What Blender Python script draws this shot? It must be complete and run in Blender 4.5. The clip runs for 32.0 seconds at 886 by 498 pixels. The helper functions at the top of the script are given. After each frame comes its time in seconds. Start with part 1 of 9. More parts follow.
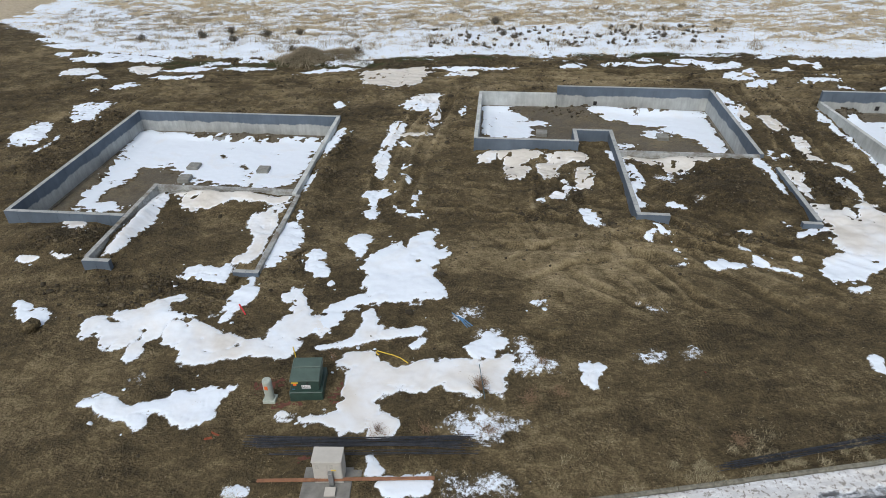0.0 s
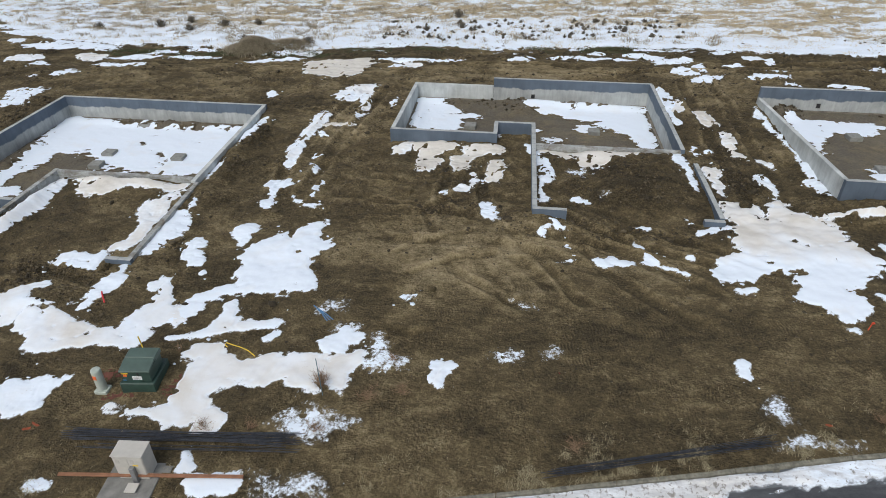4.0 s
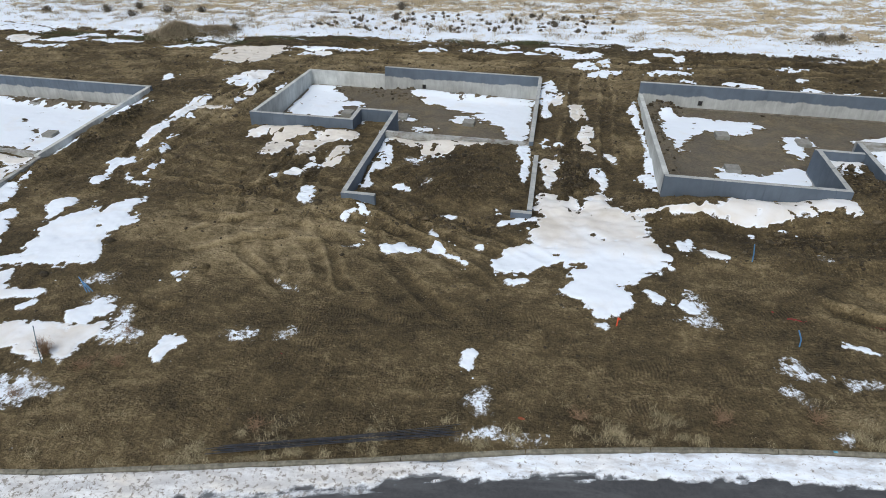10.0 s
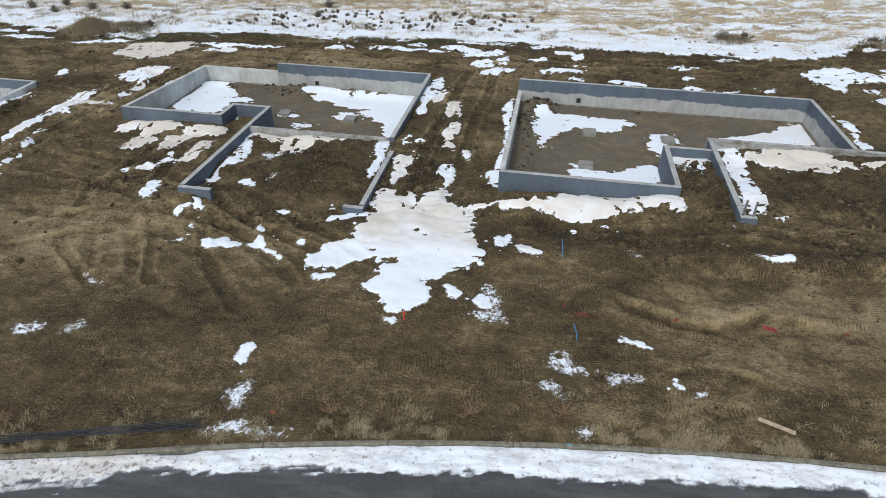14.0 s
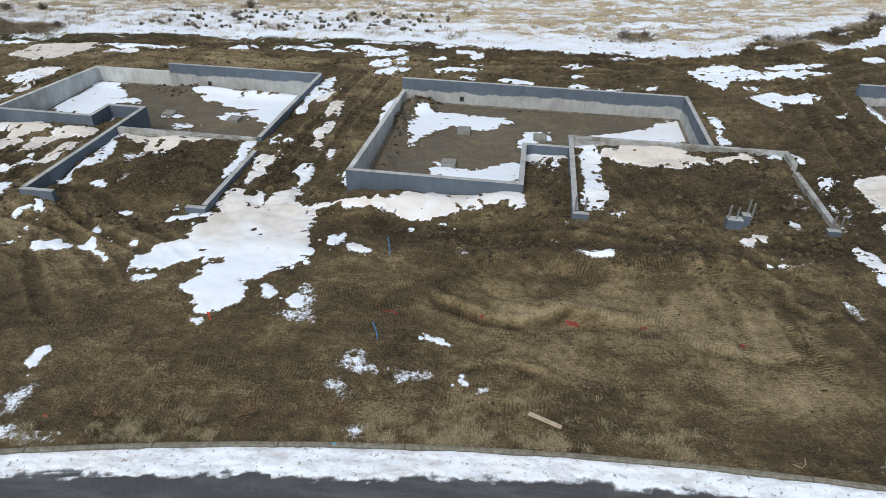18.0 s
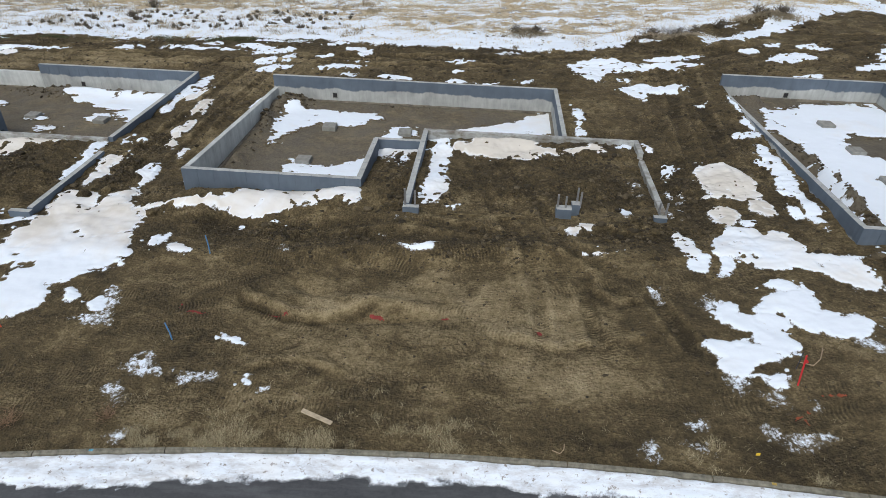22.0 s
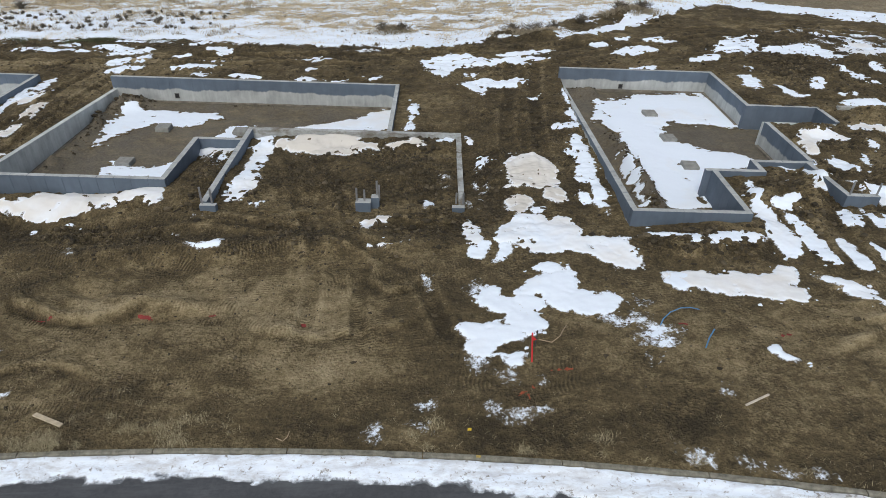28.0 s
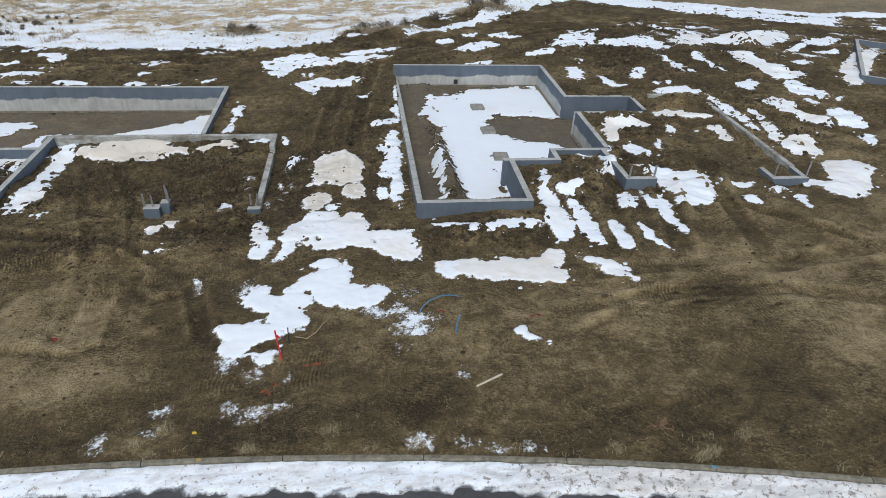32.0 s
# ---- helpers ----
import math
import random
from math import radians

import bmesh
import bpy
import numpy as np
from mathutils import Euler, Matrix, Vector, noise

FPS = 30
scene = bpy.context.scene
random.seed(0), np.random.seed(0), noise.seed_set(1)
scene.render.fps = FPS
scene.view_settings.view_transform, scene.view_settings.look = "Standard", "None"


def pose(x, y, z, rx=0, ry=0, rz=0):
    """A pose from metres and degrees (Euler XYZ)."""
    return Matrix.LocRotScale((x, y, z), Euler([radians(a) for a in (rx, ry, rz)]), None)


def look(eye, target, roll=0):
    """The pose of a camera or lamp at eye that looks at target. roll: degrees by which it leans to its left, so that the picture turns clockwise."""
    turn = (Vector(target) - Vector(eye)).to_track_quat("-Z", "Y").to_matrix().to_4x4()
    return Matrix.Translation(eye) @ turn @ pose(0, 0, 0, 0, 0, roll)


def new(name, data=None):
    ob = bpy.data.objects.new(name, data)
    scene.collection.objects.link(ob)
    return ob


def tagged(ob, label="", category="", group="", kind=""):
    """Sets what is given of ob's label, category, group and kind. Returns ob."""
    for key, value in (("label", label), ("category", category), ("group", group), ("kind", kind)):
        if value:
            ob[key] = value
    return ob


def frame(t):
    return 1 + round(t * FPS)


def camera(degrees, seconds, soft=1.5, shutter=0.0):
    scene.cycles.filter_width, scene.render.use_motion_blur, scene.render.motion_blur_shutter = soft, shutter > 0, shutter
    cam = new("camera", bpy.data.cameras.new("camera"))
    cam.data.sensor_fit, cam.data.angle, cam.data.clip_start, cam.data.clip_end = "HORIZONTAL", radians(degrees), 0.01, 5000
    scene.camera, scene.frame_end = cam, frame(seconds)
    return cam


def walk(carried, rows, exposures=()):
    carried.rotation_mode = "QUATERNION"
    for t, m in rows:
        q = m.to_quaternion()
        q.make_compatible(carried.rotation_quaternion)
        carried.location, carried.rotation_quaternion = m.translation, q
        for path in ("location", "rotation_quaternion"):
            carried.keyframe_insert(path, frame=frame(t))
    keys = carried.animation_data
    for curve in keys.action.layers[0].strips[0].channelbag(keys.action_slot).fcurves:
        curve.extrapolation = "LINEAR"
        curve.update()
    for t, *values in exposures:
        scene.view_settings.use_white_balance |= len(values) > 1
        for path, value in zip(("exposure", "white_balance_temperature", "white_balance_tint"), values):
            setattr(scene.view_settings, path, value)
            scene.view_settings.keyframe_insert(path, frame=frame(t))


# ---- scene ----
cam = camera(70.7, 32.0, soft=0.6)
PATH = [
    (0, (-2.841, -1.101, 13.557), (-2.987, 0.555, 12.445), -0.30),
    (0.5, (-2.175, -1.009, 13.545), (-2.33, 0.646, 12.432), -0.35),
    (1, (-1.576, -0.9, 13.52), (-1.738, 0.753, 12.408), -0.33),
    (1.5, (-1.011, -0.756, 13.448), (-1.18, 0.897, 12.336), -0.28),
    (2, (-0.442, -0.578, 13.315), (-0.616, 1.075, 12.202), -0.20),
    (2.5, (0.154, -0.399, 13.171), (-0.023, 1.252, 12.057), -0.07),
    (3, (0.801, -0.245, 13.047), (0.625, 1.406, 11.933), 0.05),
    (3.5, (1.507, -0.111, 12.933), (1.331, 1.54, 11.818), 0.10),
    (5.5, (4.692, 0.41, 12.597), (4.45, 2.054, 11.484), 0.20),
    (6, (5.559, 0.482, 12.632), (5.312, 2.125, 11.518), 0.27),
    (6.5, (6.397, 0.576, 12.621), (6.142, 2.218, 11.507), 0.32),
    (7, (7.198, 0.704, 12.597), (6.932, 2.344, 11.483), 0.37),
    (7.5, (7.951, 0.847, 12.569), (7.675, 2.485, 11.455), 0.42),
    (8, (8.643, 0.96, 12.519), (8.364, 2.597, 11.404), 0.48),
    (8.5, (9.297, 1.019, 12.429), (9.018, 2.656, 11.315), 0.53),
    (9, (9.946, 1.064, 12.326), (9.665, 2.701, 11.212), 0.57),
    (9.5, (10.606, 1.147, 12.234), (10.324, 2.785, 11.121), 0.62),
    (10, (11.29, 1.267, 12.135), (11.009, 2.905, 11.022), 0.70),
    (10.5, (11.999, 1.369, 12.027), (11.719, 3.008, 10.915), 0.80),
    (11, (12.723, 1.446, 11.944), (12.445, 3.085, 10.832), 0.88),
    (11.5, (13.46, 1.579, 11.931), (13.183, 3.218, 10.818), 0.90),
    (12, (14.207, 1.783, 11.954), (13.931, 3.421, 10.841), 0.93),
    (12.5, (14.975, 1.997, 11.952), (14.701, 3.636, 10.839), 1.00),
    (13, (15.797, 2.158, 11.943), (15.526, 3.798, 10.83), 1.07),
    (13.5, (16.689, 2.246, 11.952), (16.42, 3.886, 10.841), 1.10),
    (14, (17.596, 2.326, 11.985), (17.329, 3.968, 10.874), 1.12),
    (14.5, (18.467, 2.435, 12.057), (18.203, 4.077, 10.945), 1.20),
    (16.5, (21.232, 2.95, 12.1), (20.994, 4.599, 10.993), 1.40),
    (17, (21.819, 3.023, 12.06), (21.59, 4.673, 10.953), 1.40),
    (17.5, (22.367, 3.109, 11.99), (22.144, 4.76, 10.884), 1.40),
    (18, (22.87, 3.219, 11.902), (22.655, 4.872, 10.797), 1.42),
    (18.5, (23.373, 3.365, 11.813), (23.168, 5.019, 10.708), 1.47),
    (19, (23.913, 3.53, 11.693), (23.717, 5.186, 10.589), 1.50),
    (19.5, (24.482, 3.687, 11.556), (24.296, 5.345, 10.453), 1.48),
    (20, (25.092, 3.827, 11.458), (24.914, 5.487, 10.357), 1.43),
    (20.5, (25.756, 3.936, 11.434), (25.587, 5.597, 10.333), 1.43),
    (21, (26.452, 3.989, 11.485), (26.297, 5.65, 10.383), 1.50),
    (21.5, (27.12, 3.973, 11.569), (26.985, 5.637, 10.468), 1.60),
    (22, (27.718, 3.935, 11.66), (27.602, 5.601, 10.559), 1.67),
    (22.5, (28.245, 3.903, 11.746), (28.143, 5.57, 10.644), 1.72),
    (23, (28.691, 3.854, 11.802), (28.601, 5.52, 10.7), 1.80),
    (23.5, (29.071, 3.802, 11.829), (28.995, 5.47, 10.728), 1.90),
    (24, (29.424, 3.797, 11.844), (29.369, 5.466, 10.743), 1.98),
    (24.5, (29.765, 3.837, 11.834), (29.733, 5.507, 10.733), 2.02),
    (25, (30.091, 3.876, 11.784), (30.079, 5.546, 10.683), 2.10),
    (25.5, (30.402, 3.888, 11.702), (30.405, 5.558, 10.602), 2.20),
    (27.5, (32.364, 3.839, 11.736), (32.392, 5.51, 10.637), 2.20),
    (28, (33.075, 3.802, 11.822), (33.114, 5.472, 10.722), 2.27),
    (28.5, (33.785, 3.756, 11.907), (33.839, 5.426, 10.808), 2.32),
    (29, (34.463, 3.715, 11.978), (34.538, 5.385, 10.88), 2.40),
    (29.5, (35.103, 3.678, 12.028), (35.203, 5.347, 10.931), 2.47),
    (30, (35.72, 3.637, 12.062), (35.847, 5.304, 10.965), 2.55),
    (30.5, (36.313, 3.594, 12.063), (36.469, 5.259, 10.967), 2.65),
    (31, (36.892, 3.531, 12.027), (37.076, 5.194, 10.931), 2.72),
    (31.5, (37.464, 3.455, 11.981), (37.677, 5.116, 10.887), 2.78),
    (32, (38.033, 3.391, 11.936), (38.274, 5.049, 10.844), 2.80),
]
walk(cam, [(t, look(eye, target, roll)) for t, eye, target, roll in PATH],
     [(0, -0.19), (7, -0.20), (10, -0.15), (13, -0.11), (20, -0.10), (24, -0.19), (32, -0.19)])

# ---- light: soft overcast winter sky ----
world = bpy.data.worlds.new("overcast_sky")
scene.world = world
world.use_nodes = True
wn = world.node_tree.nodes
sky = wn.new("ShaderNodeTexSky")
sky.sky_type = "NISHITA"
sky.sun_disc = False
sky.sun_elevation, sky.sun_rotation = radians(48), radians(200)
sky.air_density, sky.dust_density, sky.ozone_density = 1.0, 3.0, 1.0
calm = wn.new("ShaderNodeHueSaturation")
calm.inputs["Saturation"].default_value = 0.55
world.node_tree.links.new(sky.outputs[0], calm.inputs["Color"])
world.node_tree.links.new(calm.outputs[0], wn["Background"].inputs["Color"])
wn["Background"].inputs["Strength"].default_value = 0.15
sun_data = bpy.data.lights.new("sun", "SUN")
sun_data.energy, sun_data.angle, sun_data.color = 1.3, radians(25), (1.0, 0.98, 0.95)
sun = new("sun", sun_data)
sun.matrix_world = look((0, 0, 60), (13.0, 36.0, 0.0))


# ---- noise on arrays ----
def smooth(t):
    return t * t * t * (t * (t * 6 - 15) + 10)


def hashed(ix, iy, seed):
    h = (ix.astype(np.int64) * 374761393 + iy.astype(np.int64) * 668265263 + seed * 974634777) & 0x7FFFFFFF
    h = ((h ^ (h >> 13)) * 1274126177) & 0x7FFFFFFF
    return ((h ^ (h >> 16)) & 0xFFFFF) / 524287.5 - 1.0


def vnoise(x, y, seed=0):
    x, y = np.asarray(x, float), np.asarray(y, float)
    ix, iy = np.floor(x), np.floor(y)
    fx, fy = smooth(x - ix), smooth(y - iy)
    a, b = hashed(ix, iy, seed), hashed(ix + 1, iy, seed)
    c, d = hashed(ix, iy + 1, seed), hashed(ix + 1, iy + 1, seed)
    return (a + (b - a) * fx) * (1 - fy) + (c + (d - c) * fx) * fy


def fnoise(x, y, octaves=4, seed=0):
    total, amp, norm = 0.0, 1.0, 0.0
    for k in range(octaves):
        c, s = math.cos(0.7 * k), math.sin(0.7 * k)
        total = total + amp * vnoise((c * x - s * y) * 2**k, (s * x + c * y) * 2**k, seed + 17 * k)
        norm += amp
        amp *= 0.5
    return total / norm


def lumpy(x, y, seed=0):
    """Cellular noise: how far into its cell a point lies, 0 at the seams, times a size of the cell's own."""
    ix, iy = np.floor(x), np.floor(y)
    first, second, size = np.full(np.shape(x), 9.0), np.full(np.shape(x), 9.0), np.zeros(np.shape(x))
    for dx in (-1, 0, 1):
        for dy in (-1, 0, 1):
            px, py = ix + dx, iy + dy
            d = np.hypot(px + 0.5 + 0.45 * hashed(px, py, seed) - x, py + 0.5 + 0.45 * hashed(px, py, seed + 5) - y)
            closer = d < first
            second = np.where(closer, first, np.minimum(second, d))
            size = np.where(closer, 0.6 + 0.4 * hashed(px, py, seed + 9), size)
            first = np.where(closer, d, first)
    return np.clip((second - first) * 1.6, 0, 0.7) * size


# ---- lie of the land ----
def kerb_y(x):
    x = np.asarray(x, float)
    left = np.maximum(27.0 - x, 0.0)
    return 13.15 - np.minimum(left, 19.0) ** 2 / 162.0 - 0.2 * np.clip(left - 19.0, 0, 8) - 0.14 * np.maximum(left - 27.0, 0) - np.maximum(x - 27.0, 0.0) ** 2 / 172.0


def lie(x, y):
    """The smooth slope of the site, without bumps."""
    u = np.clip(np.asarray(x, float), -38, 50) / 30.0
    v = (np.clip(np.asarray(y, float), 8, 64) - 20.0) / 20.0
    return -0.886 + 0.953 * u + 0.460 * v + 0.303 * u * u + 0.010 * u * v - 0.458 * v * v + 0.031 * u**3


# heaps, ruts and hollows: x, y, half length, half width, turn in degrees, height
MOUNDS = [
    (-22.0, 20.6, 3.5, 1.5, 0, 0.38), (-15.5, 20.5, 4.5, 4.0, 0, 0.25), (-20.6, 19.6, 1.2, 1.6, 0, 0.2), (25.0, 20.9, 8.5, 0.55, 2, 0.34),
    (30.2, 21.2, 3.0, 0.9, 178, 0.16), (-14.2, 15.9, 1.3, 0.8, 20, 0.25), (8.9, 25.6, 1.9, 1.9, 0, 0.45), (47.6, 24.9, 0.9, 0.6, 10, 0.35),
    (46.2, 23.6, 1.0, 1.0, 60, 0.45), (49.6, 29.3, 1.0, 0.5, 0, 0.4), (53.0, 31.3, 1.1, 0.5, 0, 0.4), (51.5, 27.5, 5.0, 6.0, 0, -0.18),
    (40.3, 46.2, 1.6, 1.0, 10, 0.5), (42.2, 45.2, 2.0, 0.8, 30, 0.35)] + [
    (-17.8, 47.2, 1.6, 1.1, 10, 0.9), (-15.4, 48.5, 1.3, 0.8, 30, 0.5), (58.0, 41.0, 2.0, 0.8, 60, 0.35), (62.5, 42.0, 1.0, 2.5, 0, 0.6),
    (60.0, 36.5, 1.5, 0.6, 70, 0.3), (56.5, 38.0, 1.6, 0.6, 150, 0.3), (41.5, 20.6, 1.6, 0.7, 0, 0.3), (-11.4, 29.0, 0.7, 5.5, 0, 0.40),
    (-15.6, 23.8, 3.8, 1.1, 0, 0.34), (3.6, 22.5, 1.6, 1.2, 0, 0.30), (-1.5, 29.5, 3.0, 0.7, 0, 0.28), (7.0, 28.3, 3.4, 0.7, 0, 0.15),
    (25.2, 22.6, 1.2, 0.8, 0, 0.25), (7.2, 25.0, 1.2, 1.4, 20, 0.35)] + [
    (9.6, 27.3, 1.0, 0.7, 0, 0.35), (8.6, 23.9, 0.9, 0.5, 10, 0.25), (32.6, 27.0, 0.9, 1.5, 0, 0.2), (29.0, 25.0, 1.2, 0.5, 10, 0.15),
    (24.4, 25.3, 2.4, 2.9, 0, 0.55), (19.0, 23.9, 3.8, 0.9, 0, 0.40), (16.9, 23.9, 1.8, 0.9, 0, 0.32), (22.4, 23.9, 1.5, 0.9, 0, 0.24),
    (42.0, 21.4, 2.3, 0.8, 0, 0.30), (28.5, 26.5, 2.6, 2.6, 0, 0.12), (28.0, 29.0, 3.0, 0.7, 0, 0.26), (32.0, 29.0, 1.5, 0.6, 0, 0.08),
    (34.2, 26.0, 1.5, 3.2, 0, -0.30), (47.1, 24.6, 0.45, 1.6, 0, -0.35)] + [
    (54.3, 27.8, 0.5, 4.2, 0, 0.06), (54.1, 22.7, 0.9, 0.6, 0, -0.25), (48.2, 22.7, 0.9, 0.5, 0, -0.22), (53.4, 30.8, 1.1, 0.5, 5, 0.3),
    (44.9, 23.4, 0.9, 0.8, 40, 0.25), (41.6, 21.0, 1.2, 0.5, 0, -0.1), (37.6, 46.8, 1.5, 0.7, 20, 0.4), (47.5, 53.0, 2.0, 0.8, 20, 0.5),
    (30.0, 48.8, 1.1, 0.6, 0, 0.45), (24.6, 18.3, 2.4, 0.32, 175, 0.24), (22.6, 18.9, 1.3, 0.25, 150, -0.20), (25.0, 17.65, 1.9, 0.2, 3, -0.20),
    (27.0, 18.6, 0.9, 0.3, 120, 0.12), (-15.6, 24.2, 3.4, 0.45, 0, 0.18), (-18.7, 21.5, 0.5, 3.2, 0, 0.42), (7.0, 28.55, 3.4, 0.45, 0, 0.12), (4.0, 26.0, 0.4, 3.5, 0, 0.12), (29.5, 29.25, 4.4, 0.4, 0, 0.16),
    (33.7, 26.0, 0.4, 2.5, 0, 0.16)]
# wheel and crawler tracks: start, end, bend, half width, depth
TRACKS = [
    (-7.0, 24.0, -5.6, 39.0, 0.3, 0.28, 0.07), (-8.6, 24.0, -7.2, 39.0, 0.3, 0.28, 0.06), (-3.0, 23.0, 9.0, 18.5, 1.6, 0.3, 0.06), (-2.0, 21.0, 8.5, 16.8, 1.6, 0.3, 0.06),
    (1.0, 27.0, 4.0, 18.0, -0.8, 0.25, 0.05), (-0.6, 27.0, 2.4, 18.0, -0.8, 0.25, 0.05), (12.6, 24.0, 12.9, 40.0, 0.2, 0.25, 0.08), (14.3, 24.0, 14.6, 40.0, 0.2, 0.25, 0.08),
    (20.0, 18.7, 27.5, 17.9, -1.0, 0.28, 0.03), (20.5, 16.2, 28.5, 16.0, -0.9, 0.28, 0.035), (30.0, 21.5, 33.5, 17.0, 0.8, 0.25, 0.06), (36.0, 24.0, 37.5, 40.0, 0.3, 0.28, 0.07)] + [
    (37.6, 24.0, 38.8, 40.0, 0.3, 0.28, 0.07), (44.0, 20.0, 47.5, 26.0, 0.2, 0.35, 0.08), (46.0, 19.6, 49.4, 26.5, 0.2, 0.35, 0.08), (48.2, 19.0, 51.6, 31.0, 0.3, 0.35, 0.08),
    (50.4, 18.6, 53.6, 31.0, 0.3, 0.3, 0.07), (-24.0, 41.5, 36.0, 40.8, 1.2, 0.3, 0.06), (-24.0, 43.4, 36.0, 42.8, 1.0, 0.3, 0.06), (-20.0, 45.0, 42.0, 44.0, -0.8, 0.3, 0.05),
    (36.0, 40.0, 62.0, 50.0, 2.0, 0.3, 0.07), (37.0, 38.5, 63.0, 48.0, 2.0, 0.3, 0.07), (56.0, 30.0, 63.0, 22.0, 0.8, 0.35, 0.06), (46.5, 17.0, 58.0, 20.0, -0.6, 0.3, 0.05)] + [
    (-4.0, 26.0, 6.0, 19.0, 2.2, 0.22, 0.06), (-5.0, 24.0, 5.0, 17.5, 2.0, 0.22, 0.06), (2.0, 28.0, 10.0, 20.0, -1.5, 0.22, 0.05), (0.0, 25.0, 12.0, 19.5, 1.0, 0.22, 0.05),
    (-1.0, 22.5, 3.0, 17.0, -0.6, 0.2, 0.05), (3.5, 21.5, 10.5, 17.5, 0.8, 0.22, 0.06), (17.0, 22.3, 33.0, 22.0, 0.3, 0.25, 0.05), (27.0, 27.0, 29.5, 17.0, 0.5, 0.22, 0.05),
    (28.6, 27.0, 31.1, 17.0, 0.5, 0.22, 0.05), (44.0, 16.5, 57.0, 14.0, 1.0, 0.25, 0.05), (45.0, 18.0, 58.0, 15.8, 1.0, 0.25, 0.05), (50.0, 22.0, 57.0, 13.5, 0.8, 0.25, 0.05)] + [
    (-18.0, 17.2, -12.0, 16.6, 0.4, 0.25, 0.05), (6.5, 15.6, 12.0, 16.6, 0.3, 0.3, 0.03), (14.0, 14.6, 20.0, 15.2, 0.2, 0.3, 0.03)]

# lips of soil pushed up by blades and wheels, with a furrow along one side: start, end, bend, half width, height
RIDGES = [
    (20.4, 18.95, 25.0, 18.4, -0.85, 0.18, 0.21), (21.6, 15.5, 23.2, 15.95, 0.2, 0.14, 0.09), (23.1, 16.2, 24.7, 15.6, -0.25, 0.16, 0.12), (31.2, 20.3, 31.95, 18.5, -0.2, 0.16, 0.14),
    (31.5, 18.5, 33.1, 19.8, -0.25, 0.15, 0.12), (-1.6, 15.9, 0.3, 15.8, -0.2, 0.14, 0.12), (2.1, 18.0, 3.4, 17.7, -0.4, 0.14, 0.10), (-2.0, 22.4, 0.1, 24.9, 0.2, 0.16, 0.11),
    (-2.5, 19.8, 1.4, 22.0, 0.3, 0.16, 0.11), (-1.8, 18.6, 2.6, 20.6, 0.2, 0.16, 0.10), (43.4, 15.5, 46.9, 16.7, 0.4, 0.16, 0.09), (42.5, 12.7, 46.0, 13.1, 0.2, 0.14, 0.07),
    (43.6, 15.1, 43.9, 13.3, 0.1, 0.12, 0.07), (28.0, 17.3, 33.0, 17.6, -0.5, 0.18, 0.07)]
# stretches of broken clods: x, y, half length, half width, turn in degrees, strength
RUBBLE = [
    (22.0, 22.1, 5.5, 0.9, -5, 1.0), (28.0, 21.7, 3.2, 0.9, 0, 0.75), (29.5, 26.0, 4.0, 2.5, 0, 0.5), (33.0, 22.5, 2.5, 1.3, 0, 0.9), (32.8, 26.0, 1.0, 2.5, 0, 0.8), (35.5, 25.5, 1.2, 4.0, 0, 0.8),
    (7.5, 26.0, 3.3, 2.5, 0, 0.8), (6.0, 21.8, 6.0, 1.0, 0, 0.55), (12.7, 27.0, 1.2, 5.0, 0, 0.8), (15.4, 24.0, 0.8, 2.5, 0, 0.6), (-16.0, 17.3, 4.0, 1.0, 0, 0.8), (-21.0, 20.5, 3.0, 1.2, 0, 0.8),
    (-10.5, 19.0, 1.5, 2.0, 0, 0.5), (-27.5, 30.0, 2.5, 8.0, 0, 0.7), (-11.0, 29.0, 0.6, 5.0, 0, 0.7), (-0.5, 27.0, 3.0, 1.5, 0, 0.5)] + [
    (-5.0, 33.0, 1.0, 5.0, 0, 0.5), (2.0, 46.0, 25.0, 1.5, 0, 0.6), (28.0, 43.0, 8.0, 2.0, 0, 0.5), (55.0, 41.0, 8.0, 8.0, 0, 0.7), (46.3, 23.0, 3.0, 2.0, 0, 0.8), (50.0, 28.0, 3.0, 3.0, 0, 0.6),
    (42.0, 20.5, 2.5, 0.8, 0, 0.9), (38.8, 28.0, 0.8, 7.0, 0, 0.6), (37.0, 22.0, 2.0, 2.0, 0, 0.4), (57.0, 30.0, 3.0, 5.0, 0, 0.6), (24.0, 26.5, 0.6, 1.6, 0, 0.8), (-4.6, 13.4, 2.5, 0.5, 0, 0.3)]


def rubble(x, y):
    strong = 0.36 * np.clip((y - 20.5) / 3.0, 0, 1) * np.clip(0.7 + 1.2 * fnoise(x / 3.5, y / 2.5, 2, 89), 0, 1.3)
    for row in RUBBLE:
        strong = np.maximum(strong, bump(x, y, row))
    return np.clip(strong * 1.25 * (0.8 + 0.9 * fnoise(x / 1.3, y / 0.9, 2, 91)), 0, 1)


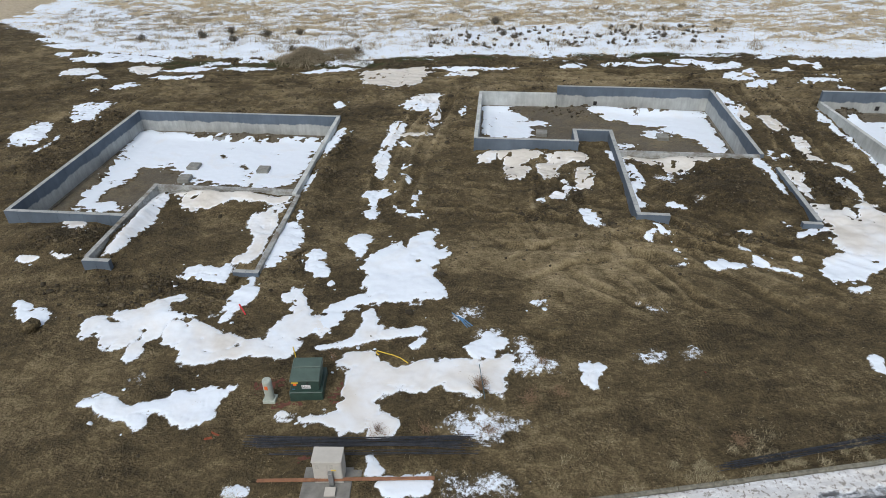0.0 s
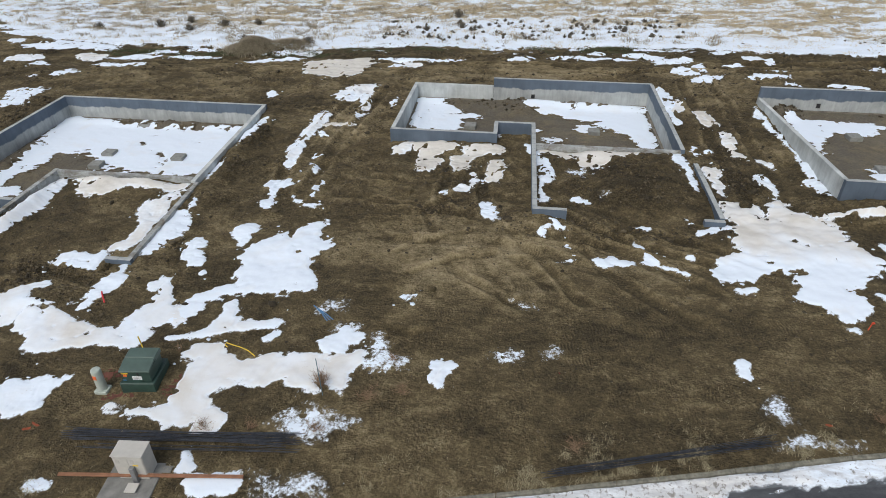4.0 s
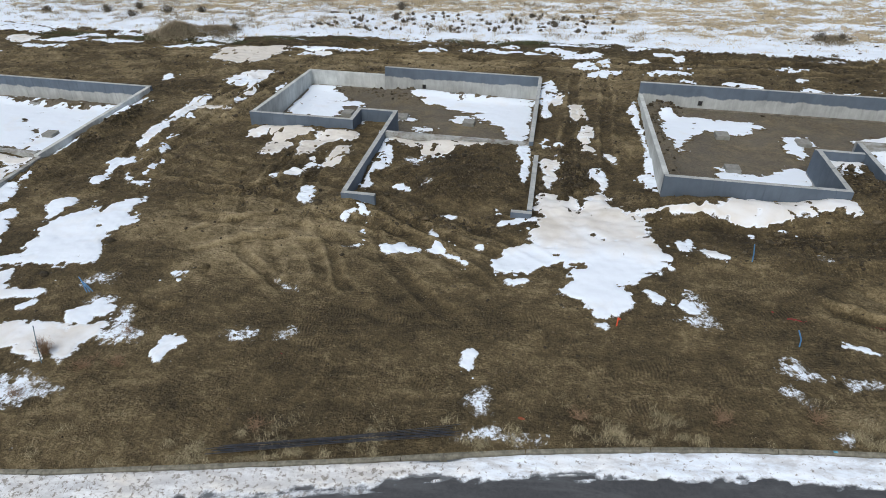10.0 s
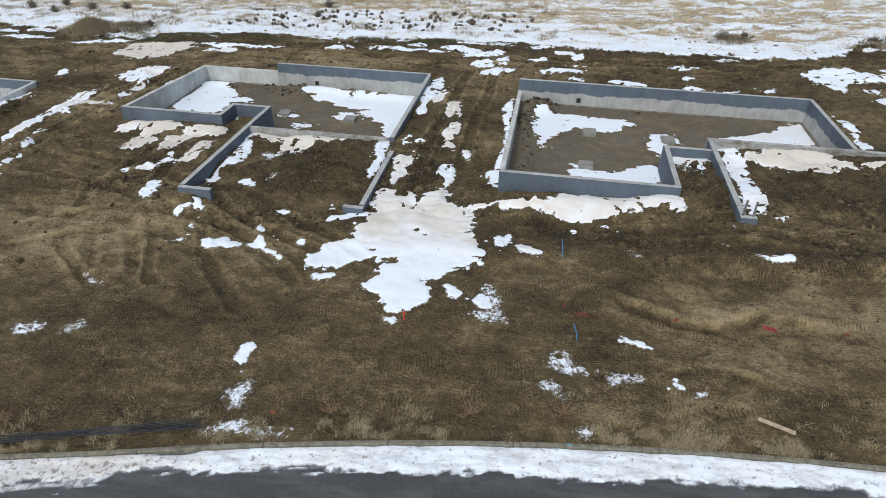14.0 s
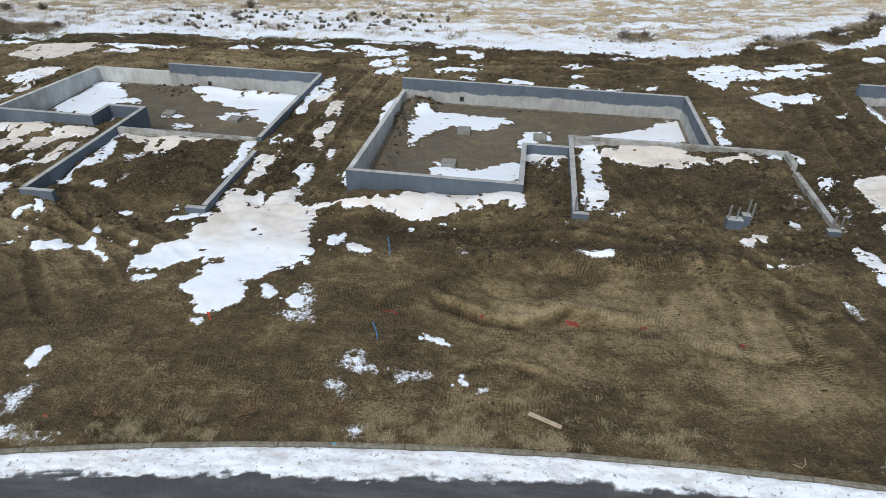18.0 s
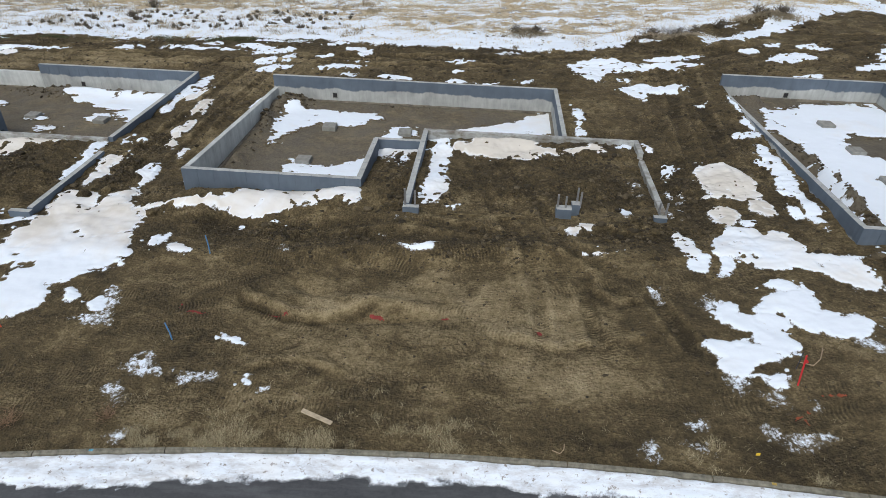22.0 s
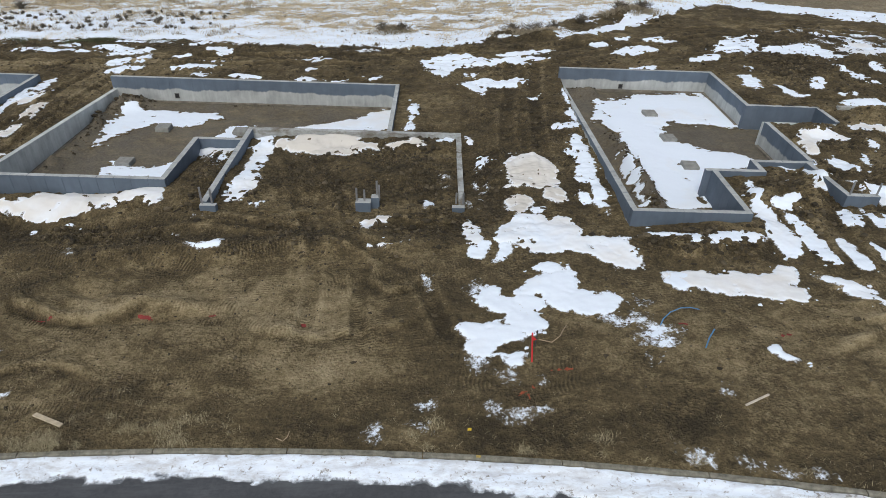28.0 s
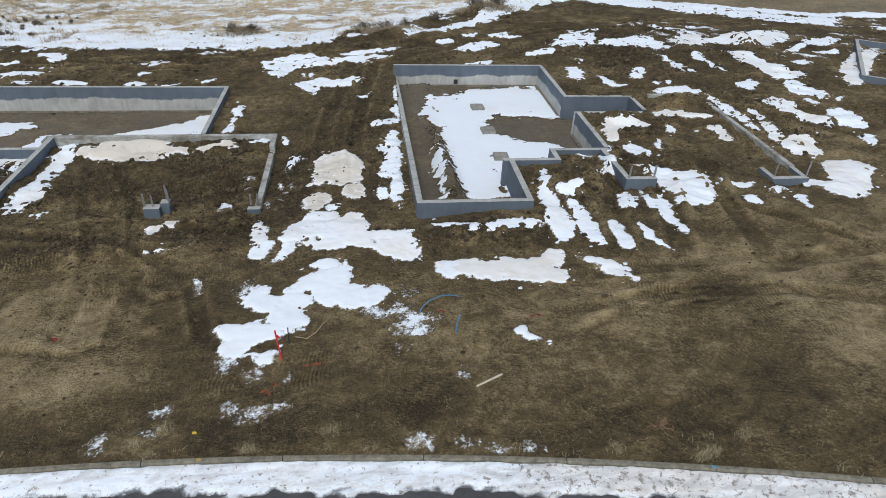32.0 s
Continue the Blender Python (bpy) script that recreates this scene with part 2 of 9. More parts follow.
def ridges(x, y):
    z = np.zeros(np.shape(x))
    for ax, ay, bx, by, bow, wide, high in RIDGES:
        length = math.hypot(bx - ax, by - ay)
        c, s = (bx - ax) / length, (by - ay) / length
        u = (x - ax) * c + (y - ay) * s
        v = (-(x - ax) * s + (y - ay) * c - bow * np.sin(np.clip(u / length, 0, 1) * math.pi) + 0.12 * vnoise(u / 0.5, u * 0 + ax, 93)) / wide
        ends = np.clip(u / 0.6, 0, 1) * np.clip((length - u) / 0.6, 0, 1) * (0.8 + 0.6 * vnoise(u / 0.35, u * 0 + by, 95))
        z = z + high * ends * (np.exp(-v * v) - 0.8 * np.exp(-(v + 1.4) ** 2 * 1.2))
    return z


pick = random.Random(21)
for k in range(56):
    tx, way, span = pick.uniform(-4, 58), pick.choice((2, 8, 84, 96, 172, 178)) + pick.uniform(-14, 14), pick.uniform(1.6, 4.2)
    ty, bow = float(kerb_y(tx)) + pick.uniform(1.4, 8.5), pick.uniform(-0.5, 0.5)
    c, side = math.cos(radians(way)), math.sin(radians(way))
    for off in (0.0, 0.62):
        TRACKS.append((tx - side * off, ty + c * off, tx - side * off + span * c, ty + c * off + span * side, bow, 0.25, 0.04))


def tracks(x, y):
    """Height of the ruts with their rims, how plainly cleats have marked them, and the way along them."""
    rut, tread, along = np.zeros(np.shape(x)), np.zeros(np.shape(x)), np.zeros(np.shape(x))
    west, east, south, north = x.min(), x.max(), y.min(), y.max()
    for ax, ay, bx, by, bow, wide, deep in TRACKS:
        edge = 1.6 + abs(bow)
        if max(ax, bx) + edge < west or min(ax, bx) - edge > east or max(ay, by) + edge < south or min(ay, by) - edge > north:
            continue
        length = math.hypot(bx - ax, by - ay)
        c, s = (bx - ax) / length, (by - ay) / length
        near = (np.abs(x - (ax + bx) / 2) < abs(bx - ax) / 2 + edge) & (np.abs(y - (ay + by) / 2) < abs(by - ay) / 2 + edge)
        xn, yn = x[near], y[near]
        u = (xn - ax) * c + (yn - ay) * s
        v = -(xn - ax) * s + (yn - ay) * c - bow * np.sin(np.clip(u / length, 0, 1) * math.pi) - 0.25 * vnoise(u / 3.0, u * 0 + ax, 55)
        v = v / wide
        ends = np.clip(u + 1, 0, 1) * np.clip(length + 1 - u, 0, 1) * (0.7 + 0.5 * vnoise(u / 2.5, u * 0 + by, 57)) * (np.abs(v) < 3.5)
        rut[near] += ends * 1.5 * (deep if deep > 0.045 else deep * 0.25) * (-np.exp(-v * v * v * v) + 0.75 * np.exp(-((np.abs(v) - 1.5) / 0.45) ** 2))
        mark = ends * np.clip(1.6 - 1.2 * np.abs(v), 0, 1) * np.clip(0.75 + vnoise(u / 1.1, v * 0.6 + ay, 59), 0, 1)
        stronger = mark > tread[near]
        along[near] = np.where(stronger, u + 0.18 * np.abs(v) * wide, along[near])
        tread[near] = np.maximum(tread[near], mark)
    return rut, tread, along


def bump(x, y, row):
    cx, cy, a, b, turn, h = row
    c, s = math.cos(radians(turn)), math.sin(radians(turn))
    u, v = ((x - cx) * c + (y - cy) * s) / a, (-(x - cx) * s + (y - cy) * c) / b
    return h * np.exp(-(u * u + v * v) * 1.3)


def ground_z(x, y, fine=True, marks=None, calm=1.0):
    x, y = np.asarray(x, float), np.asarray(y, float)
    z = lie(x, y)
    for row in MOUNDS:
        z = z + bump(x, y, row)
    rough = np.clip((y - 19.0) / 6.0, 0.0, 1.0)
    verge = np.clip((y - kerb_y(x)) / 1.5, 0.0, 1.0)
    z = z + verge * 0.10 * fnoise(x / 5.0, y / 5.0, 3, 5)
    z = z + verge * (0.06 + 0.12 * rough) * fnoise(x / 1.1, y / 0.9, 4, 9)
    # wheel ruts that run along the back lane and between the lots
    lane = np.exp(-((y - 42.0 - 0.02 * x) / 4.0) ** 2)
    z = z + lane * 0.07 * fnoise(x / 9.0, y / 0.55, 3, 31)
    for cx in (-8.0, 13.6, 36.5):
        gap = np.exp(-((x - cx) / 2.0) ** 2) * np.clip((y - 22) / 4, 0, 1) * np.clip((42 - y) / 4, 0, 1)
        z = z + gap * 0.06 * fnoise(x / 0.5, y / 7.0, 3, 47)
    z = z + ((tracks(x, y) if marks is None else marks)[0] + ridges(x, y)) * verge
    strong = rubble(x, y) * calm
    z = z + verge * strong * (0.17 * (lumpy(x / 0.42, y / 0.34, 81) - 0.12) + (0.10 * (lumpy(x / 0.2, y / 0.17, 83) - 0.1) if fine else 0.0))
    if fine:
        clod = fnoise(x / 0.28, y / 0.28, 2, 77)
        z = z + verge * (0.018 + 0.065 * rough) * np.maximum(clod, -0.2)
    road = kerb_y(x) - 0.05
    z = np.where(y < road, z - 0.45 * np.clip((road - y) / 0.15, 0, 1), z)
    return z


# ---- materials ----
def mat(name, rough=0.8, metal=0.0):
    m = bpy.data.materials.new(name)
    m.use_nodes = True
    b = m.node_tree.nodes["Principled BSDF"]
    b.inputs["Roughness"].default_value, b.inputs["Metallic"].default_value = rough, metal
    return m, m.node_tree, b


def node(tree, kind, **values):
    n = tree.nodes.new("ShaderNode" + kind)
    for key, value in values.items():
        n.inputs[key.replace("_", " ")].default_value = value
    return n


def place(tree, stretch=(1, 1, 1)):
    g = tree.nodes.new("ShaderNodeNewGeometry")
    s = tree.nodes.new("ShaderNodeMapping")
    s.inputs["Scale"].default_value = stretch
    tree.links.new(g.outputs["Position"], s.inputs["Vector"])
    return s.outputs[0]


def grain(tree, where, scale, detail=4.0, rough=0.6, distortion=0.0):
    n = node(tree, "TexNoise", Scale=scale, Detail=detail, Roughness=rough, Distortion=distortion)
    tree.links.new(where, n.inputs["Vector"])
    return n.outputs[0]


def ramp(tree, value, *stops):
    n = tree.nodes.new("ShaderNodeValToRGB")
    e = n.color_ramp.elements
    while len(e) < len(stops):
        e.new(0.5)
    for k, (at, colour) in enumerate(stops):
        e[k].position = at
        e[k].color = (*colour, 1) if len(colour) == 3 else colour
    tree.links.new(value, n.inputs[0])
    return n.outputs[0]


def blend(tree, fac, a, b, mode="MIX"):
    n = tree.nodes.new("ShaderNodeMix")
    n.data_type, n.blend_type = "RGBA", mode
    for value, slot in ((fac, 0), (a, 6), (b, 7)):
        if isinstance(value, (int, float)):
            n.inputs[slot].default_value = value
        elif isinstance(value, tuple):
            n.inputs[slot].default_value = (*value, 1)
        else:
            tree.links.new(value, n.inputs[slot])
    return n.outputs[2]


def calc(tree, op, a, b=0.0, clamp=False):
    n = tree.nodes.new("ShaderNodeMath")
    n.operation, n.use_clamp = op, clamp
    for k, value in enumerate((a, b)):
        if isinstance(value, (int, float)):
            n.inputs[k].default_value = value
        else:
            tree.links.new(value, n.inputs[k])
    return n.outputs[0]


def relief(tree, b, height, strength=0.5, distance=0.02):
    n = node(tree, "Bump", Strength=strength, Distance=distance)
    tree.links.new(height, n.inputs["Height"])
    tree.links.new(n.outputs[0], b.inputs["Normal"])


def plain(name, colour, rough=0.6, metal=0.0, vary=0.15, scale=9.0, bumps=0.0):
    m, t, b = mat(name, rough, metal)
    w = place(t)
    dark = tuple(c * (1 - vary) for c in colour)
    light = tuple(min(1, c * (1 + vary)) for c in colour)
    n = grain(t, w, scale, 5)
    t.links.new(ramp(t, n, (0.3, dark), (0.7, light)), b.inputs["Base Color"])
    if bumps:
        relief(t, b, grain(t, w, scale * 6, 3), bumps, 0.01)
    return m


def dirt_colour(t, w):
    """Soil from dark damp to pale dry, crumbly with crevice shade put into the colour, cleat-marked along the tracks,
    straw-covered where the field begins.
    """
    def told(name):
        n = node(t, "Attribute")
        n.attribute_name = name
        return n.outputs["Fac"]

    broad = grain(t, w, 0.16, 4, 0.6, 0.8)
    patch = grain(t, place(t, (1.0, 1.5, 1.0)), 0.8, 7, 0.6, 0.6)
    mid = grain(t, place(t, (1.0, 1.25, 1.0)), 3.2, 7, 0.7, 0.5)
    fine = grain(t, w, 15.0, 5, 0.72, 0.2)
    bent = t.nodes.new("ShaderNodeVectorMath")
    bent.operation = "MULTIPLY_ADD"
    bend = node(t, "TexNoise", Scale=7.0, Detail=3.0)
    t.links.new(w, bend.inputs["Vector"])
    t.links.new(bend.outputs["Color"], bent.inputs[0])
    bent.inputs[1].default_value = (0.14, 0.14, 0.14)
    t.links.new(w, bent.inputs[2])
    crumb = node(t, "TexVoronoi", Scale=10.0, Randomness=1.0)
    small = node(t, "TexVoronoi", Scale=24.0, Randomness=1.0)
    for cell in (crumb, small):
        t.links.new(bent.outputs[0], cell.inputs["Vector"])
    clod = calc(t, "SUBTRACT", 0.45, crumb.outputs["Distance"])
    pebble = calc(t, "SUBTRACT", 0.45, small.outputs["Distance"])
    loose = calc(t, "ADD", 0.25, calc(t, "MULTIPLY", calc(t, "SUBTRACT", grain(t, w, 0.9, 4, 0.6), 0.42), 4.0, True))
    lumps_in = calc(t, "MULTIPLY", calc(t, "ADD", clod, calc(t, "MULTIPLY", pebble, 0.6)), calc(t, "ADD", loose, told("rubble")))
    wave = calc(t, "SINE", calc(t, "MULTIPLY", told("along"), 2 * math.pi / 0.105))
    worn = calc(t, "MULTIPLY", calc(t, "SUBTRACT", grain(t, w, 1.6, 4, 0.65), 0.36), 4.5, True)
    cleat = calc(t, "MULTIPLY", calc(t, "MULTIPLY", wave, told("tread")), worn)
    v = calc(t, "ADD", calc(t, "MULTIPLY", broad, 0.5), calc(t, "MULTIPLY", patch, 0.82))
    # mid and fine also drive the relief, so crevice shade is painted into the tone
    v = calc(t, "ADD", v, calc(t, "MULTIPLY", mid, 0.85))
    v = calc(t, "ADD", v, calc(t, "MULTIPLY", fine, 0.78))
    v = calc(t, "ADD", v, calc(t, "MULTIPLY", told("dry_and_shade"), 0.33))
    # lump tops painted lighter and their seams darker, as shading would leave them
    v = calc(t, "ADD", v, calc(t, "MULTIPLY", lumps_in, 0.24))
    v = calc(t, "ADD", v, calc(t, "MULTIPLY", cleat, 0.11))
    v = calc(t, "SUBTRACT", v, 1.035)
    c = ramp(t, v, (0.12, (0.042, 0.0328, 0.0168)), (0.42, (0.106, 0.0822, 0.0415)), (0.60, (0.196, 0.1550, 0.0830)), (0.95, (0.39, 0.322, 0.195)))
    tint = node(t, "TexVoronoi", Scale=9.0, Randomness=1.0)
    t.links.new(w, tint.inputs["Vector"])
    speck = calc(t, "LESS_THAN", tint.outputs["Distance"], calc(t, "MULTIPLY", calc(t, "SUBTRACT", fine, 0.40), 1.1))
    pick = t.nodes.new("ShaderNodeSeparateColor")
    t.links.new(tint.outputs["Color"], pick.inputs[0])
    speck = calc(t, "MULTIPLY", speck, calc(t, "GREATER_THAN", pick.outputs[0], 0.80))
    c = blend(t, calc(t, "MULTIPLY", speck, 0.5), c, (0.23, 0.205, 0.165))
    litter = blend(t, 0.5, ramp(t, mid, (0.3, (0.42, 0.355, 0.245)), (0.7, (0.66, 0.59, 0.45))), ramp(t, fine, (0.3, (0.3, 0.3, 0.3)), (0.7, (0.65, 0.65, 0.65))), "OVERLAY")
    c = blend(t, told("straw"), c, litter)
    height = calc(t, "ADD", calc(t, "MULTIPLY", patch, 0.8), calc(t, "MULTIPLY", mid, 0.75))
    height = calc(t, "ADD", height, calc(t, "MULTIPLY", fine, 0.22))
    height = calc(t, "ADD", height, calc(t, "MULTIPLY", lumps_in, 0.45))
    height = calc(t, "ADD", height, calc(t, "MULTIPLY", cleat, 0.12))
    return c, height


def dirt_material():
    m, t, b = mat("dirt", 0.92)
    c, height = dirt_colour(t, place(t))
    t.links.new(c, b.inputs["Base Color"])
    b.inputs["Specular IOR Level"].default_value = 0.3
    relief(t, b, height, 1.0, 0.16)
    return m


def silt_material():
    """Grey-brown damp silt and gravel on the crawl space floors."""
    m, t, b = mat("crawl_space_silt", 0.9)
    w = place(t)
    soil, height = dirt_colour(t, w)
    c = blend(t, ramp(t, grain(t, w, 0.7, 5, 0.6, 0.4), (0.35, (0.45, 0.45, 0.45)), (0.65, (0.85, 0.85, 0.85))), soil, ramp(t, grain(t, w, 9.0, 7, 0.75), (0.3, (0.066, 0.059, 0.046)), (0.7, (0.155, 0.142, 0.115))))
    t.links.new(c, b.inputs["Base Color"])
    relief(t, b, height, 0.6, 0.10)
    return m


def snow_material(name="old_snow", dirty=0.0, mottle=0.75, crisp=8.0):
    """Old snow: dusty where deep, thinning out into soil where the depth runs down."""
    m, t, b = mat(name, 0.65)
    w = place(t)
    depth = node(t, "Attribute")
    depth.attribute_name = "depth"
    deep = depth.outputs["Fac"]
    blown = node(t, "Attribute")
    blown.attribute_name = "dust"
    cloud = grain(t, w, 0.55, 4, 0.55, 0.4)
    grit = grain(t, w, 6.0, 6, 0.7)
    dust = calc(t, "ADD", calc(t, "MULTIPLY", blown.outputs["Fac"], 1.25), calc(t, "MULTIPLY", calc(t, "SUBTRACT", cloud, 0.56), 1.6))
    dust = calc(t, "MULTIPLY", dust, calc(t, "MULTIPLY", calc(t, "ADD", deep, 0.05), 6.0, True))
    c = ramp(t, dust, (0.0, (0.765, 0.85, 0.94)), (0.4, (0.75, 0.785, 0.81)), (0.75, (0.68, 0.672, 0.64)), (1.0, (0.60, 0.578, 0.525)))
    c = blend(t, 0.22, c, ramp(t, grit, (0.25, (0.25, 0.22, 0.19)), (0.42, (0.5, 0.5, 0.5)), (0.7, (0.52, 0.52, 0.53))), "OVERLAY")
    if dirty:
        slush = calc(t, "ADD", grain(t, place(t, (0.45, 1.3, 1.0)), 3.0, 8, 0.72, 0.3), calc(t, "MULTIPLY", blown.outputs["Fac"], 0.14))
        c = blend(t, ramp(t, slush, (0.46, (0, 0, 0)), (0.64, (dirty, dirty, dirty))), c, (0.46, 0.475, 0.49))
        mud = calc(t, "ADD", grain(t, w, 8.0, 6, 0.72), calc(t, "MULTIPLY", blown.outputs["Fac"], 0.13))
        c = blend(t, ramp(t, mud, (0.60, (0, 0, 0)), (0.66, (0.85, 0.85, 0.85))), c, (0.21, 0.195, 0.17))
        base = (0.125, 0.138, 0.150)
    else:
        base = dirt_colour(t, w)[0]
    edge = calc(t, "SUBTRACT", calc(t, "ADD", grain(t, w, 9.0, 6, 0.74, 0.2), calc(t, "MULTIPLY", grain(t, w, 2.2, 3, 0.6), 0.5)), 0.75)
    cover = calc(t, "ADD", calc(t, "MULTIPLY", deep, 3.0), calc(t, "MULTIPLY", edge, mottle))
    cover = calc(t, "ADD", calc(t, "MULTIPLY", cover, crisp), 0.5, True)
    c = blend(t, cover, base, c)
    t.links.new(c, b.inputs["Base Color"])
    b.inputs["Specular IOR Level"].default_value = 0.25
    relief(t, b, calc(t, "ADD", grain(t, w, 2.5, 4), calc(t, "MULTIPLY", grit, 0.5)), 0.3, 0.04)
    return m


def concrete_material(name, top, band, wander=0.16, coated=True, mud=0.0, pale=1.0):
    """Cast concrete; where coated, a blue-grey damp-proof coat covers the upper band of each face."""
    m, t, b = mat(name, 0.75)
    w = place(t)
    streak = grain(t, place(t, (3.0, 3.0, 0.5)), 1.5, 6, 0.65)
    blot = grain(t, w, 1.2, 5, 0.6)
    bare = blend(t, 0.6, ramp(t, blot, (0.3, (0.31 * pale, 0.33 * pale, 0.325 * pale)), (0.7, (0.46 * pale, 0.485 * pale, 0.475 * pale))),
                 ramp(t, streak, (0.3, (0.35, 0.35, 0.35)), (0.7, (0.62, 0.62, 0.62))), "OVERLAY")
    c = bare
    if mud:
        smear = ramp(t, grain(t, place(t, (1.0, 1.0, 2.0)), 1.7, 7, 0.72, 0.5), (0.56 - 0.2 * mud, (0, 0, 0)), (0.66, (0.85, 0.85, 0.85)))
        c = blend(t, smear, bare, (0.125, 0.10, 0.062))
    if coated:
        g = t.nodes.new("ShaderNodeNewGeometry")
        split = t.nodes.new("ShaderNodeSeparateXYZ")
        t.links.new(g.outputs["Position"], split.inputs[0])
        edge = calc(t, "ADD", split.outputs[2], calc(t, "MULTIPLY", calc(t, "SUBTRACT", grain(t, place(t, (0.6, 0.6, 0.2)), 1.0, 5, 0.7), 0.5), wander * 4))
        mask = calc(t, "MULTIPLY", calc(t, "SUBTRACT", edge, top - band), 14.0, True)
        normal = t.nodes.new("ShaderNodeSeparateXYZ")
        t.links.new(g.outputs["True Normal"], normal.inputs[0])
        side = calc(t, "LESS_THAN", normal.outputs[2], 0.7)
        mask = calc(t, "MULTIPLY", mask, side)
        coat = blend(t, 0.5, ramp(t, blot, (0.3, (0.085, 0.115, 0.15)), (0.7, (0.12, 0.155, 0.20))),
                     ramp(t, streak, (0.3, (0.42, 0.42, 0.42)), (0.7, (0.58, 0.58, 0.58))), "OVERLAY")
        c = blend(t, mask, bare, coat)
    t.links.new(c, b.inputs["Base Color"])
    relief(t, b, grain(t, w, 25.0, 4), 0.15, 0.01)
    return m


DIRT = dirt_material()
SILT = silt_material()
SNOW = snow_material()
FIELD_SNOW = snow_material("field_snow", mottle=3.4, crisp=2.2)
SLUSH = snow_material("gutter_slush", 0.75, crisp=4.0)


# ---- mesh helpers ----
def mesh_of(name, bm, material):
    me = bpy.data.meshes.new(name)
    bm.to_mesh(me)
    bm.free()
    me.materials.append(material)
    return me


def part(name, bm, material, parent=None, label=""):
    ob = new(name, mesh_of(name, bm, material))
    ob.parent = parent
    return tagged(ob, label)


def box(bm, x0, y0, z0, x1, y1, z1, bevel=0.0, turn=0.0):
    made = bmesh.ops.create_cube(bm, size=1.0)["verts"]
    m = Matrix.Translation(((x0 + x1) / 2, (y0 + y1) / 2, (z0 + z1) / 2)) @ Matrix.Rotation(turn, 4, "Z") @ Matrix.Diagonal((x1 - x0, y1 - y0, z1 - z0, 1))
    bmesh.ops.transform(bm, matrix=m, verts=made)
    if bevel:
        edges = list({e for v in made for e in v.link_edges})
        bmesh.ops.bevel(bm, geom=edges, offset=bevel, segments=1, affect="EDGES")
    return bm


def tube(bm, points, radius, sides=8, caps=True):
    """A round bar along a line of points."""
    points = [Vector(p) for p in points]
    rings = []
    for k, p in enumerate(points):
        way = (points[min(k + 1, len(points) - 1)] - points[max(k - 1, 0)]).normalized()
        side = way.cross(Vector((0, 0, 1)) if abs(way.z) < 0.9 else Vector((1, 0, 0))).normalized()
        over = side.cross(way)
        r = radius[k] if isinstance(radius, (list, tuple)) else radius
        rings.append([bm.verts.new(p + r * (math.cos(a) * side + math.sin(a) * over)) for a in (2 * math.pi * j / sides for j in range(sides))])
    for a, b in zip(rings, rings[1:]):
        for j in range(sides):
            bm.faces.new((a[j], a[(j + 1) % sides], b[(j + 1) % sides], b[j]))
    if caps:
        bm.faces.new(rings[0][::-1])
        bm.faces.new(rings[-1])
    return bm


def empty(name, x, y, z, label, category, group="", turn=0.0):
    ob = new(name)
    ob.matrix_basis = pose(x, y, z, 0, 0, turn)
    return tagged(ob, label, category, group)


def sheet_mesh(name, X, Y, Z, keep, material, smooth_shade=True):
    """A mesh over a grid of points; keep says which cells stay."""
    rows, cols = X.shape
    used = np.zeros((rows, cols), bool)
    for dy in (0, 1):
        for dx in (0, 1):
            used[dy:rows - 1 + dy, dx:cols - 1 + dx] |= keep
    index = np.full((rows, cols), -1)
    index[used] = np.arange(used.sum())
    co = np.stack([X[used], Y[used], Z[used]], 1)
    r, c = np.nonzero(keep)
    quads = np.stack([index[r, c], index[r, c + 1], index[r + 1, c + 1], index[r + 1, c]], 1)
    me = bpy.data.meshes.new(name)
    me.vertices.add(len(co))
    me.vertices.foreach_set("co", co.ravel())
    me.loops.add(quads.size)
    me.loops.foreach_set("vertex_index", quads.ravel().astype(np.int32))
    me.polygons.add(len(quads))
    me.polygons.foreach_set("loop_start", np.arange(0, quads.size, 4, dtype=np.int32))
    me.polygons.foreach_set("loop_total", np.full(len(quads), 4, np.int32))
    me.update(calc_edges=True)
    if smooth_shade:
        me.polygons.foreach_set("use_smooth", np.ones(len(quads), bool))
    me.materials.append(material)
    return me, used


# ---- foundations: wall lines on plan (centre lines), tops, floors ----
# each wall: x0, y0, x1, y1 of its footprint, top at its start and at its end
HOUSE_1 = dict(floor=-2.05, walls=[
    ("back", -24.9, 33.86, -12.1, 34.07, -0.69, -0.69), ("left", -24.9, 21.86, -24.69, 33.86, -0.69, -0.69),
    ("front", -24.9, 21.65, -19.25, 21.86, -0.69, -0.69), ("garage_left", -19.25, 18.52, -19.04, 24.76, -0.75, -0.69),
    ("cross", -19.04, 24.55, -12.31, 24.76, -0.72, -0.72), ("right", -12.31, 24.40, -12.1, 33.86, -0.76, -0.69),
    ("garage_right", -12.1, 18.42, -11.89, 24.40, -0.92, -0.80), ("return", -19.25, 18.30, -18.1, 18.52, -0.8, -0.8),
    ("return", -12.95, 18.20, -11.89, 18.42, -0.95, -0.95)],
    rooms=[(-24.8, 24.65, -12.2, 33.96), (-24.8, 21.75, -19.15, 24.65)])
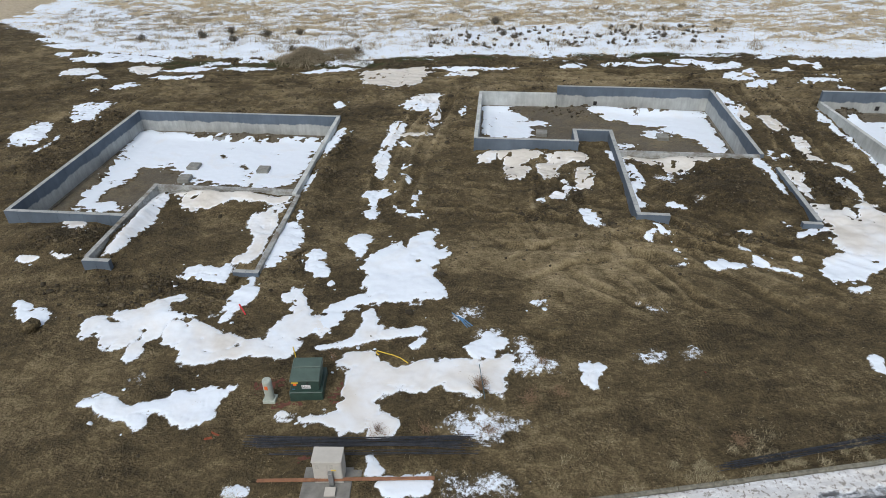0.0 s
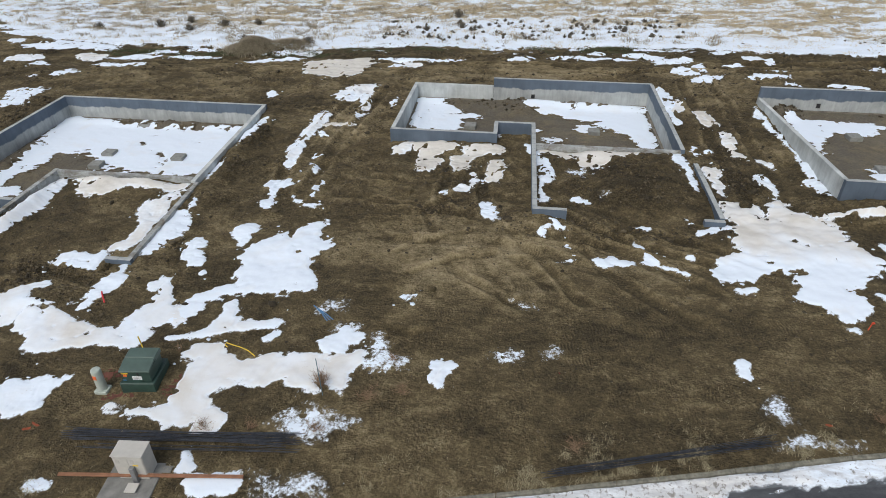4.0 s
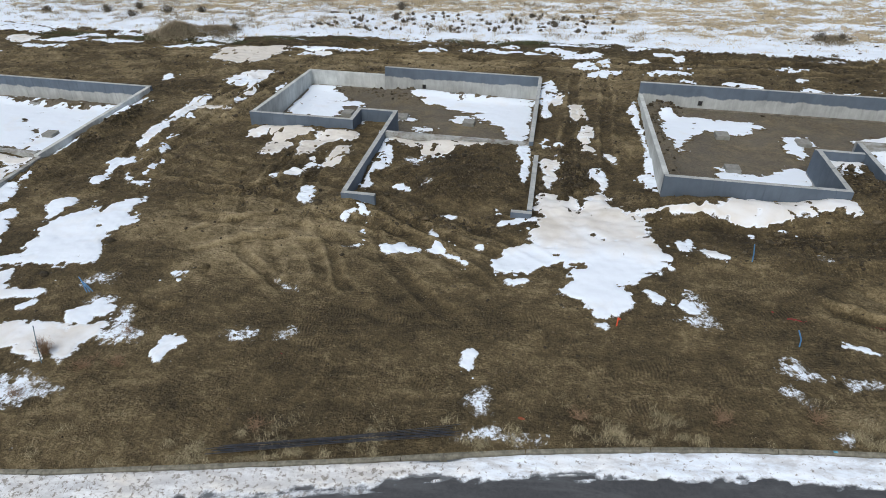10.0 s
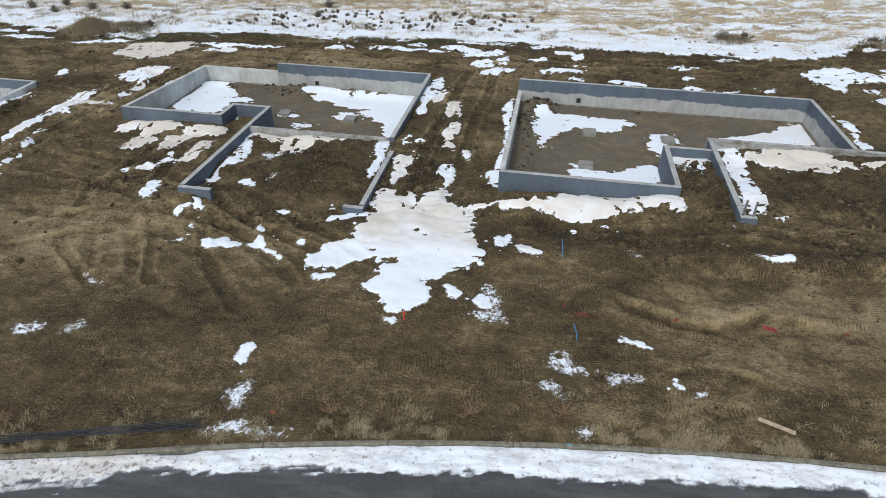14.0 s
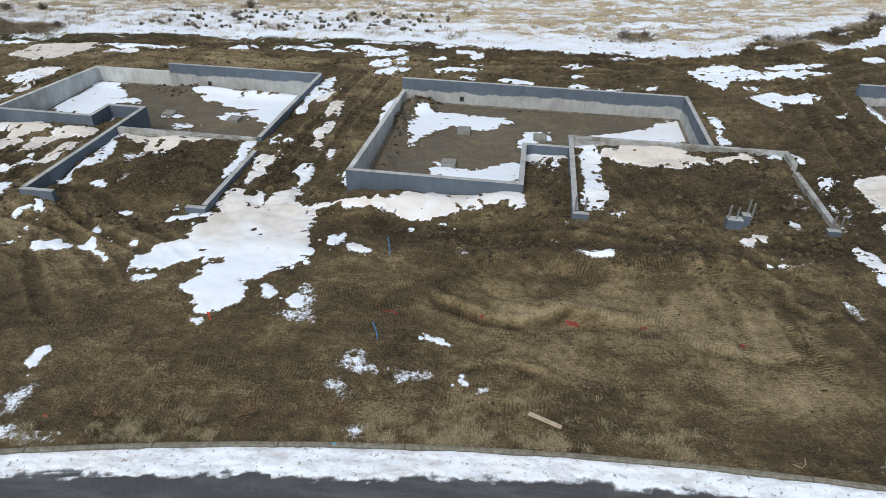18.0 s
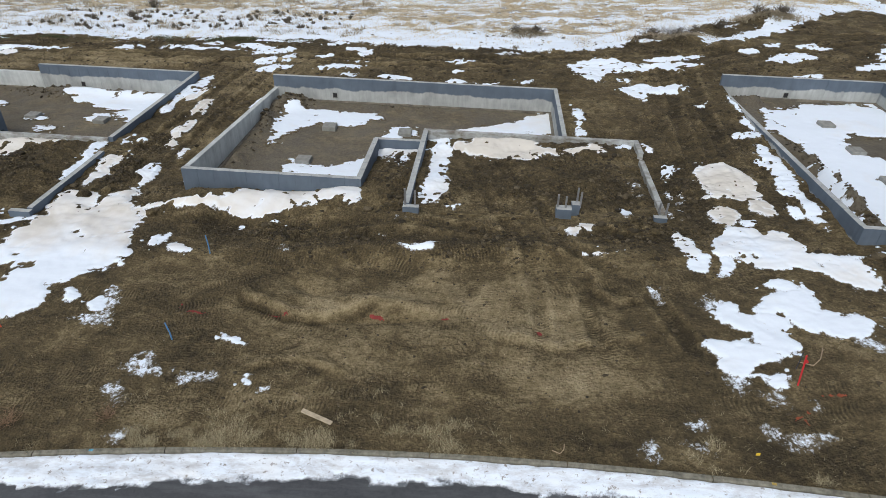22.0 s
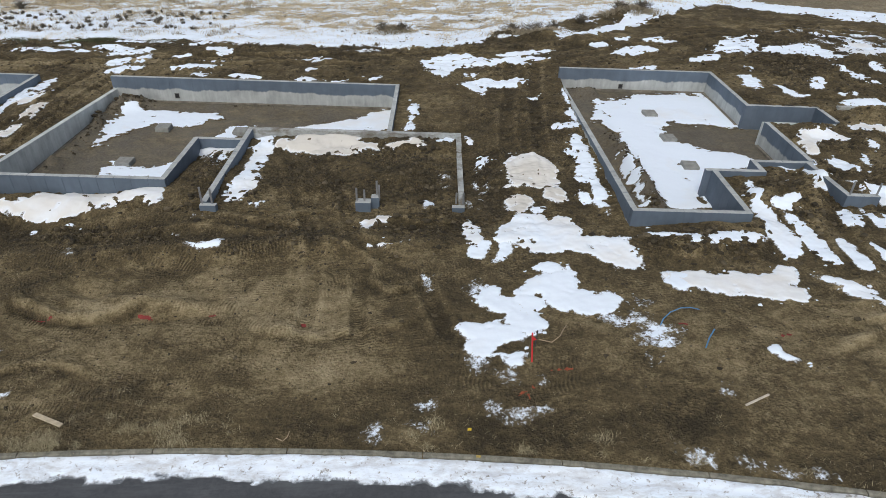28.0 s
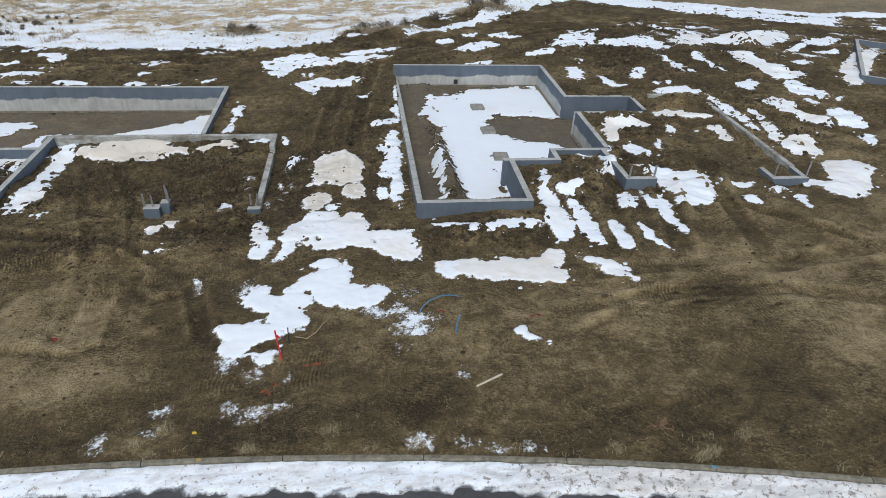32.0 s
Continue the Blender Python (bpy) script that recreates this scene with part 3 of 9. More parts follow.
HOUSE_2 = dict(floor=-1.55, walls=[
    ("low_back", -3.9, 38.45, 1.1, 38.66, -0.56, -0.56), ("back", 1.1, 38.45, 10.75, 38.66, -0.06, -0.06),
    ("left", -3.9, 30.11, -3.69, 38.45, -0.1, -0.56), ("front", -3.9, 29.9, 1.66, 30.11, -0.06, -0.06),
    ("return", 1.45, 30.11, 1.66, 31.4, -0.06, -0.06), ("front", 1.45, 31.4, 3.61, 31.61, -0.06, -0.06),
    ("garage_left", 3.4, 22.71, 3.61, 31.4, -0.06, -0.06), ("cross", 3.61, 28.9, 10.6, 29.11, -0.12, -0.12),
    ("right", 10.6, 29.0, 10.81, 38.45, -0.06, -0.06), ("garage_right", 10.92, 22.72, 11.13, 27.7, -0.16, -0.12),
    ("return", 3.4, 22.5, 4.82, 22.71, -0.08, -0.08), ("return", 10.3, 22.5, 11.13, 22.72, -0.22, -0.22)],
    rooms=[(-3.8, 30.0, 1.55, 38.55), (1.55, 31.5, 3.5, 38.55), (3.5, 29.0, 10.7, 38.55)])
HOUSE_3 = dict(floor=-0.45, walls=[
    ("back", 16.15, 35.9, 31.2, 36.11, 0.88, 0.88), ("left", 16.15, 24.81, 16.36, 35.9, 0.84, 0.22),
    ("front", 16.15, 24.6, 23.12, 24.81, 0.88, 0.88), ("return", 22.91, 24.81, 23.12, 28.5, 0.88, 0.88),
    ("front", 22.91, 28.5, 24.92, 28.71, 0.82, 0.82), ("garage_left", 24.92, 23.1, 25.13, 29.6, 0.84, 0.88),
    ("cross", 24.92, 29.6, 34.27, 29.81, 0.88, 0.88), ("right", 31.0, 29.81, 31.2, 35.9, 0.88, 0.88),
    ("garage_right", 34.06, 28.5, 34.27, 29.6, 0.88, 0.88), ("garage_right", 34.06, 23.75, 34.27, 28.2, 0.68, 0.68),
    ("return", 24.92, 22.88, 25.5, 23.1, 0.8, 0.8), ("return", 33.8, 23.53, 34.27, 23.75, 0.62, 0.62)],
    rooms=[(16.25, 24.7, 23.0, 36.0), (23.0, 28.6, 25.02, 36.0), (25.02, 29.7, 31.1, 36.0)])
HOUSE_4 = dict(floor=0.5, walls=[
    ("back", 39.75, 37.22, 48.06, 37.43, 1.68, 1.68), ("left", 39.75, 22.03, 39.96, 37.22, 1.66, 0.95), ("front", 39.75, 21.82, 43.82, 22.03, 1.68, 1.68), ("return", 43.61, 22.03, 43.82, 25.1, 1.68, 1.68),
    ("front", 43.4, 25.1, 45.72, 25.31, 1.66, 1.66), ("return", 45.51, 25.31, 45.72, 26.0, 1.66, 1.66), ("front", 45.51, 26.0, 48.02, 26.21, 1.66, 1.66), ("right", 47.85, 26.21, 48.06, 30.25, 1.68, 1.68),
    ("right", 47.85, 32.46, 48.06, 37.22, 1.68, 1.68), ("bay_back", 47.85, 32.25, 51.4, 32.46, 1.68, 1.68), ("bay_front", 47.85, 30.25, 51.4, 30.46, 1.6, 1.6), ("bay_side", 51.19, 30.46, 51.4, 32.25, 1.68, 1.68),
    ("garage_left", 47.55, 23.2, 47.76, 25.9, 1.85, 1.75), ("return", 47.55, 22.98, 48.75, 23.2, 1.85, 1.85)] + [
    ("garage_back", 52.1, 32.0, 54.8, 32.21, 1.85, 1.85), ("garage_right", 54.59, 23.9, 54.8, 32.0, 1.85, 1.85), ("return", 53.3, 22.9, 54.8, 23.12, 1.8, 1.8), ("return", 53.3, 23.12, 53.5, 23.9, 1.8, 1.8),
    ("return", 54.59, 23.12, 54.8, 23.9, 1.8, 1.8)],
    rooms=[(39.85, 21.92, 43.71, 37.33), (43.71, 25.2, 45.61, 37.33), (45.61, 26.1, 47.95, 37.33), (47.95, 30.35, 51.3, 32.35)])
HOUSE_5 = dict(floor=1.5, walls=[
    ("left", 65.5, 34.6, 65.71, 44.0, 2.06, 2.06), ("front", 65.71, 34.6, 74.0, 34.81, 2.06, 2.06), ("right", 73.8, 34.81, 74.0, 44.0, 2.06, 2.06),
    ("back", 65.71, 43.8, 73.8, 44.0, 2.06, 2.06)])
HOUSES = [HOUSE_1, HOUSE_2, HOUSE_3, HOUSE_4]


def in_rooms(x, y, grow=0.0):
    hit = np.zeros(np.shape(x), bool)
    for house in HOUSES:
        for x0, y0, x1, y1 in house["rooms"]:
            hit |= (x > x0 - grow) & (x < x1 + grow) & (y > y0 - grow) & (y < y1 + grow)
    return hit


# ---- the ground, one sheet to the horizon, open over the crawl spaces ----
def lines(lo, hi, step, far, cuts):
    mid = np.arange(lo, hi + step / 2, step(lo) if callable(step) else step)
    out = 1.35 ** np.arange(1, 17) * 1.2
    out = out[out < far]
    g = np.concatenate([lo - out[::-1], mid, hi + out])
    for c in sorted(cuts):
        g[np.argmin(np.abs(g - c))] = c
    return np.sort(g)


# where the grass field begins behind the plots
EDGE = ((-55, 62), (-46, 56), (-40, 50.8), (-33, 49.0), (-25, 48.0), (-18, 47.3), (-12.5, 47.6), (-8, 49.0), (-2, 48.6), (3, 48.3), (9, 48.5), (15, 48.0), (21, 46.4), (27, 45.4),
        (33, 44.4), (36, 45.8), (40, 48.9), (44, 52.2), (49, 55.0), (58, 59.0), (66, 56.0), (75, 52.0))


def field_edge(x):
    return np.interp(x, [e[0] for e in EDGE], [e[1] for e in EDGE])


def build_ground():
    cx = {v for h in HOUSES for r in h["rooms"] for v in (r[0], r[2])}
    cy = {v for h in HOUSES for r in h["rooms"] for v in (r[1], r[3])}
    gx = np.concatenate([lines(-40.0, -14.0, 0.14, 1500, ())[:-16], np.arange(-14.0, 56.0, 0.075), lines(56.0, 78.0, 0.14, 1500, ())[16:]])
    gx = gx[(np.diff(gx, prepend=-9e9) > 0.01)]
    for c in sorted(cx):
        gx[np.argmin(np.abs(gx - c))] = c
    near = np.concatenate([np.arange(7.5, 24, 0.07), np.arange(24, 40, 0.11), np.arange(40, 52, 0.16), np.arange(52, 76, 0.3)])
    out = 1.35 ** np.arange(1, 24) * 1.2
    gy = np.concatenate([7.5 - out[::-1], near, 76 + out])
    for c in sorted(cy):
        gy[np.argmin(np.abs(gy - c))] = c
    gy = np.sort(gy)
    X, Y = np.meshgrid(gx, gy)
    marks = tracks(X, Y)
    Z = ground_z(X, Y, True, marks)
    mx, my = (X[:-1, :-1] + X[1:, 1:]) / 2, (Y[:-1, :-1] + Y[1:, 1:]) / 2
    me, used = sheet_mesh("ground", X, Y, Z, ~in_rooms(mx, my), DIRT)
    x, y = X[used], Y[used]
    dry = np.zeros(len(x))
    for row in DRY:
        dry = np.maximum(dry, bump(x, y, row))
    dry = dry * (0.75 + 0.6 * fnoise(x / 2.2, y / 1.4, 4, 61))
    for row in WET_AND_SHADE:
        dry = dry - 0.75 * bump(x, y, row)
    rut, tread, along = (m[used] for m in marks)
    strong = rubble(x, y)
    lip = ridges(x, y)
    # lips and clod tops lightened, furrows and clod seams darkened: relief shading in colour
    dry = np.clip(dry + np.clip(rut * 6, -0.3, 0.5) + np.clip(lip * 9, -1.7, 0.4) - 0.35 * strong + strong * 1.3 * (lumpy(x / 0.42, y / 0.34, 81) - 0.15) + 0.6 * np.clip(fnoise(x / 3.0, y / 2.0, 5, 63), -0.3, 1), -0.6, 1.1)
    me.attributes.new("dry_and_shade", "FLOAT", "POINT").data.foreach_set("value", dry.astype(np.float32))
    for name, value in (("tread", tread), ("along", along), ("rubble", strong)):
        me.attributes.new(name, "FLOAT", "POINT").data.foreach_set("value", value.astype(np.float32))
    past = y - field_edge(x)
    straw = np.clip((past - 0.4) / 1.5 + 0.5 * fnoise(x / 1.5, y / 0.8, 3, 65), 0, 1) * np.where(x > 56, 0.30, 1.0)
    me.attributes.new("straw", "FLOAT", "POINT").data.foreach_set("value", straw.astype(np.float32))
    tagged(new("ground", me), "brown churned building-site dirt with wheel ruts", "ground", kind="structure")


# drier, paler stretches of soil
DRY = [
    (24.5, 17.6, 4.5, 2.3, 0, 0.95), (20.8, 18.6, 2.6, 1.4, 0, 0.4), (28.0, 16.2, 6.5, 3.3, 3, 1.0), (25.8, 18.0, 2.8, 1.0, 170, 0.9),
    (2.0, 20.5, 6.5, 3.8, 160, 0.75), (-7.0, 31.0, 2.0, 8.0, 175, 0.8), (2.0, 42.0, 20.0, 2.2, 1, 1.05), (13.8, 39.5, 3.0, 3.0, 0, 0.9),
    (46.0, 13.5, 6.0, 1.4, 170, 0.2), (50.5, 26.0, 1.2, 2.5, 0, 0.7),
    (13.6, 39.0, 1.5, 4.0, 0, 0.6), (40.0, 15.8, 3.0, 1.0, 0, 0.4)] + [
    (52.0, 15.5, 7.0, 3.0, 165, 0.75), (44.5, 17.0, 3.5, 1.6, 170, 0.6), (-18.0, 38.5, 8.0, 2.0, 0, 0.6),
    (29.0, 20.0, 5.0, 1.0, 0, 0.5), (59.0, 25.0, 4.0, 4.0, 0, 0.4)]
# darker, damp stretches, and the painted shade of the furrow near x 24
WET_AND_SHADE = [(14.0, 12.6, 7.0, 1.6, 8, 0.35), (24.0, 14.0, 7.0, 0.9, 2, 0.12), (19.2, 16.6, 2.6, 2.4, 0, 0.35), (33.0, 14.0, 6.0, 1.6, 0, 0.35), (45.0, 12.6, 8.0, 1.4, -8, 0.3), (30.0, 13.5, 4.0, 1.0, 0, 0.2), (25.0, 21.4, 8.5, 0.7, 0, 0.4), (24.3, 17.7, 2.2, 0.25, 0, 0.4), (31.5, 22.0, 2.5, 1.2, 0, 0.3), (8.3, 25.4, 2.8, 2.6, 0, 0.5), (29.8, 26.0, 4.0, 2.6, 0, 0.3), (25.0, 46.0, 14.0, 2.6, 178, 0.45), (37.3, 33.0, 1.8, 9.0, 0, 0.35), (57.0, 47.0, 10.0, 7.0, 0, 0.35),
       (12.9, 28.0, 1.2, 5.0, 0, 0.3), (38.0, 15.0, 4.0, 2.0, 0, 0.15), (33.5, 17.0, 1.2, 2.5, 0, 0.35), (15.5, 16.5, 3.0, 2.0, 0, 0.3), (5.0, 12.2, 9.0, 1.5, 10, 0.35), (8.0, 15.2, 6.0, 2.0, 5, 0.25), (-19.0, 21.0, 4.0, 2.2, 0, 0.4), (-12.0, 36.0, 3.0, 3.0, 0, 0.25)]
build_ground()


def build_floor(house, seed):
    x0, y0 = min(r[0] for r in house["rooms"]), min(r[1] for r in house["rooms"])
    x1, y1 = max(r[2] for r in house["rooms"]), max(r[3] for r in house["rooms"])
    X, Y = np.meshgrid(np.linspace(x0, x1, int((x1 - x0) / 0.16)), np.linspace(y0, y1, int((y1 - y0) / 0.16)))
    me, used = sheet_mesh("crawl_space_floor", X, Y, floor_z(X, Y, house), room_cells(X, Y, house), SILT)
    dry = np.clip(0.1 + 0.5 * fnoise(X[used] / 3, Y[used] / 3, 3, seed), 0, 1)
    me.attributes.new("dry_and_shade", "FLOAT", "POINT").data.foreach_set("value", dry.astype(np.float32))
    tagged(new("crawl_space_floor", me), "bare dirt floor sunk between concrete foundation walls", "floor", kind="structure")


def room_cells(X, Y, house):
    mx, my = (X[:-1, :-1] + X[1:, 1:]) / 2, (Y[:-1, :-1] + Y[1:, 1:]) / 2
    hit = np.zeros(mx.shape, bool)
    for a, b, c, d in house["rooms"]:
        hit |= (mx > a - 0.1) & (mx < c + 0.1) & (my > b - 0.1) & (my < d + 0.1)
    return hit


# soil slumped against the inside of the walls: x, y, half length, half width, turn, height
SLUMPS = [(16.7, 32.8, 2.2, 0.4, 90, 0.3), (17.3, 35.0, 1.1, 0.7, 20, 0.6), (17.0, 28.0, 3.0, 0.5, 90, 0.4), (2.5, 37.4, 2.6, 0.8, 0, 0.35),
          (-2.0, 37.8, 2.0, 0.5, 0, 0.2), (-3.2, 34.0, 3.0, 0.4, 90, 0.18), (41.35, 26.5, 4.8, 0.38, 92.5, 0.55), (41.0, 36.5, 1.0, 0.7, 0, 0.4),
          (-24.2, 28.0, 5.0, 0.5, 90, 0.25), (-18.0, 33.3, 6.0, 0.5, 0, 0.3), (24.0, 35.4, 6.0, 0.5, 0, 0.15), (6.0, 37.9, 5.0, 0.5, 0, 0.3)]


def floor_z(x, y, house):
    z = house["floor"] + 0.03 * fnoise(x / 2.5, y / 2.5, 3, 3) + 0.02 * fnoise(x / 0.4, y / 0.4, 2, 8)
    for row in SLUMPS:
        z = z + bump(x, y, row) * (1 + 0.8 * fnoise(x / 0.5, y / 0.5, 3, 12))
    return z


for k, house in enumerate(HOUSES):
    build_floor(house, 70 + k)


# ---- concrete foundations ----
def slab(bm, u0, u1, half, z0, z1a, z1b, along):
    """A box along x or y with a top that may slope."""
    spots = [(u0, -half, z0), (u1, -half, z0), (u1, half, z0), (u0, half, z0), (u0, -half, z1a), (u1, -half, z1b), (u1, half, z1b), (u0, half, z1a)]
    vs = [bm.verts.new((u, v, z) if along == "x" else (-v, u, z)) for u, v, z in spots]
    for f in ((3, 2, 1, 0), (4, 5, 6, 7), (0, 1, 5, 4), (1, 2, 6, 5), (2, 3, 7, 6), (3, 0, 4, 7)):
        bm.faces.new([vs[i] for i in f])


FOOTING = plain("dirty_footing_concrete", (0.16, 0.145, 0.115), 0.9, vary=0.5, scale=2.5, bumps=0.4)


def build_foundation(house, label, coats, turn=0.0):
    x0, y0 = house["walls"][0][1], house["walls"][0][2]
    top = house["walls"][0 if house is not HOUSE_2 else 1][5]
    home = empty("house_foundation", x0, y0, house["floor"], label, "foundation", "house foundations", turn)
    for kind, ax, ay, bx, by, za, zb in house["walls"]:
        along = "x" if bx - ax > by - ay else "y"
        length, thick = (bx - ax, by - ay) if along == "x" else (by - ay, bx - ax)
        cx, cy = (ax, (ay + by) / 2) if along == "x" else ((ax + bx) / 2, ay)
        deep = house["floor"] - 0.3 if "garage" not in kind else min(za, zb) - 1.0
        material = coats.get(kind, coats["rest"])
        bm = bmesh.new()
        slab(bm, 0.008, length - 0.008, thick / 2 - 0.014, deep, za - 0.008, zb - 0.008, along)
        wall = part("wall", bm, material, home)
        wall.matrix_basis = Matrix.Translation((cx - x0, cy - y0, -house["floor"]))
        if length > 3 and "garage" not in kind and kind in ("back", "low_back", "left", "right", "cross", "front"):
            bm = bmesh.new()
            slab(bm, 0.1, length - 0.1, thick / 2 + 0.13, deep, house["floor"] + 0.11, house["floor"] + 0.11, along)
            footing = part("footing", bm, FOOTING, home, "dirt-stained concrete footing ledge")
            footing.matrix_basis = wall.matrix_basis.copy()
        count = max(1, round(length / 0.61))
        step, shared = length / count, None
        for k in range(count):
            a, b = za + (zb - za) * k / count, za + (zb - za) * (k + 1) / count
            if shared is None or za != zb:
                bm = bmesh.new()
                slab(bm, 0.007, step - 0.007, thick / 2, deep, a, b, along)
                shared = mesh_of("panel", bm, material)
            ob = new("panel", shared)
            ob.parent = wall
            ob.location = (k * step, 0, 0) if along == "x" else (0, k * step, 0)
    return home


def coats(name, top, band, bare=()):
    inner = concrete_material(name + "_half_coated_concrete", top, band)
    outer = concrete_material(name + "_coated_concrete", top, 1.25, 0.05)
    plain_wall = concrete_material(name + "_bare_concrete", top, 0, coated=False, pale=1.3)
    muddy = concrete_material(name + "_muddy_concrete", top, 0, coated=False, mud=0.6)
    found = {"rest": outer, "back": inner, "right": inner, "left": inner}
    found.update({kind: muddy if "garage" in kind or kind == "cross" else plain_wall for kind in bare})
    return found


FOUNDATION = "cast concrete house foundation with blue-grey coated walls, "
build_foundation(HOUSE_1, FOUNDATION + "snow on its floor", coats("first", -0.69, 0.62, ("cross", "garage_left", "garage_right", "right")))
build_foundation(HOUSE_2, FOUNDATION + "stepped back wall", coats("second", -0.06, 0.62, ("low_back", "left", "cross")))
build_foundation(HOUSE_3, FOUNDATION + "wide back wall", coats("third", 0.88, 0.62, ("left", "cross", "garage_right")))
build_foundation(HOUSE_4, FOUNDATION + "small square bay", coats("fourth", 1.68, 0.6, ("garage_back", "garage_right", "bay_front")))
build_foundation(HOUSE_5, FOUNDATION + "seen in part", coats("fifth", 2.06, 1.2), -34)


# ---- road, kerb and snow bank ----
def ribbon(x0, x1, offsets, step, wobble=0.0, thick=None):
    """Rows of points that follow the kerb line at the given offsets and heights."""
    xs = np.arange(x0, x1 + step / 2, step)
    X = np.repeat(xs[None], len(offsets), 0)
    Y = np.array([kerb_y(xs) + o[0] for o in offsets])
    Z = np.array([lie(xs, kerb_y(xs)) + o[1] for o in offsets])
    return X, Y, Z


def asphalt_material():
    """Damp asphalt: pale worn stone in dark binder, greyed by dried slush in drawn-out streaks."""
    m, t, b = mat("asphalt", 0.55)
    w = place(t)
    stone = node(t, "TexVoronoi", Scale=60.0)
    t.links.new(w, stone.inputs["Vector"])
    c = ramp(t, grain(t, w, 9.0, 8, 0.8), (0.3, (0.040, 0.043, 0.047)), (0.7, (0.085, 0.089, 0.094)))
    c = blend(t, 0.35, c, ramp(t, stone.outputs["Distance"], (0.1, (0.62, 0.62, 0.62)), (0.6, (0.38, 0.38, 0.38))), "OVERLAY")
    film = calc(t, "MULTIPLY", grain(t, place(t, (0.35, 1.6, 1.0)), 1.3, 7, 0.7, 0.4), 1.0)
    c = blend(t, ramp(t, film, (0.48, (0, 0, 0)), (0.66, (0.55, 0.55, 0.55))), c, (0.135, 0.145, 0.152))
    t.links.new(c, b.inputs["Base Color"])
    relief(t, b, grain(t, w, 50.0, 3), 0.3, 0.01)
    return m


ASPHALT = asphalt_material()
KERB = plain("kerb_concrete", (0.175, 0.17, 0.135), 0.9, vary=0.45, scale=7.0, bumps=0.4)


def build_road():
    X, Y, Z = ribbon(-60, 100, [(-0.2, -0.16), (-0.8, -0.13), (-2.0, -0.10), (-4.0, -0.05), (-8.0, -0.1), (-12.0, -0.16)], 1.0)
    me, used = sheet_mesh("road", X[::-1], Y[::-1], Z[::-1], np.ones((X.shape[0] - 1, X.shape[1] - 1), bool), ASPHALT)
    tagged(new("road", me), "wet dark asphalt street", "road", kind="structure")
    kerb = tagged(new("kerb"), "weathered concrete street kerb with snow in the gutter", "kerb", kind="structure")
    step, reach = 3.05, range(-14, 22)
    for k in reach:
        a, b = 14.717 + k * step + 0.012, 14.717 + (k + 1) * step - 0.012
        bm = bmesh.new()
        rows = []
        for j in range(5):
            x = a + (b - a) * j / 4
            y, z = float(kerb_y(x)), float(lie(x, kerb_y(x)))
            rows.append([bm.verts.new((x, y + dy, z + dz)) for dy, dz in ((0.0, -0.3), (0.0, 0.02), (-0.015, 0.03), (-0.09, 0.025), (-0.12, 0.005), (-0.14, -0.12), (-0.62, -0.15), (-0.62, -0.3))])
        for p, q in zip(rows, rows[1:]):
            for i in range(7):
                bm.faces.new((p[i], p[i + 1], q[i + 1], q[i]))
        bm.faces.new(rows[0])
        bm.faces.new(rows[-1][::-1])
        bmesh.ops.recalc_face_normals(bm, faces=bm.faces)
        part("kerb_segment", bm, KERB, kerb)


build_road()


# ---- snow ----
def blobs(x, y, ellipses):
    total = np.zeros(np.shape(x))
    join = min(0.035, 0.2 * sum(e[3] for e in ellipses) / len(ellipses))
    for cx, cy, a, b, turn in ellipses:
        c, s = math.cos(radians(turn)), math.sin(radians(turn))
        u, v = ((x - cx) * c + (y - cy) * s) / a, (-(x - cx) * s + (y - cy) * c) / b
        total = total + np.exp((1 - np.sqrt(u * u + v * v)) * min(b, 0.8) / join)
    return join * np.log(total + 1e-30) - 0.01


def lay_snow(name, X, Y, Z, keep, depth, material, label, dust=0.0):
    me, used = sheet_mesh(name, X, Y, Z, keep, material)
    me.attributes.new("depth", "FLOAT", "POINT").data.foreach_set("value", depth[used].astype(np.float32))
    me.attributes.new("dry_and_shade", "FLOAT", "POINT").data.foreach_set("value", np.full(int(used.sum()), -0.3, np.float32))
    me.attributes.new("dust", "FLOAT", "POINT").data.foreach_set("value", np.broadcast_to(dust, X.shape)[used].astype(np.float32))
    tagged(new(name, me), label, "snow", kind="stuff")


def corners_max(f):
    return np.maximum.reduce([f[:-1, :-1], f[1:, :-1], f[:-1, 1:], f[1:, 1:]])


CRUMBS, LUMPS_ON_SNOW, LAID, CHANCE = [], [], [], np.random.default_rng(77)


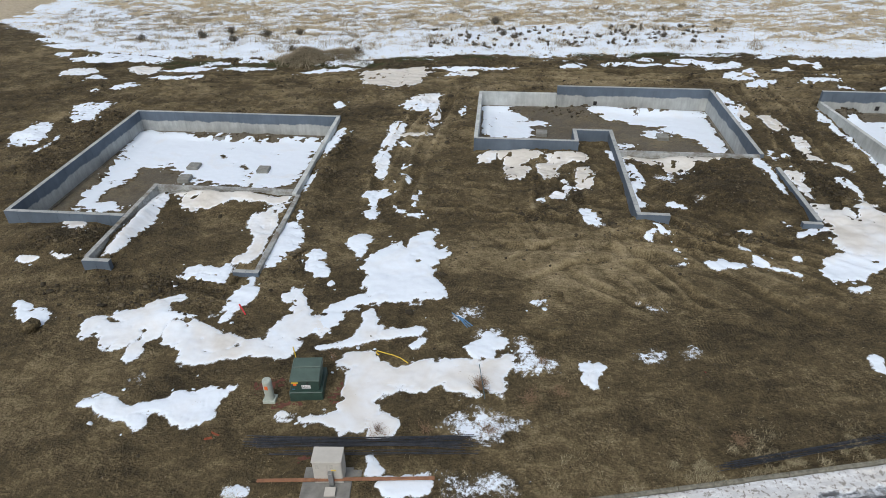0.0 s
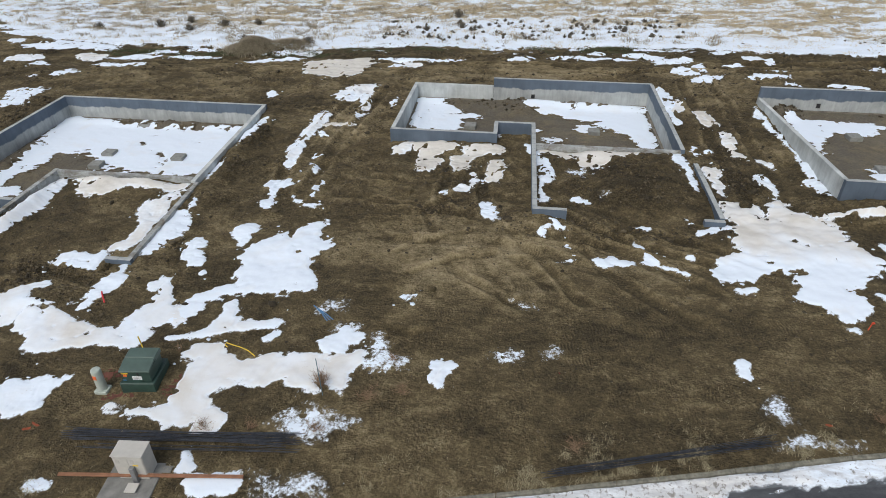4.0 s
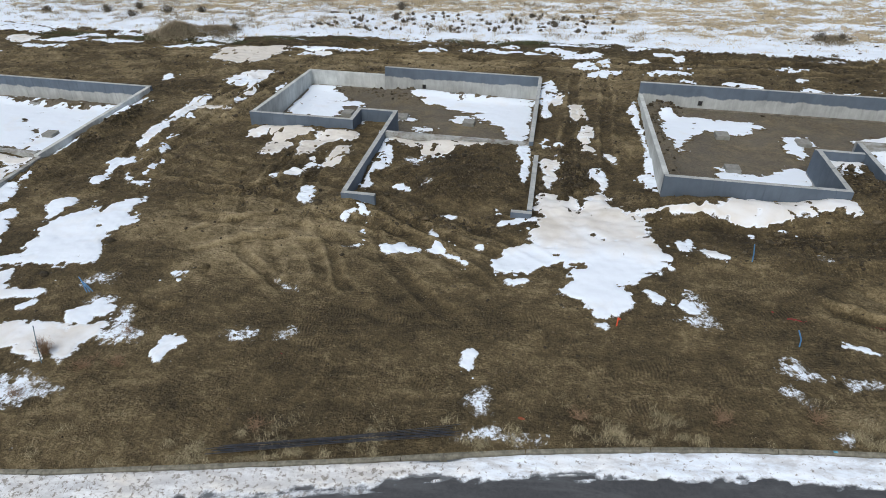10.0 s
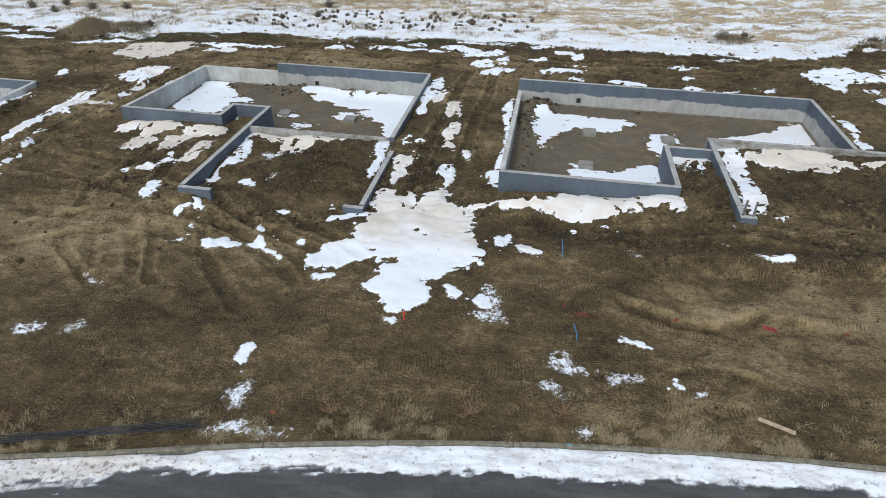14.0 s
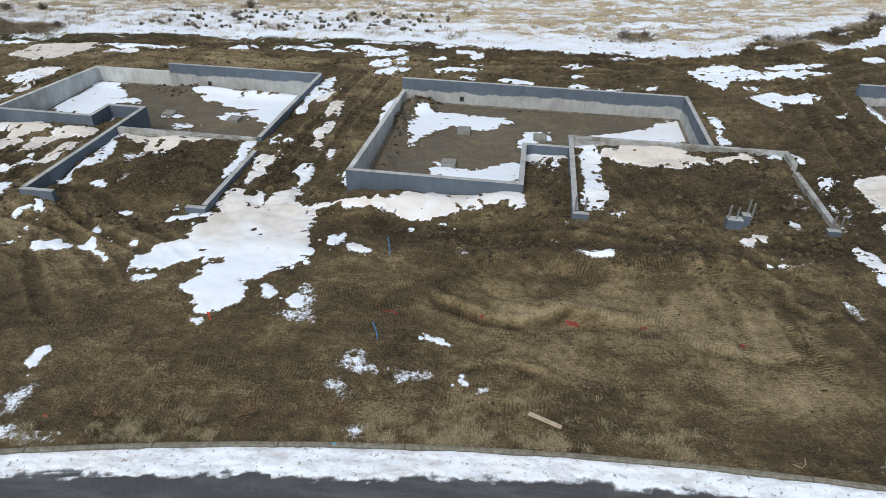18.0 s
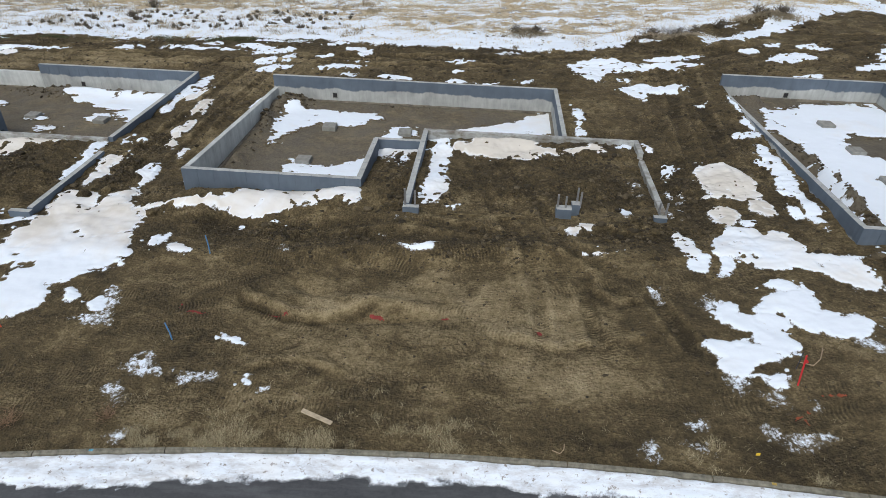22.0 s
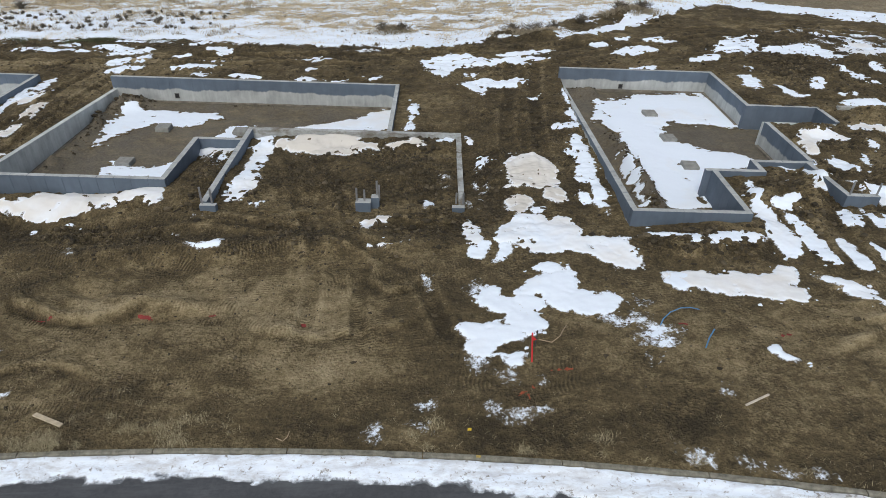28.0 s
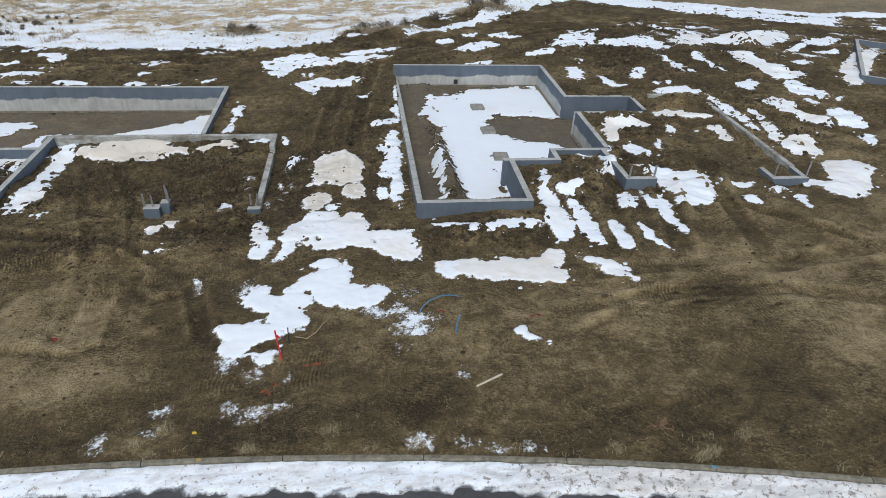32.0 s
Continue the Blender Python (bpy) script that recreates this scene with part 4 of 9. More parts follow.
def drift(ellipses, ragged=False, floor=None, dust=0.0, clean=None):
    """A patch of lying snow: joined rounded shapes with an uneven edge, browned by blown dust; south of clean it is white."""
    label = "patch of dusty beige old snow on the dirt" if dust > 0.55 else "thin broken remains of snow on the dirt" if ragged else "patch of old snow melting on the dirt"
    x0, x1 = min(e[0] - e[2] for e in ellipses) - 0.3, max(e[0] + e[2] for e in ellipses) + 0.3
    y0, y1 = min(e[1] - e[2] for e in ellipses) - 0.3, max(e[1] + e[2] for e in ellipses) + 0.3
    step = min(0.10, max(0.04, math.sqrt((x1 - x0) * (y1 - y0)) / 100))
    X, Y = np.meshgrid(np.arange(x0, x1, step), np.arange(y0, y1, step))
    rough = min(1.0, max(0.35, 1.6 * sum(e[3] for e in ellipses) / len(ellipses)))
    f = blobs(X, Y, ellipses) + rough * (0.18 * fnoise(X / 0.7, Y / 0.45, 3, 101) + 0.21 * fnoise(X / 0.22, Y / 0.18, 3, 103))
    f = f - 0.6 * rough * np.clip(fnoise(X / 0.42, Y / 0.3, 3, 105) - 0.38, 0, 1) * np.clip(1.2 - f / 0.4, 0, 1) + 0.032
    if floor is not None:
        f = f + 0.22 * fnoise(X / 0.5, Y / 0.22, 3, 109) * np.clip(1.1 - f / 0.6, 0, 1)
    if ragged:
        f = (f + 0.40 * rough * fnoise(X / 0.35, Y / 0.28, 3, 107) - 0.13) * 0.15 - 0.006
        thick = np.clip(f * 0.22 + 0.012, -0.03, 0.035)
    else:
        thick = np.clip(f * 0.32 + 0.014, -0.03, 0.05) + np.clip(f - 0.2, 0, 1) * 0.03
    if floor is None:
        Z = ground_z(X, Y, False, (0.45 * tracks(X, Y)[0],), 0.4) + thick
    else:
        Z = floor + 0.03 * fnoise(X / 2.5, Y / 2.5, 3, 3) + sum(bump(X, Y, row) for row in SLUMPS) + thick + 0.02
    mx, my = (X[:-1, :-1] + X[1:, 1:]) / 2, (Y[:-1, :-1] + Y[1:, 1:]) / 2
    keep = corners_max(f) > (-0.035 if ragged else -0.07)
    keep &= ~in_rooms(mx, my, 0.1) if floor is None else in_rooms(mx, my, 0.02)
    if keep.any():
        lay_snow("snow_patch", X, Y, Z, keep, f, SNOW, label, dust if clean is None else dust * np.clip((Y - clean) / 1.6, 0, 1))
    if floor is None and not ragged:
        LAID.append((x0, y0, x1, y1, ellipses))
    inner = in_rooms(X, Y, 0.15)
    inner = inner if floor is not None else ~inner
    for spots, low, high, rate in ((CRUMBS, -0.30, -0.05, 0.0 if ragged else 1.8), (LUMPS_ON_SNOW, -0.02, 0.12, 0.0 if ragged else 0.5)):
        r, c = np.nonzero((f > low) & (f < high) & inner & (CHANCE.random(f.shape) < rate * step * step))
        spots.extend(zip(X[r, c].tolist(), Y[r, c].tolist(), (Z[r, c] + (0.012 if floor is None else 0)).tolist()))


def verge_snow():
    """The ploughed bank that lies in the gutter along the street."""
    xs = np.arange(-14, 64, 0.06)
    offs = np.arange(-2.6, -0.1, 0.05)
    X, O = np.meshgrid(xs, offs)
    Y = kerb_y(X) + O
    wide = np.interp(X, [-2, 3, 9, 12, 14, 20, 23, 33, 35, 40], [0.86, 0.72, 0.58, 0.70, 0.84, 0.80, 0.57, 0.57, 0.68, 0.64]) + 0.06 * fnoise(X / 3.0, X * 0, 2, 201)
    f = np.minimum((O + 0.12 + wide) * 0.9, (-0.13 - O) * 1.5 + 0.05) + 0.10 * fnoise(X / 1.1, O / 0.35, 3, 203) + 0.17 * fnoise(X / 0.3, O / 0.18, 3, 205) * np.clip(0.5 + (-O - 0.3) * 1.5, 0.5, 1.2)
    skim = fnoise(X / 1.6, O / 0.3, 4, 207) * 0.24 - 0.02 - 0.10 * np.clip((-O - 0.9) / 0.4, 0, 1) - np.clip((X - 8) / 3, 0, 1) * 0.6
    f = np.maximum(f, skim)
    bald = np.clip(1 - np.abs(X - 10.0 - 1.2 * O) / 1.3, 0, 1) + 0.5 * np.clip((19 - X) / 4, 0, 1) * np.clip((X - 10) / 1, 0, 1) * np.clip((-O - 0.3) / 0.2, 0, 1)
    f = f - bald * np.clip(0.16 + 0.5 * fnoise(X / 1.5, O / 0.15, 4, 213), 0, 0.30)
    grey = 0.10 + 0.45 * np.clip((10.5 - X) / 1.5, 0, 1) + 0.35 * np.clip((X - 40) / 1.5, 0, 1)
    thick = np.clip(f * 0.3 + 0.004, -0.03, 0.07)
    base = lie(X, kerb_y(X)) + np.interp(O, [-8, -4, -2.0, -0.8, -0.36, -0.15, 0.0], [-0.1, -0.05, -0.10, -0.13, -0.12, -0.05, -0.03])
    Z = base + thick + 0.008 + 0.016 * fnoise(X / 0.25, O / 0.2, 3, 211)
    lay_snow("gutter_snow", X, Y, Z, corners_max(f) > -0.10, f, SLUSH, "ploughed snow bank lying along the street gutter", grey)


def field_snow():
    """Snow that covers the rough grass behind the building plots, and streaks over the back lane."""
    X, Y = np.meshgrid(np.arange(-55, 100, 0.2), np.concatenate([np.arange(38.8, 56, 0.15), np.arange(56, 82, 0.3)]))
    past = Y - field_edge(X)
    f = np.clip(past * 0.5, -2, 0.5) + 0.30 * fnoise(X / 2.5, Y / 0.8, 4, 301)
    reach = np.interp(X, [-55, -40, -30, -20, -10, 5, 14, 22, 40], [13, 12, 9, 8, 11, 11, 9, 5, 3.5])
    grassy = np.clip((past - reach + 2.5) / 4.0, 0, 1)
    f = f - grassy * (0.34 + 0.26 * fnoise(X / 1.6, Y / 1.0, 4, 305)) - (0.10 + 0.25 * grassy) * np.clip(0.2 + fnoise(X / 0.7, Y / 0.5, 3, 307), 0, 1)
    f = f - 2 * np.clip((X - 57) / 3, 0, 1) * np.clip(past - 2, 0, 1)
    streak = fnoise(X / 3.2, Y / 0.55, 4, 311) - 0.42 + 0.12 * fnoise(X / 9, Y / 4, 2, 313)
    zone = np.exp(-((Y - field_edge(X) + 1.0) / 1.0) ** 2)
    f = np.maximum(f, (streak - (1 - zone) * 0.9) * 0.8)
    turn = (X - 58) * 0.5 + (Y - 40) * 0.86, -(X - 58) * 0.86 + (Y - 40) * 0.5
    right = np.clip((X - 50) / 4, 0, 1) * np.clip((Y - 33 - (X < 56) * 6) / 3, 0, 1) * np.clip((54 - Y) / 3, 0, 1)
    f = np.maximum(f, (fnoise(turn[0] / 0.8, turn[1] / 2.4, 4, 317) - 0.40 - (1 - right) * 2) * 0.7)
    Z = ground_z(X, Y, False) + np.clip(f * 0.3 + 0.01, -0.03, 0.08)
    mx, my = (X[:-1, :-1] + X[1:, 1:]) / 2, (Y[:-1, :-1] + Y[1:, 1:]) / 2
    lay_snow("field_snow", X, Y, Z, (corners_max(f) > -0.12) & ~in_rooms(mx, my, 0.25), np.minimum(f, 0.3), FIELD_SNOW, "thin wind-packed snow over rough winter grassland")


for x, material, label in ((19.1, plain("blue_kerb_paint", (0.10, 0.30, 0.42), 0.9, vary=0.4, scale=30.0), "faded blue utility paint on the kerb"), (34.25, plain("yellow_kerb_paint", (0.38, 0.28, 0.07), 0.9, vary=0.4, scale=30.0), "faded yellow utility paint on the kerb"), (45.2, plain("pale_blue_kerb_paint", (0.10, 0.27, 0.40), 0.9, vary=0.4, scale=30.0), "small pale blue utility paint dash on the kerb")):
    bm = bmesh.new()
    y, z = float(kerb_y(x)), float(lie(x, kerb_y(x)))
    box(bm, x - 0.05, y - 0.085, z + 0.026, x + 0.05, y - 0.02, z + 0.034, 0.003, math.atan(float(kerb_y(x + 0.5) - kerb_y(x - 0.5))))
    tagged(part("kerb_paint", bm, material), label, "paint", kind="stuff")


def yellow_kerb(x0, x1):
    """Yellow traffic paint over the top and face of the kerb."""
    bm = bmesh.new()
    rows = []
    for x in np.linspace(x0, x1, 24):
        y, z = float(kerb_y(x)), float(lie(x, kerb_y(x)))
        rows.append([bm.verts.new((x, y + dy, z + dz)) for dy, dz in ((-0.01, 0.034), (-0.09, 0.030), (-0.123, 0.009), (-0.145, -0.10))])
    for p, q in zip(rows, rows[1:]):
        for i in range(3):
            bm.faces.new((p[i], p[i + 1], q[i + 1], q[i]))
    paint = plain("yellow_traffic_paint", (0.62, 0.36, 0.03), 0.6, vary=0.25, scale=7.0)
    tagged(part("kerb_paint", bm, paint), "worn yellow traffic paint on the kerb", "paint", kind="stuff")


yellow_kerb(-14.0, -2.72)
verge_snow()
field_snow()
drift([(-14.78, 32.12, 2.08, 1.05, 8), (-23.31, 25.75, 1.73, 0.45, 90), (-23.83, 32.46, 1.70, 1.02, 115), (-19.30, 29.65, 2.48, 1.43, 129), (-14.75, 28.19, 1.62, 1.01, 1), (-19.60, 31.42, 1.90, 1.68, 179), (-17.82, 28.87, 2.28, 1.17, 151), (-22.65, 30.22, 1.82, 1.00, 157), (-23.19, 28.53, 1.72, 0.76, 102), (-21.76, 31.59, 2.52, 1.66, 142), (-14.76, 29.90, 1.86, 1.74, 121), (-22.20, 24.55, 1.19, 0.50, 174), (-16.84, 31.12, 1.95, 1.60, 136)], floor=-2.05)
drift([(-18.37, 21.61, 0.72, 0.37, 77), (-19.41, 25.01, 0.57, 0.20, 102), (-18.56, 19.74, 0.58, 0.28, 68), (-18.52, 23.84, 0.77, 0.29, 95), (-18.45, 20.67, 0.76, 0.25, 77), (-19.09, 24.39, 0.41, 0.38, 150), (-18.70, 22.62, 1.28, 0.23, 102), (-18.98, 24.79, 0.59, 0.29, 124), (-18.97, 23.75, 0.88, 0.31, 106), (-18.37, 22.65, 0.77, 0.24, 94)], dust=0.4)
drift([(-17.95, 24.86, 0.66, 0.37, 174), (-12.85, 23.88, 0.60, 0.35, 31), (-15.74, 23.45, 0.69, 0.37, 29), (-14.44, 23.95, 0.96, 0.34, 176), (-17.15, 23.56, 0.53, 0.31, 115), (-16.77, 24.42, 1.18, 0.28, 152), (-15.67, 23.87, 0.83, 0.42, 7), (-16.51, 23.67, 0.82, 0.38, 73), (-17.41, 24.24, 1.02, 0.36, 156), (-13.70, 23.97, 0.98, 0.32, 5)], dust=0.8)
drift([(-12.68, 20.85, 0.42, 0.35, 74), (-12.61, 23.49, 0.50, 0.20, 48), (-13.04, 19.38, 0.40, 0.26, 56), (-13.47, 22.20, 0.55, 0.25, 92), (-12.51, 22.14, 0.97, 0.18, 93), (-12.54, 20.04, 0.77, 0.19, 79), (-13.13, 21.58, 0.78, 0.32, 125), (-12.93, 23.01, 0.42, 0.19, 90), (-13.04, 22.33, 0.58, 0.45, 113), (-12.62, 21.57, 0.57, 0.27, 107), (-12.73, 20.25, 0.76, 0.22, 79), (-12.68, 19.44, 0.42, 0.25, 56), (-12.62, 22.76, 0.85, 0.20, 74)], dust=0.5)
drift([(-13.39, 18.31, 0.55, 0.26, 97), (-14.63, 18.34, 0.37, 0.35, 54), (-14.18, 18.01, 0.77, 0.21, 2), (-14.00, 18.43, 0.85, 0.25, 177)])
drift([(-11.54, 20.21, 0.78, 0.46, 70), (-11.79, 21.74, 0.51, 0.38, 46), (-11.67, 19.24, 0.59, 0.27, 62), (-11.60, 21.16, 0.60, 0.60, 119), (-11.15, 21.09, 0.78, 0.31, 101), (-11.90, 20.09, 1.21, 0.24, 88)])
drift([(-12.08, 16.93, 0.48, 0.46, 51), (-12.18, 17.92, 0.40, 0.22, 89), (-12.32, 15.87, 0.29, 0.17, 70), (-12.17, 17.31, 0.58, 0.28, 78), (-12.43, 16.87, 0.42, 0.21, 96), (-11.80, 17.30, 0.38, 0.22, 114), (-12.44, 16.36, 0.45, 0.14, 49), (-12.16, 16.35, 0.40, 0.18, 59)])
drift([(-11.80, 31.70, 0.47, 0.37, 37), (-11.67, 29.25, 0.52, 0.14, 91), (-11.73, 32.52, 0.42, 0.29, 75), (-11.99, 30.25, 0.68, 0.23, 92), (-11.77, 32.14, 0.38, 0.35, 30), (-11.70, 30.77, 1.28, 0.30, 86), (-11.72, 29.78, 0.66, 0.28, 84), (-11.99, 30.84, 0.89, 0.22, 93)])
drift([(-12.00, 26.64, 0.46, 0.13, 72), (-11.95, 25.72, 0.36, 0.12, 92), (-12.01, 26.11, 0.60, 0.20, 80)])
drift([(-11.43, 22.47, 0.21, 0.14, 105), (-11.54, 23.01, 0.27, 0.09, 105), (-11.46, 22.79, 0.35, 0.14, 96)])
drift([(-15.27, 15.63, 1.06, 0.60, 163), (-17.11, 15.29, 0.41, 0.37, 9), (-14.97, 14.05, 0.52, 0.34, 95), (-14.67, 16.63, 0.52, 0.27, 11), (-16.16, 14.50, 0.42, 0.30, 75), (-16.06, 15.71, 0.60, 0.38, 152), (-14.37, 15.56, 0.62, 0.20, 7), (-15.45, 16.16, 0.89, 0.30, 51), (-14.68, 14.90, 0.62, 0.32, 67), (-16.13, 14.89, 0.80, 0.45, 174), (-15.48, 14.65, 0.61, 0.39, 62), (-17.14, 14.91, 0.41, 0.26, 95), (-14.89, 16.14, 0.69, 0.35, 126)], dust=0.3)
drift([(-12.91, 15.06, 0.74, 0.36, 157), (-8.74, 15.62, 0.55, 0.36, 116), (-10.70, 14.40, 0.97, 0.33, 165), (-9.87, 16.92, 0.57, 0.20, 118), (-12.44, 13.72, 0.59, 0.35, 177), (-10.09, 15.34, 0.86, 0.35, 71), (-9.70, 14.48, 0.52, 0.48, 30), (-13.86, 14.85, 0.61, 0.44, 112), (-12.08, 14.50, 0.66, 0.50, 9), (-9.62, 16.21, 0.60, 0.34, 111), (-13.05, 14.30, 0.99, 0.48, 115), (-9.43, 15.41, 0.83, 0.48, 44), (-11.45, 14.05, 0.90, 0.31, 21)], dust=0.4)
drift([(-10.34, 17.08, 0.28, 0.27, 102), (-10.10, 17.35, 0.30, 0.22, 55)], dust=0.4)
drift([(-5.75, 21.28, 0.86, 0.39, 52), (-8.59, 15.78, 0.71, 0.43, 58), (-4.94, 17.83, 0.70, 0.40, 129), (-7.21, 19.15, 0.70, 0.60, 177), (-5.27, 19.68, 1.13, 0.39, 51), (-6.61, 17.47, 1.35, 0.30, 32), (-6.83, 19.90, 0.99, 0.63, 25), (-6.03, 18.92, 2.06, 0.63, 109), (-7.92, 16.93, 1.03, 0.32, 39), (-5.63, 20.48, 0.98, 0.64, 94), (-5.77, 17.39, 1.19, 0.34, 11), (-5.36, 18.46, 1.09, 0.47, 89), (-6.93, 18.21, 0.89, 0.75, 69)])
drift([(-8.57, 21.00, 0.45, 0.28, 75), (-8.18, 20.23, 0.51, 0.17, 90), (-8.26, 20.66, 0.41, 0.32, 51), (-8.24, 21.22, 0.42, 0.35, 132)])
drift([(-9.90, 19.15, 0.47, 0.46, 15), (-9.51, 18.69, 0.38, 0.37, 148), (-9.99, 19.76, 0.49, 0.39, 160)])
drift([(-8.94, 17.98, 0.09, 0.08, 146), (-8.94, 18.07, 0.10, 0.08, 95)])
drift([(-6.94, 15.28, 0.59, 0.36, 49), (-8.40, 14.51, 0.39, 0.10, 0), (-5.47, 15.43, 0.45, 0.24, 18), (-7.11, 16.20, 0.32, 0.20, 91), (-7.60, 14.71, 0.48, 0.12, 16), (-6.18, 15.29, 0.45, 0.25, 20), (-6.97, 15.74, 0.45, 0.30, 87), (-6.99, 14.91, 0.71, 0.17, 13)], dust=0.2)
drift([(-5.25, 14.74, 0.14, 0.13, 38), (-5.11, 14.91, 0.24, 0.12, 48)])
drift([(-5.21, 13.42, 0.97, 0.38, 39), (-8.01, 11.48, 0.91, 0.16, 176), (-2.19, 14.13, 0.47, 0.28, 54), (-5.89, 11.39, 0.52, 0.45, 6), (-7.01, 13.99, 0.62, 0.38, 5), (-3.67, 13.02, 0.62, 0.31, 160), (-6.92, 12.71, 0.73, 0.34, 92), (-3.96, 13.97, 1.01, 0.24, 10), (-6.97, 11.45, 0.88, 0.34, 170), (-6.60, 13.52, 0.73, 0.49, 7), (-2.41, 13.30, 0.52, 0.30, 97), (-6.08, 12.99, 1.14, 0.41, 45), (-4.42, 13.40, 1.29, 0.47, 18), (-6.66, 11.93, 0.70, 0.40, 168), (-3.20, 13.54, 0.80, 0.46, 159), (-2.56, 13.76, 0.52, 0.50, 118)], dust=0.5)
drift([(-2.88, 14.69, 0.49, 0.30, 130), (-2.74, 15.25, 0.44, 0.21, 72), (-3.07, 14.53, 0.41, 0.31, 158), (-2.44, 15.03, 0.36, 0.27, 13)])
drift([(-1.51, 14.50, 0.41, 0.32, 33), (-1.35, 14.13, 0.50, 0.47, 28), (-1.53, 14.85, 0.43, 0.34, 103)], ragged=True)
drift([(-0.58, 14.11, 0.24, 0.18, 144), (-0.61, 13.97, 0.25, 0.16, 148)], ragged=True)
drift([(-3.57, 11.60, 0.48, 0.22, 24), (-2.07, 11.74, 0.54, 0.15, 166), (-2.65, 11.22, 0.37, 0.26, 171), (-2.85, 11.80, 0.41, 0.31, 154), (-3.12, 11.38, 0.63, 0.37, 163), (-2.30, 11.46, 0.50, 0.31, 29)], ragged=True)
drift([(-5.96, 10.24, 0.17, 0.11, 112), (-5.73, 9.76, 0.21, 0.15, 170), (-5.87, 9.93, 0.22, 0.11, 93), (-5.90, 9.74, 0.14, 0.10, 114)])
drift([(-4.45, 9.46, 0.38, 0.34, 74), (-5.32, 9.35, 0.35, 0.29, 140), (-4.91, 9.39, 0.35, 0.32, 170)])
drift([(-2.35, 9.57, 0.47, 0.27, 163), (-3.39, 9.58, 0.39, 0.16, 157), (-2.87, 9.44, 0.55, 0.22, 177), (-3.36, 9.36, 0.30, 0.17, 172), (-2.75, 9.71, 0.53, 0.11, 0), (-1.90, 9.51, 0.22, 0.17, 127)], ragged=True)
drift([(-9.60, 9.02, 0.22, 0.11, 175), (-9.34, 8.93, 0.19, 0.15, 161), (-9.53, 8.85, 0.21, 0.09, 174)])
drift([(-11.79, 12.12, 0.48, 0.25, 39), (-15.31, 11.68, 0.29, 0.16, 4), (-13.46, 11.15, 0.41, 0.28, 133), (-12.23, 11.35, 0.53, 0.24, 138), (-11.02, 12.39, 0.27, 0.11, 50), (-14.35, 11.51, 0.72, 0.24, 141), (-11.49, 11.42, 0.40, 0.27, 47), (-12.94, 11.67, 0.53, 0.29, 15), (-13.66, 11.48, 0.61, 0.27, 12), (-11.36, 12.09, 0.49, 0.26, 98), (-11.99, 11.80, 0.54, 0.46, 99), (-12.49, 12.04, 0.32, 0.32, 58), (-14.90, 11.64, 0.42, 0.24, 143)])
drift([(-19.35, 15.40, 0.37, 0.30, 108), (-20.44, 16.07, 0.53, 0.20, 148), (-20.08, 15.56, 0.69, 0.23, 139), (-19.74, 15.72, 0.39, 0.28, 13)])
drift([(-14.21, 12.73, 0.23, 0.13, 83), (-14.28, 12.67, 0.17, 0.12, 35)], ragged=True)
drift([(0.44, 13.53, 0.37, 0.15, 84), (0.54, 13.96, 0.29, 0.25, 140)])
drift([(-1.13, 17.24, 0.07, 0.07, 132), (-0.95, 17.33, 0.11, 0.05, 45), (-1.04, 17.25, 0.11, 0.09, 126), (-1.06, 17.15, 0.09, 0.07, 151)])
drift([(-3.47, 16.48, 0.35, 0.25, 36), (-3.70, 16.30, 0.26, 0.22, 16)], ragged=True)
drift([(-28.71, 36.18, 0.98, 0.49, 97), (-30.10, 36.39, 0.70, 0.52, 47), (-29.15, 34.15, 0.76, 0.32, 120), (-29.48, 35.13, 0.77, 0.40, 135), (-29.07, 36.82, 0.80, 0.26, 8), (-28.55, 34.44, 0.75, 0.49, 90), (-29.42, 36.08, 0.95, 0.66, 16), (-28.69, 35.35, 0.62, 0.49, 128)])
drift([(-30.97, 32.92, 0.69, 0.32, 100), (-29.64, 30.63, 0.50, 0.45, 145), (-31.29, 31.28, 0.74, 0.37, 125), (-29.96, 31.99, 0.69, 0.43, 112), (-30.54, 30.54, 0.73, 0.49, 114), (-30.88, 31.70, 0.77, 0.71, 40), (-29.99, 31.05, 0.77, 0.61, 23), (-30.40, 32.80, 0.92, 0.47, 121)])
drift([(-28.51, 29.37, 0.38, 0.16, 86), (-28.67, 31.18, 0.38, 0.07, 102), (-28.43, 29.97, 0.39, 0.12, 92), (-28.54, 30.54, 0.46, 0.10, 98)])
drift([(-21.25, 21.40, 0.58, 0.25, 143), (-22.05, 21.61, 0.56, 0.16, 144), (-21.60, 21.36, 0.76, 0.30, 144)], dust=0.5)
drift([(-20.91, 19.13, 0.23, 0.07, 159), (-20.49, 19.05, 0.21, 0.07, 16), (-20.72, 19.06, 0.20, 0.13, 162)], dust=0.5)
drift([(-22.36, 18.99, 0.29, 0.17, 178), (-22.01, 19.05, 0.28, 0.15, 11)], dust=0.5)
drift([(-11.44, 41.73, 1.44, 0.46, 131), (-8.68, 44.58, 1.03, 0.60, 53), (-8.65, 41.74, 1.22, 0.64, 81), (-10.13, 44.24, 2.16, 0.45, 177), (-8.94, 43.38, 1.86, 1.04, 87), (-11.94, 43.47, 1.30, 0.69, 118), (-9.78, 41.63, 1.04, 1.04, 167), (-10.21, 42.86, 2.24, 1.49, 52)], dust=0.9)
drift([(-12.76, 36.94, 0.42, 0.21, 71), (-13.00, 37.18, 0.39, 0.27, 96)])
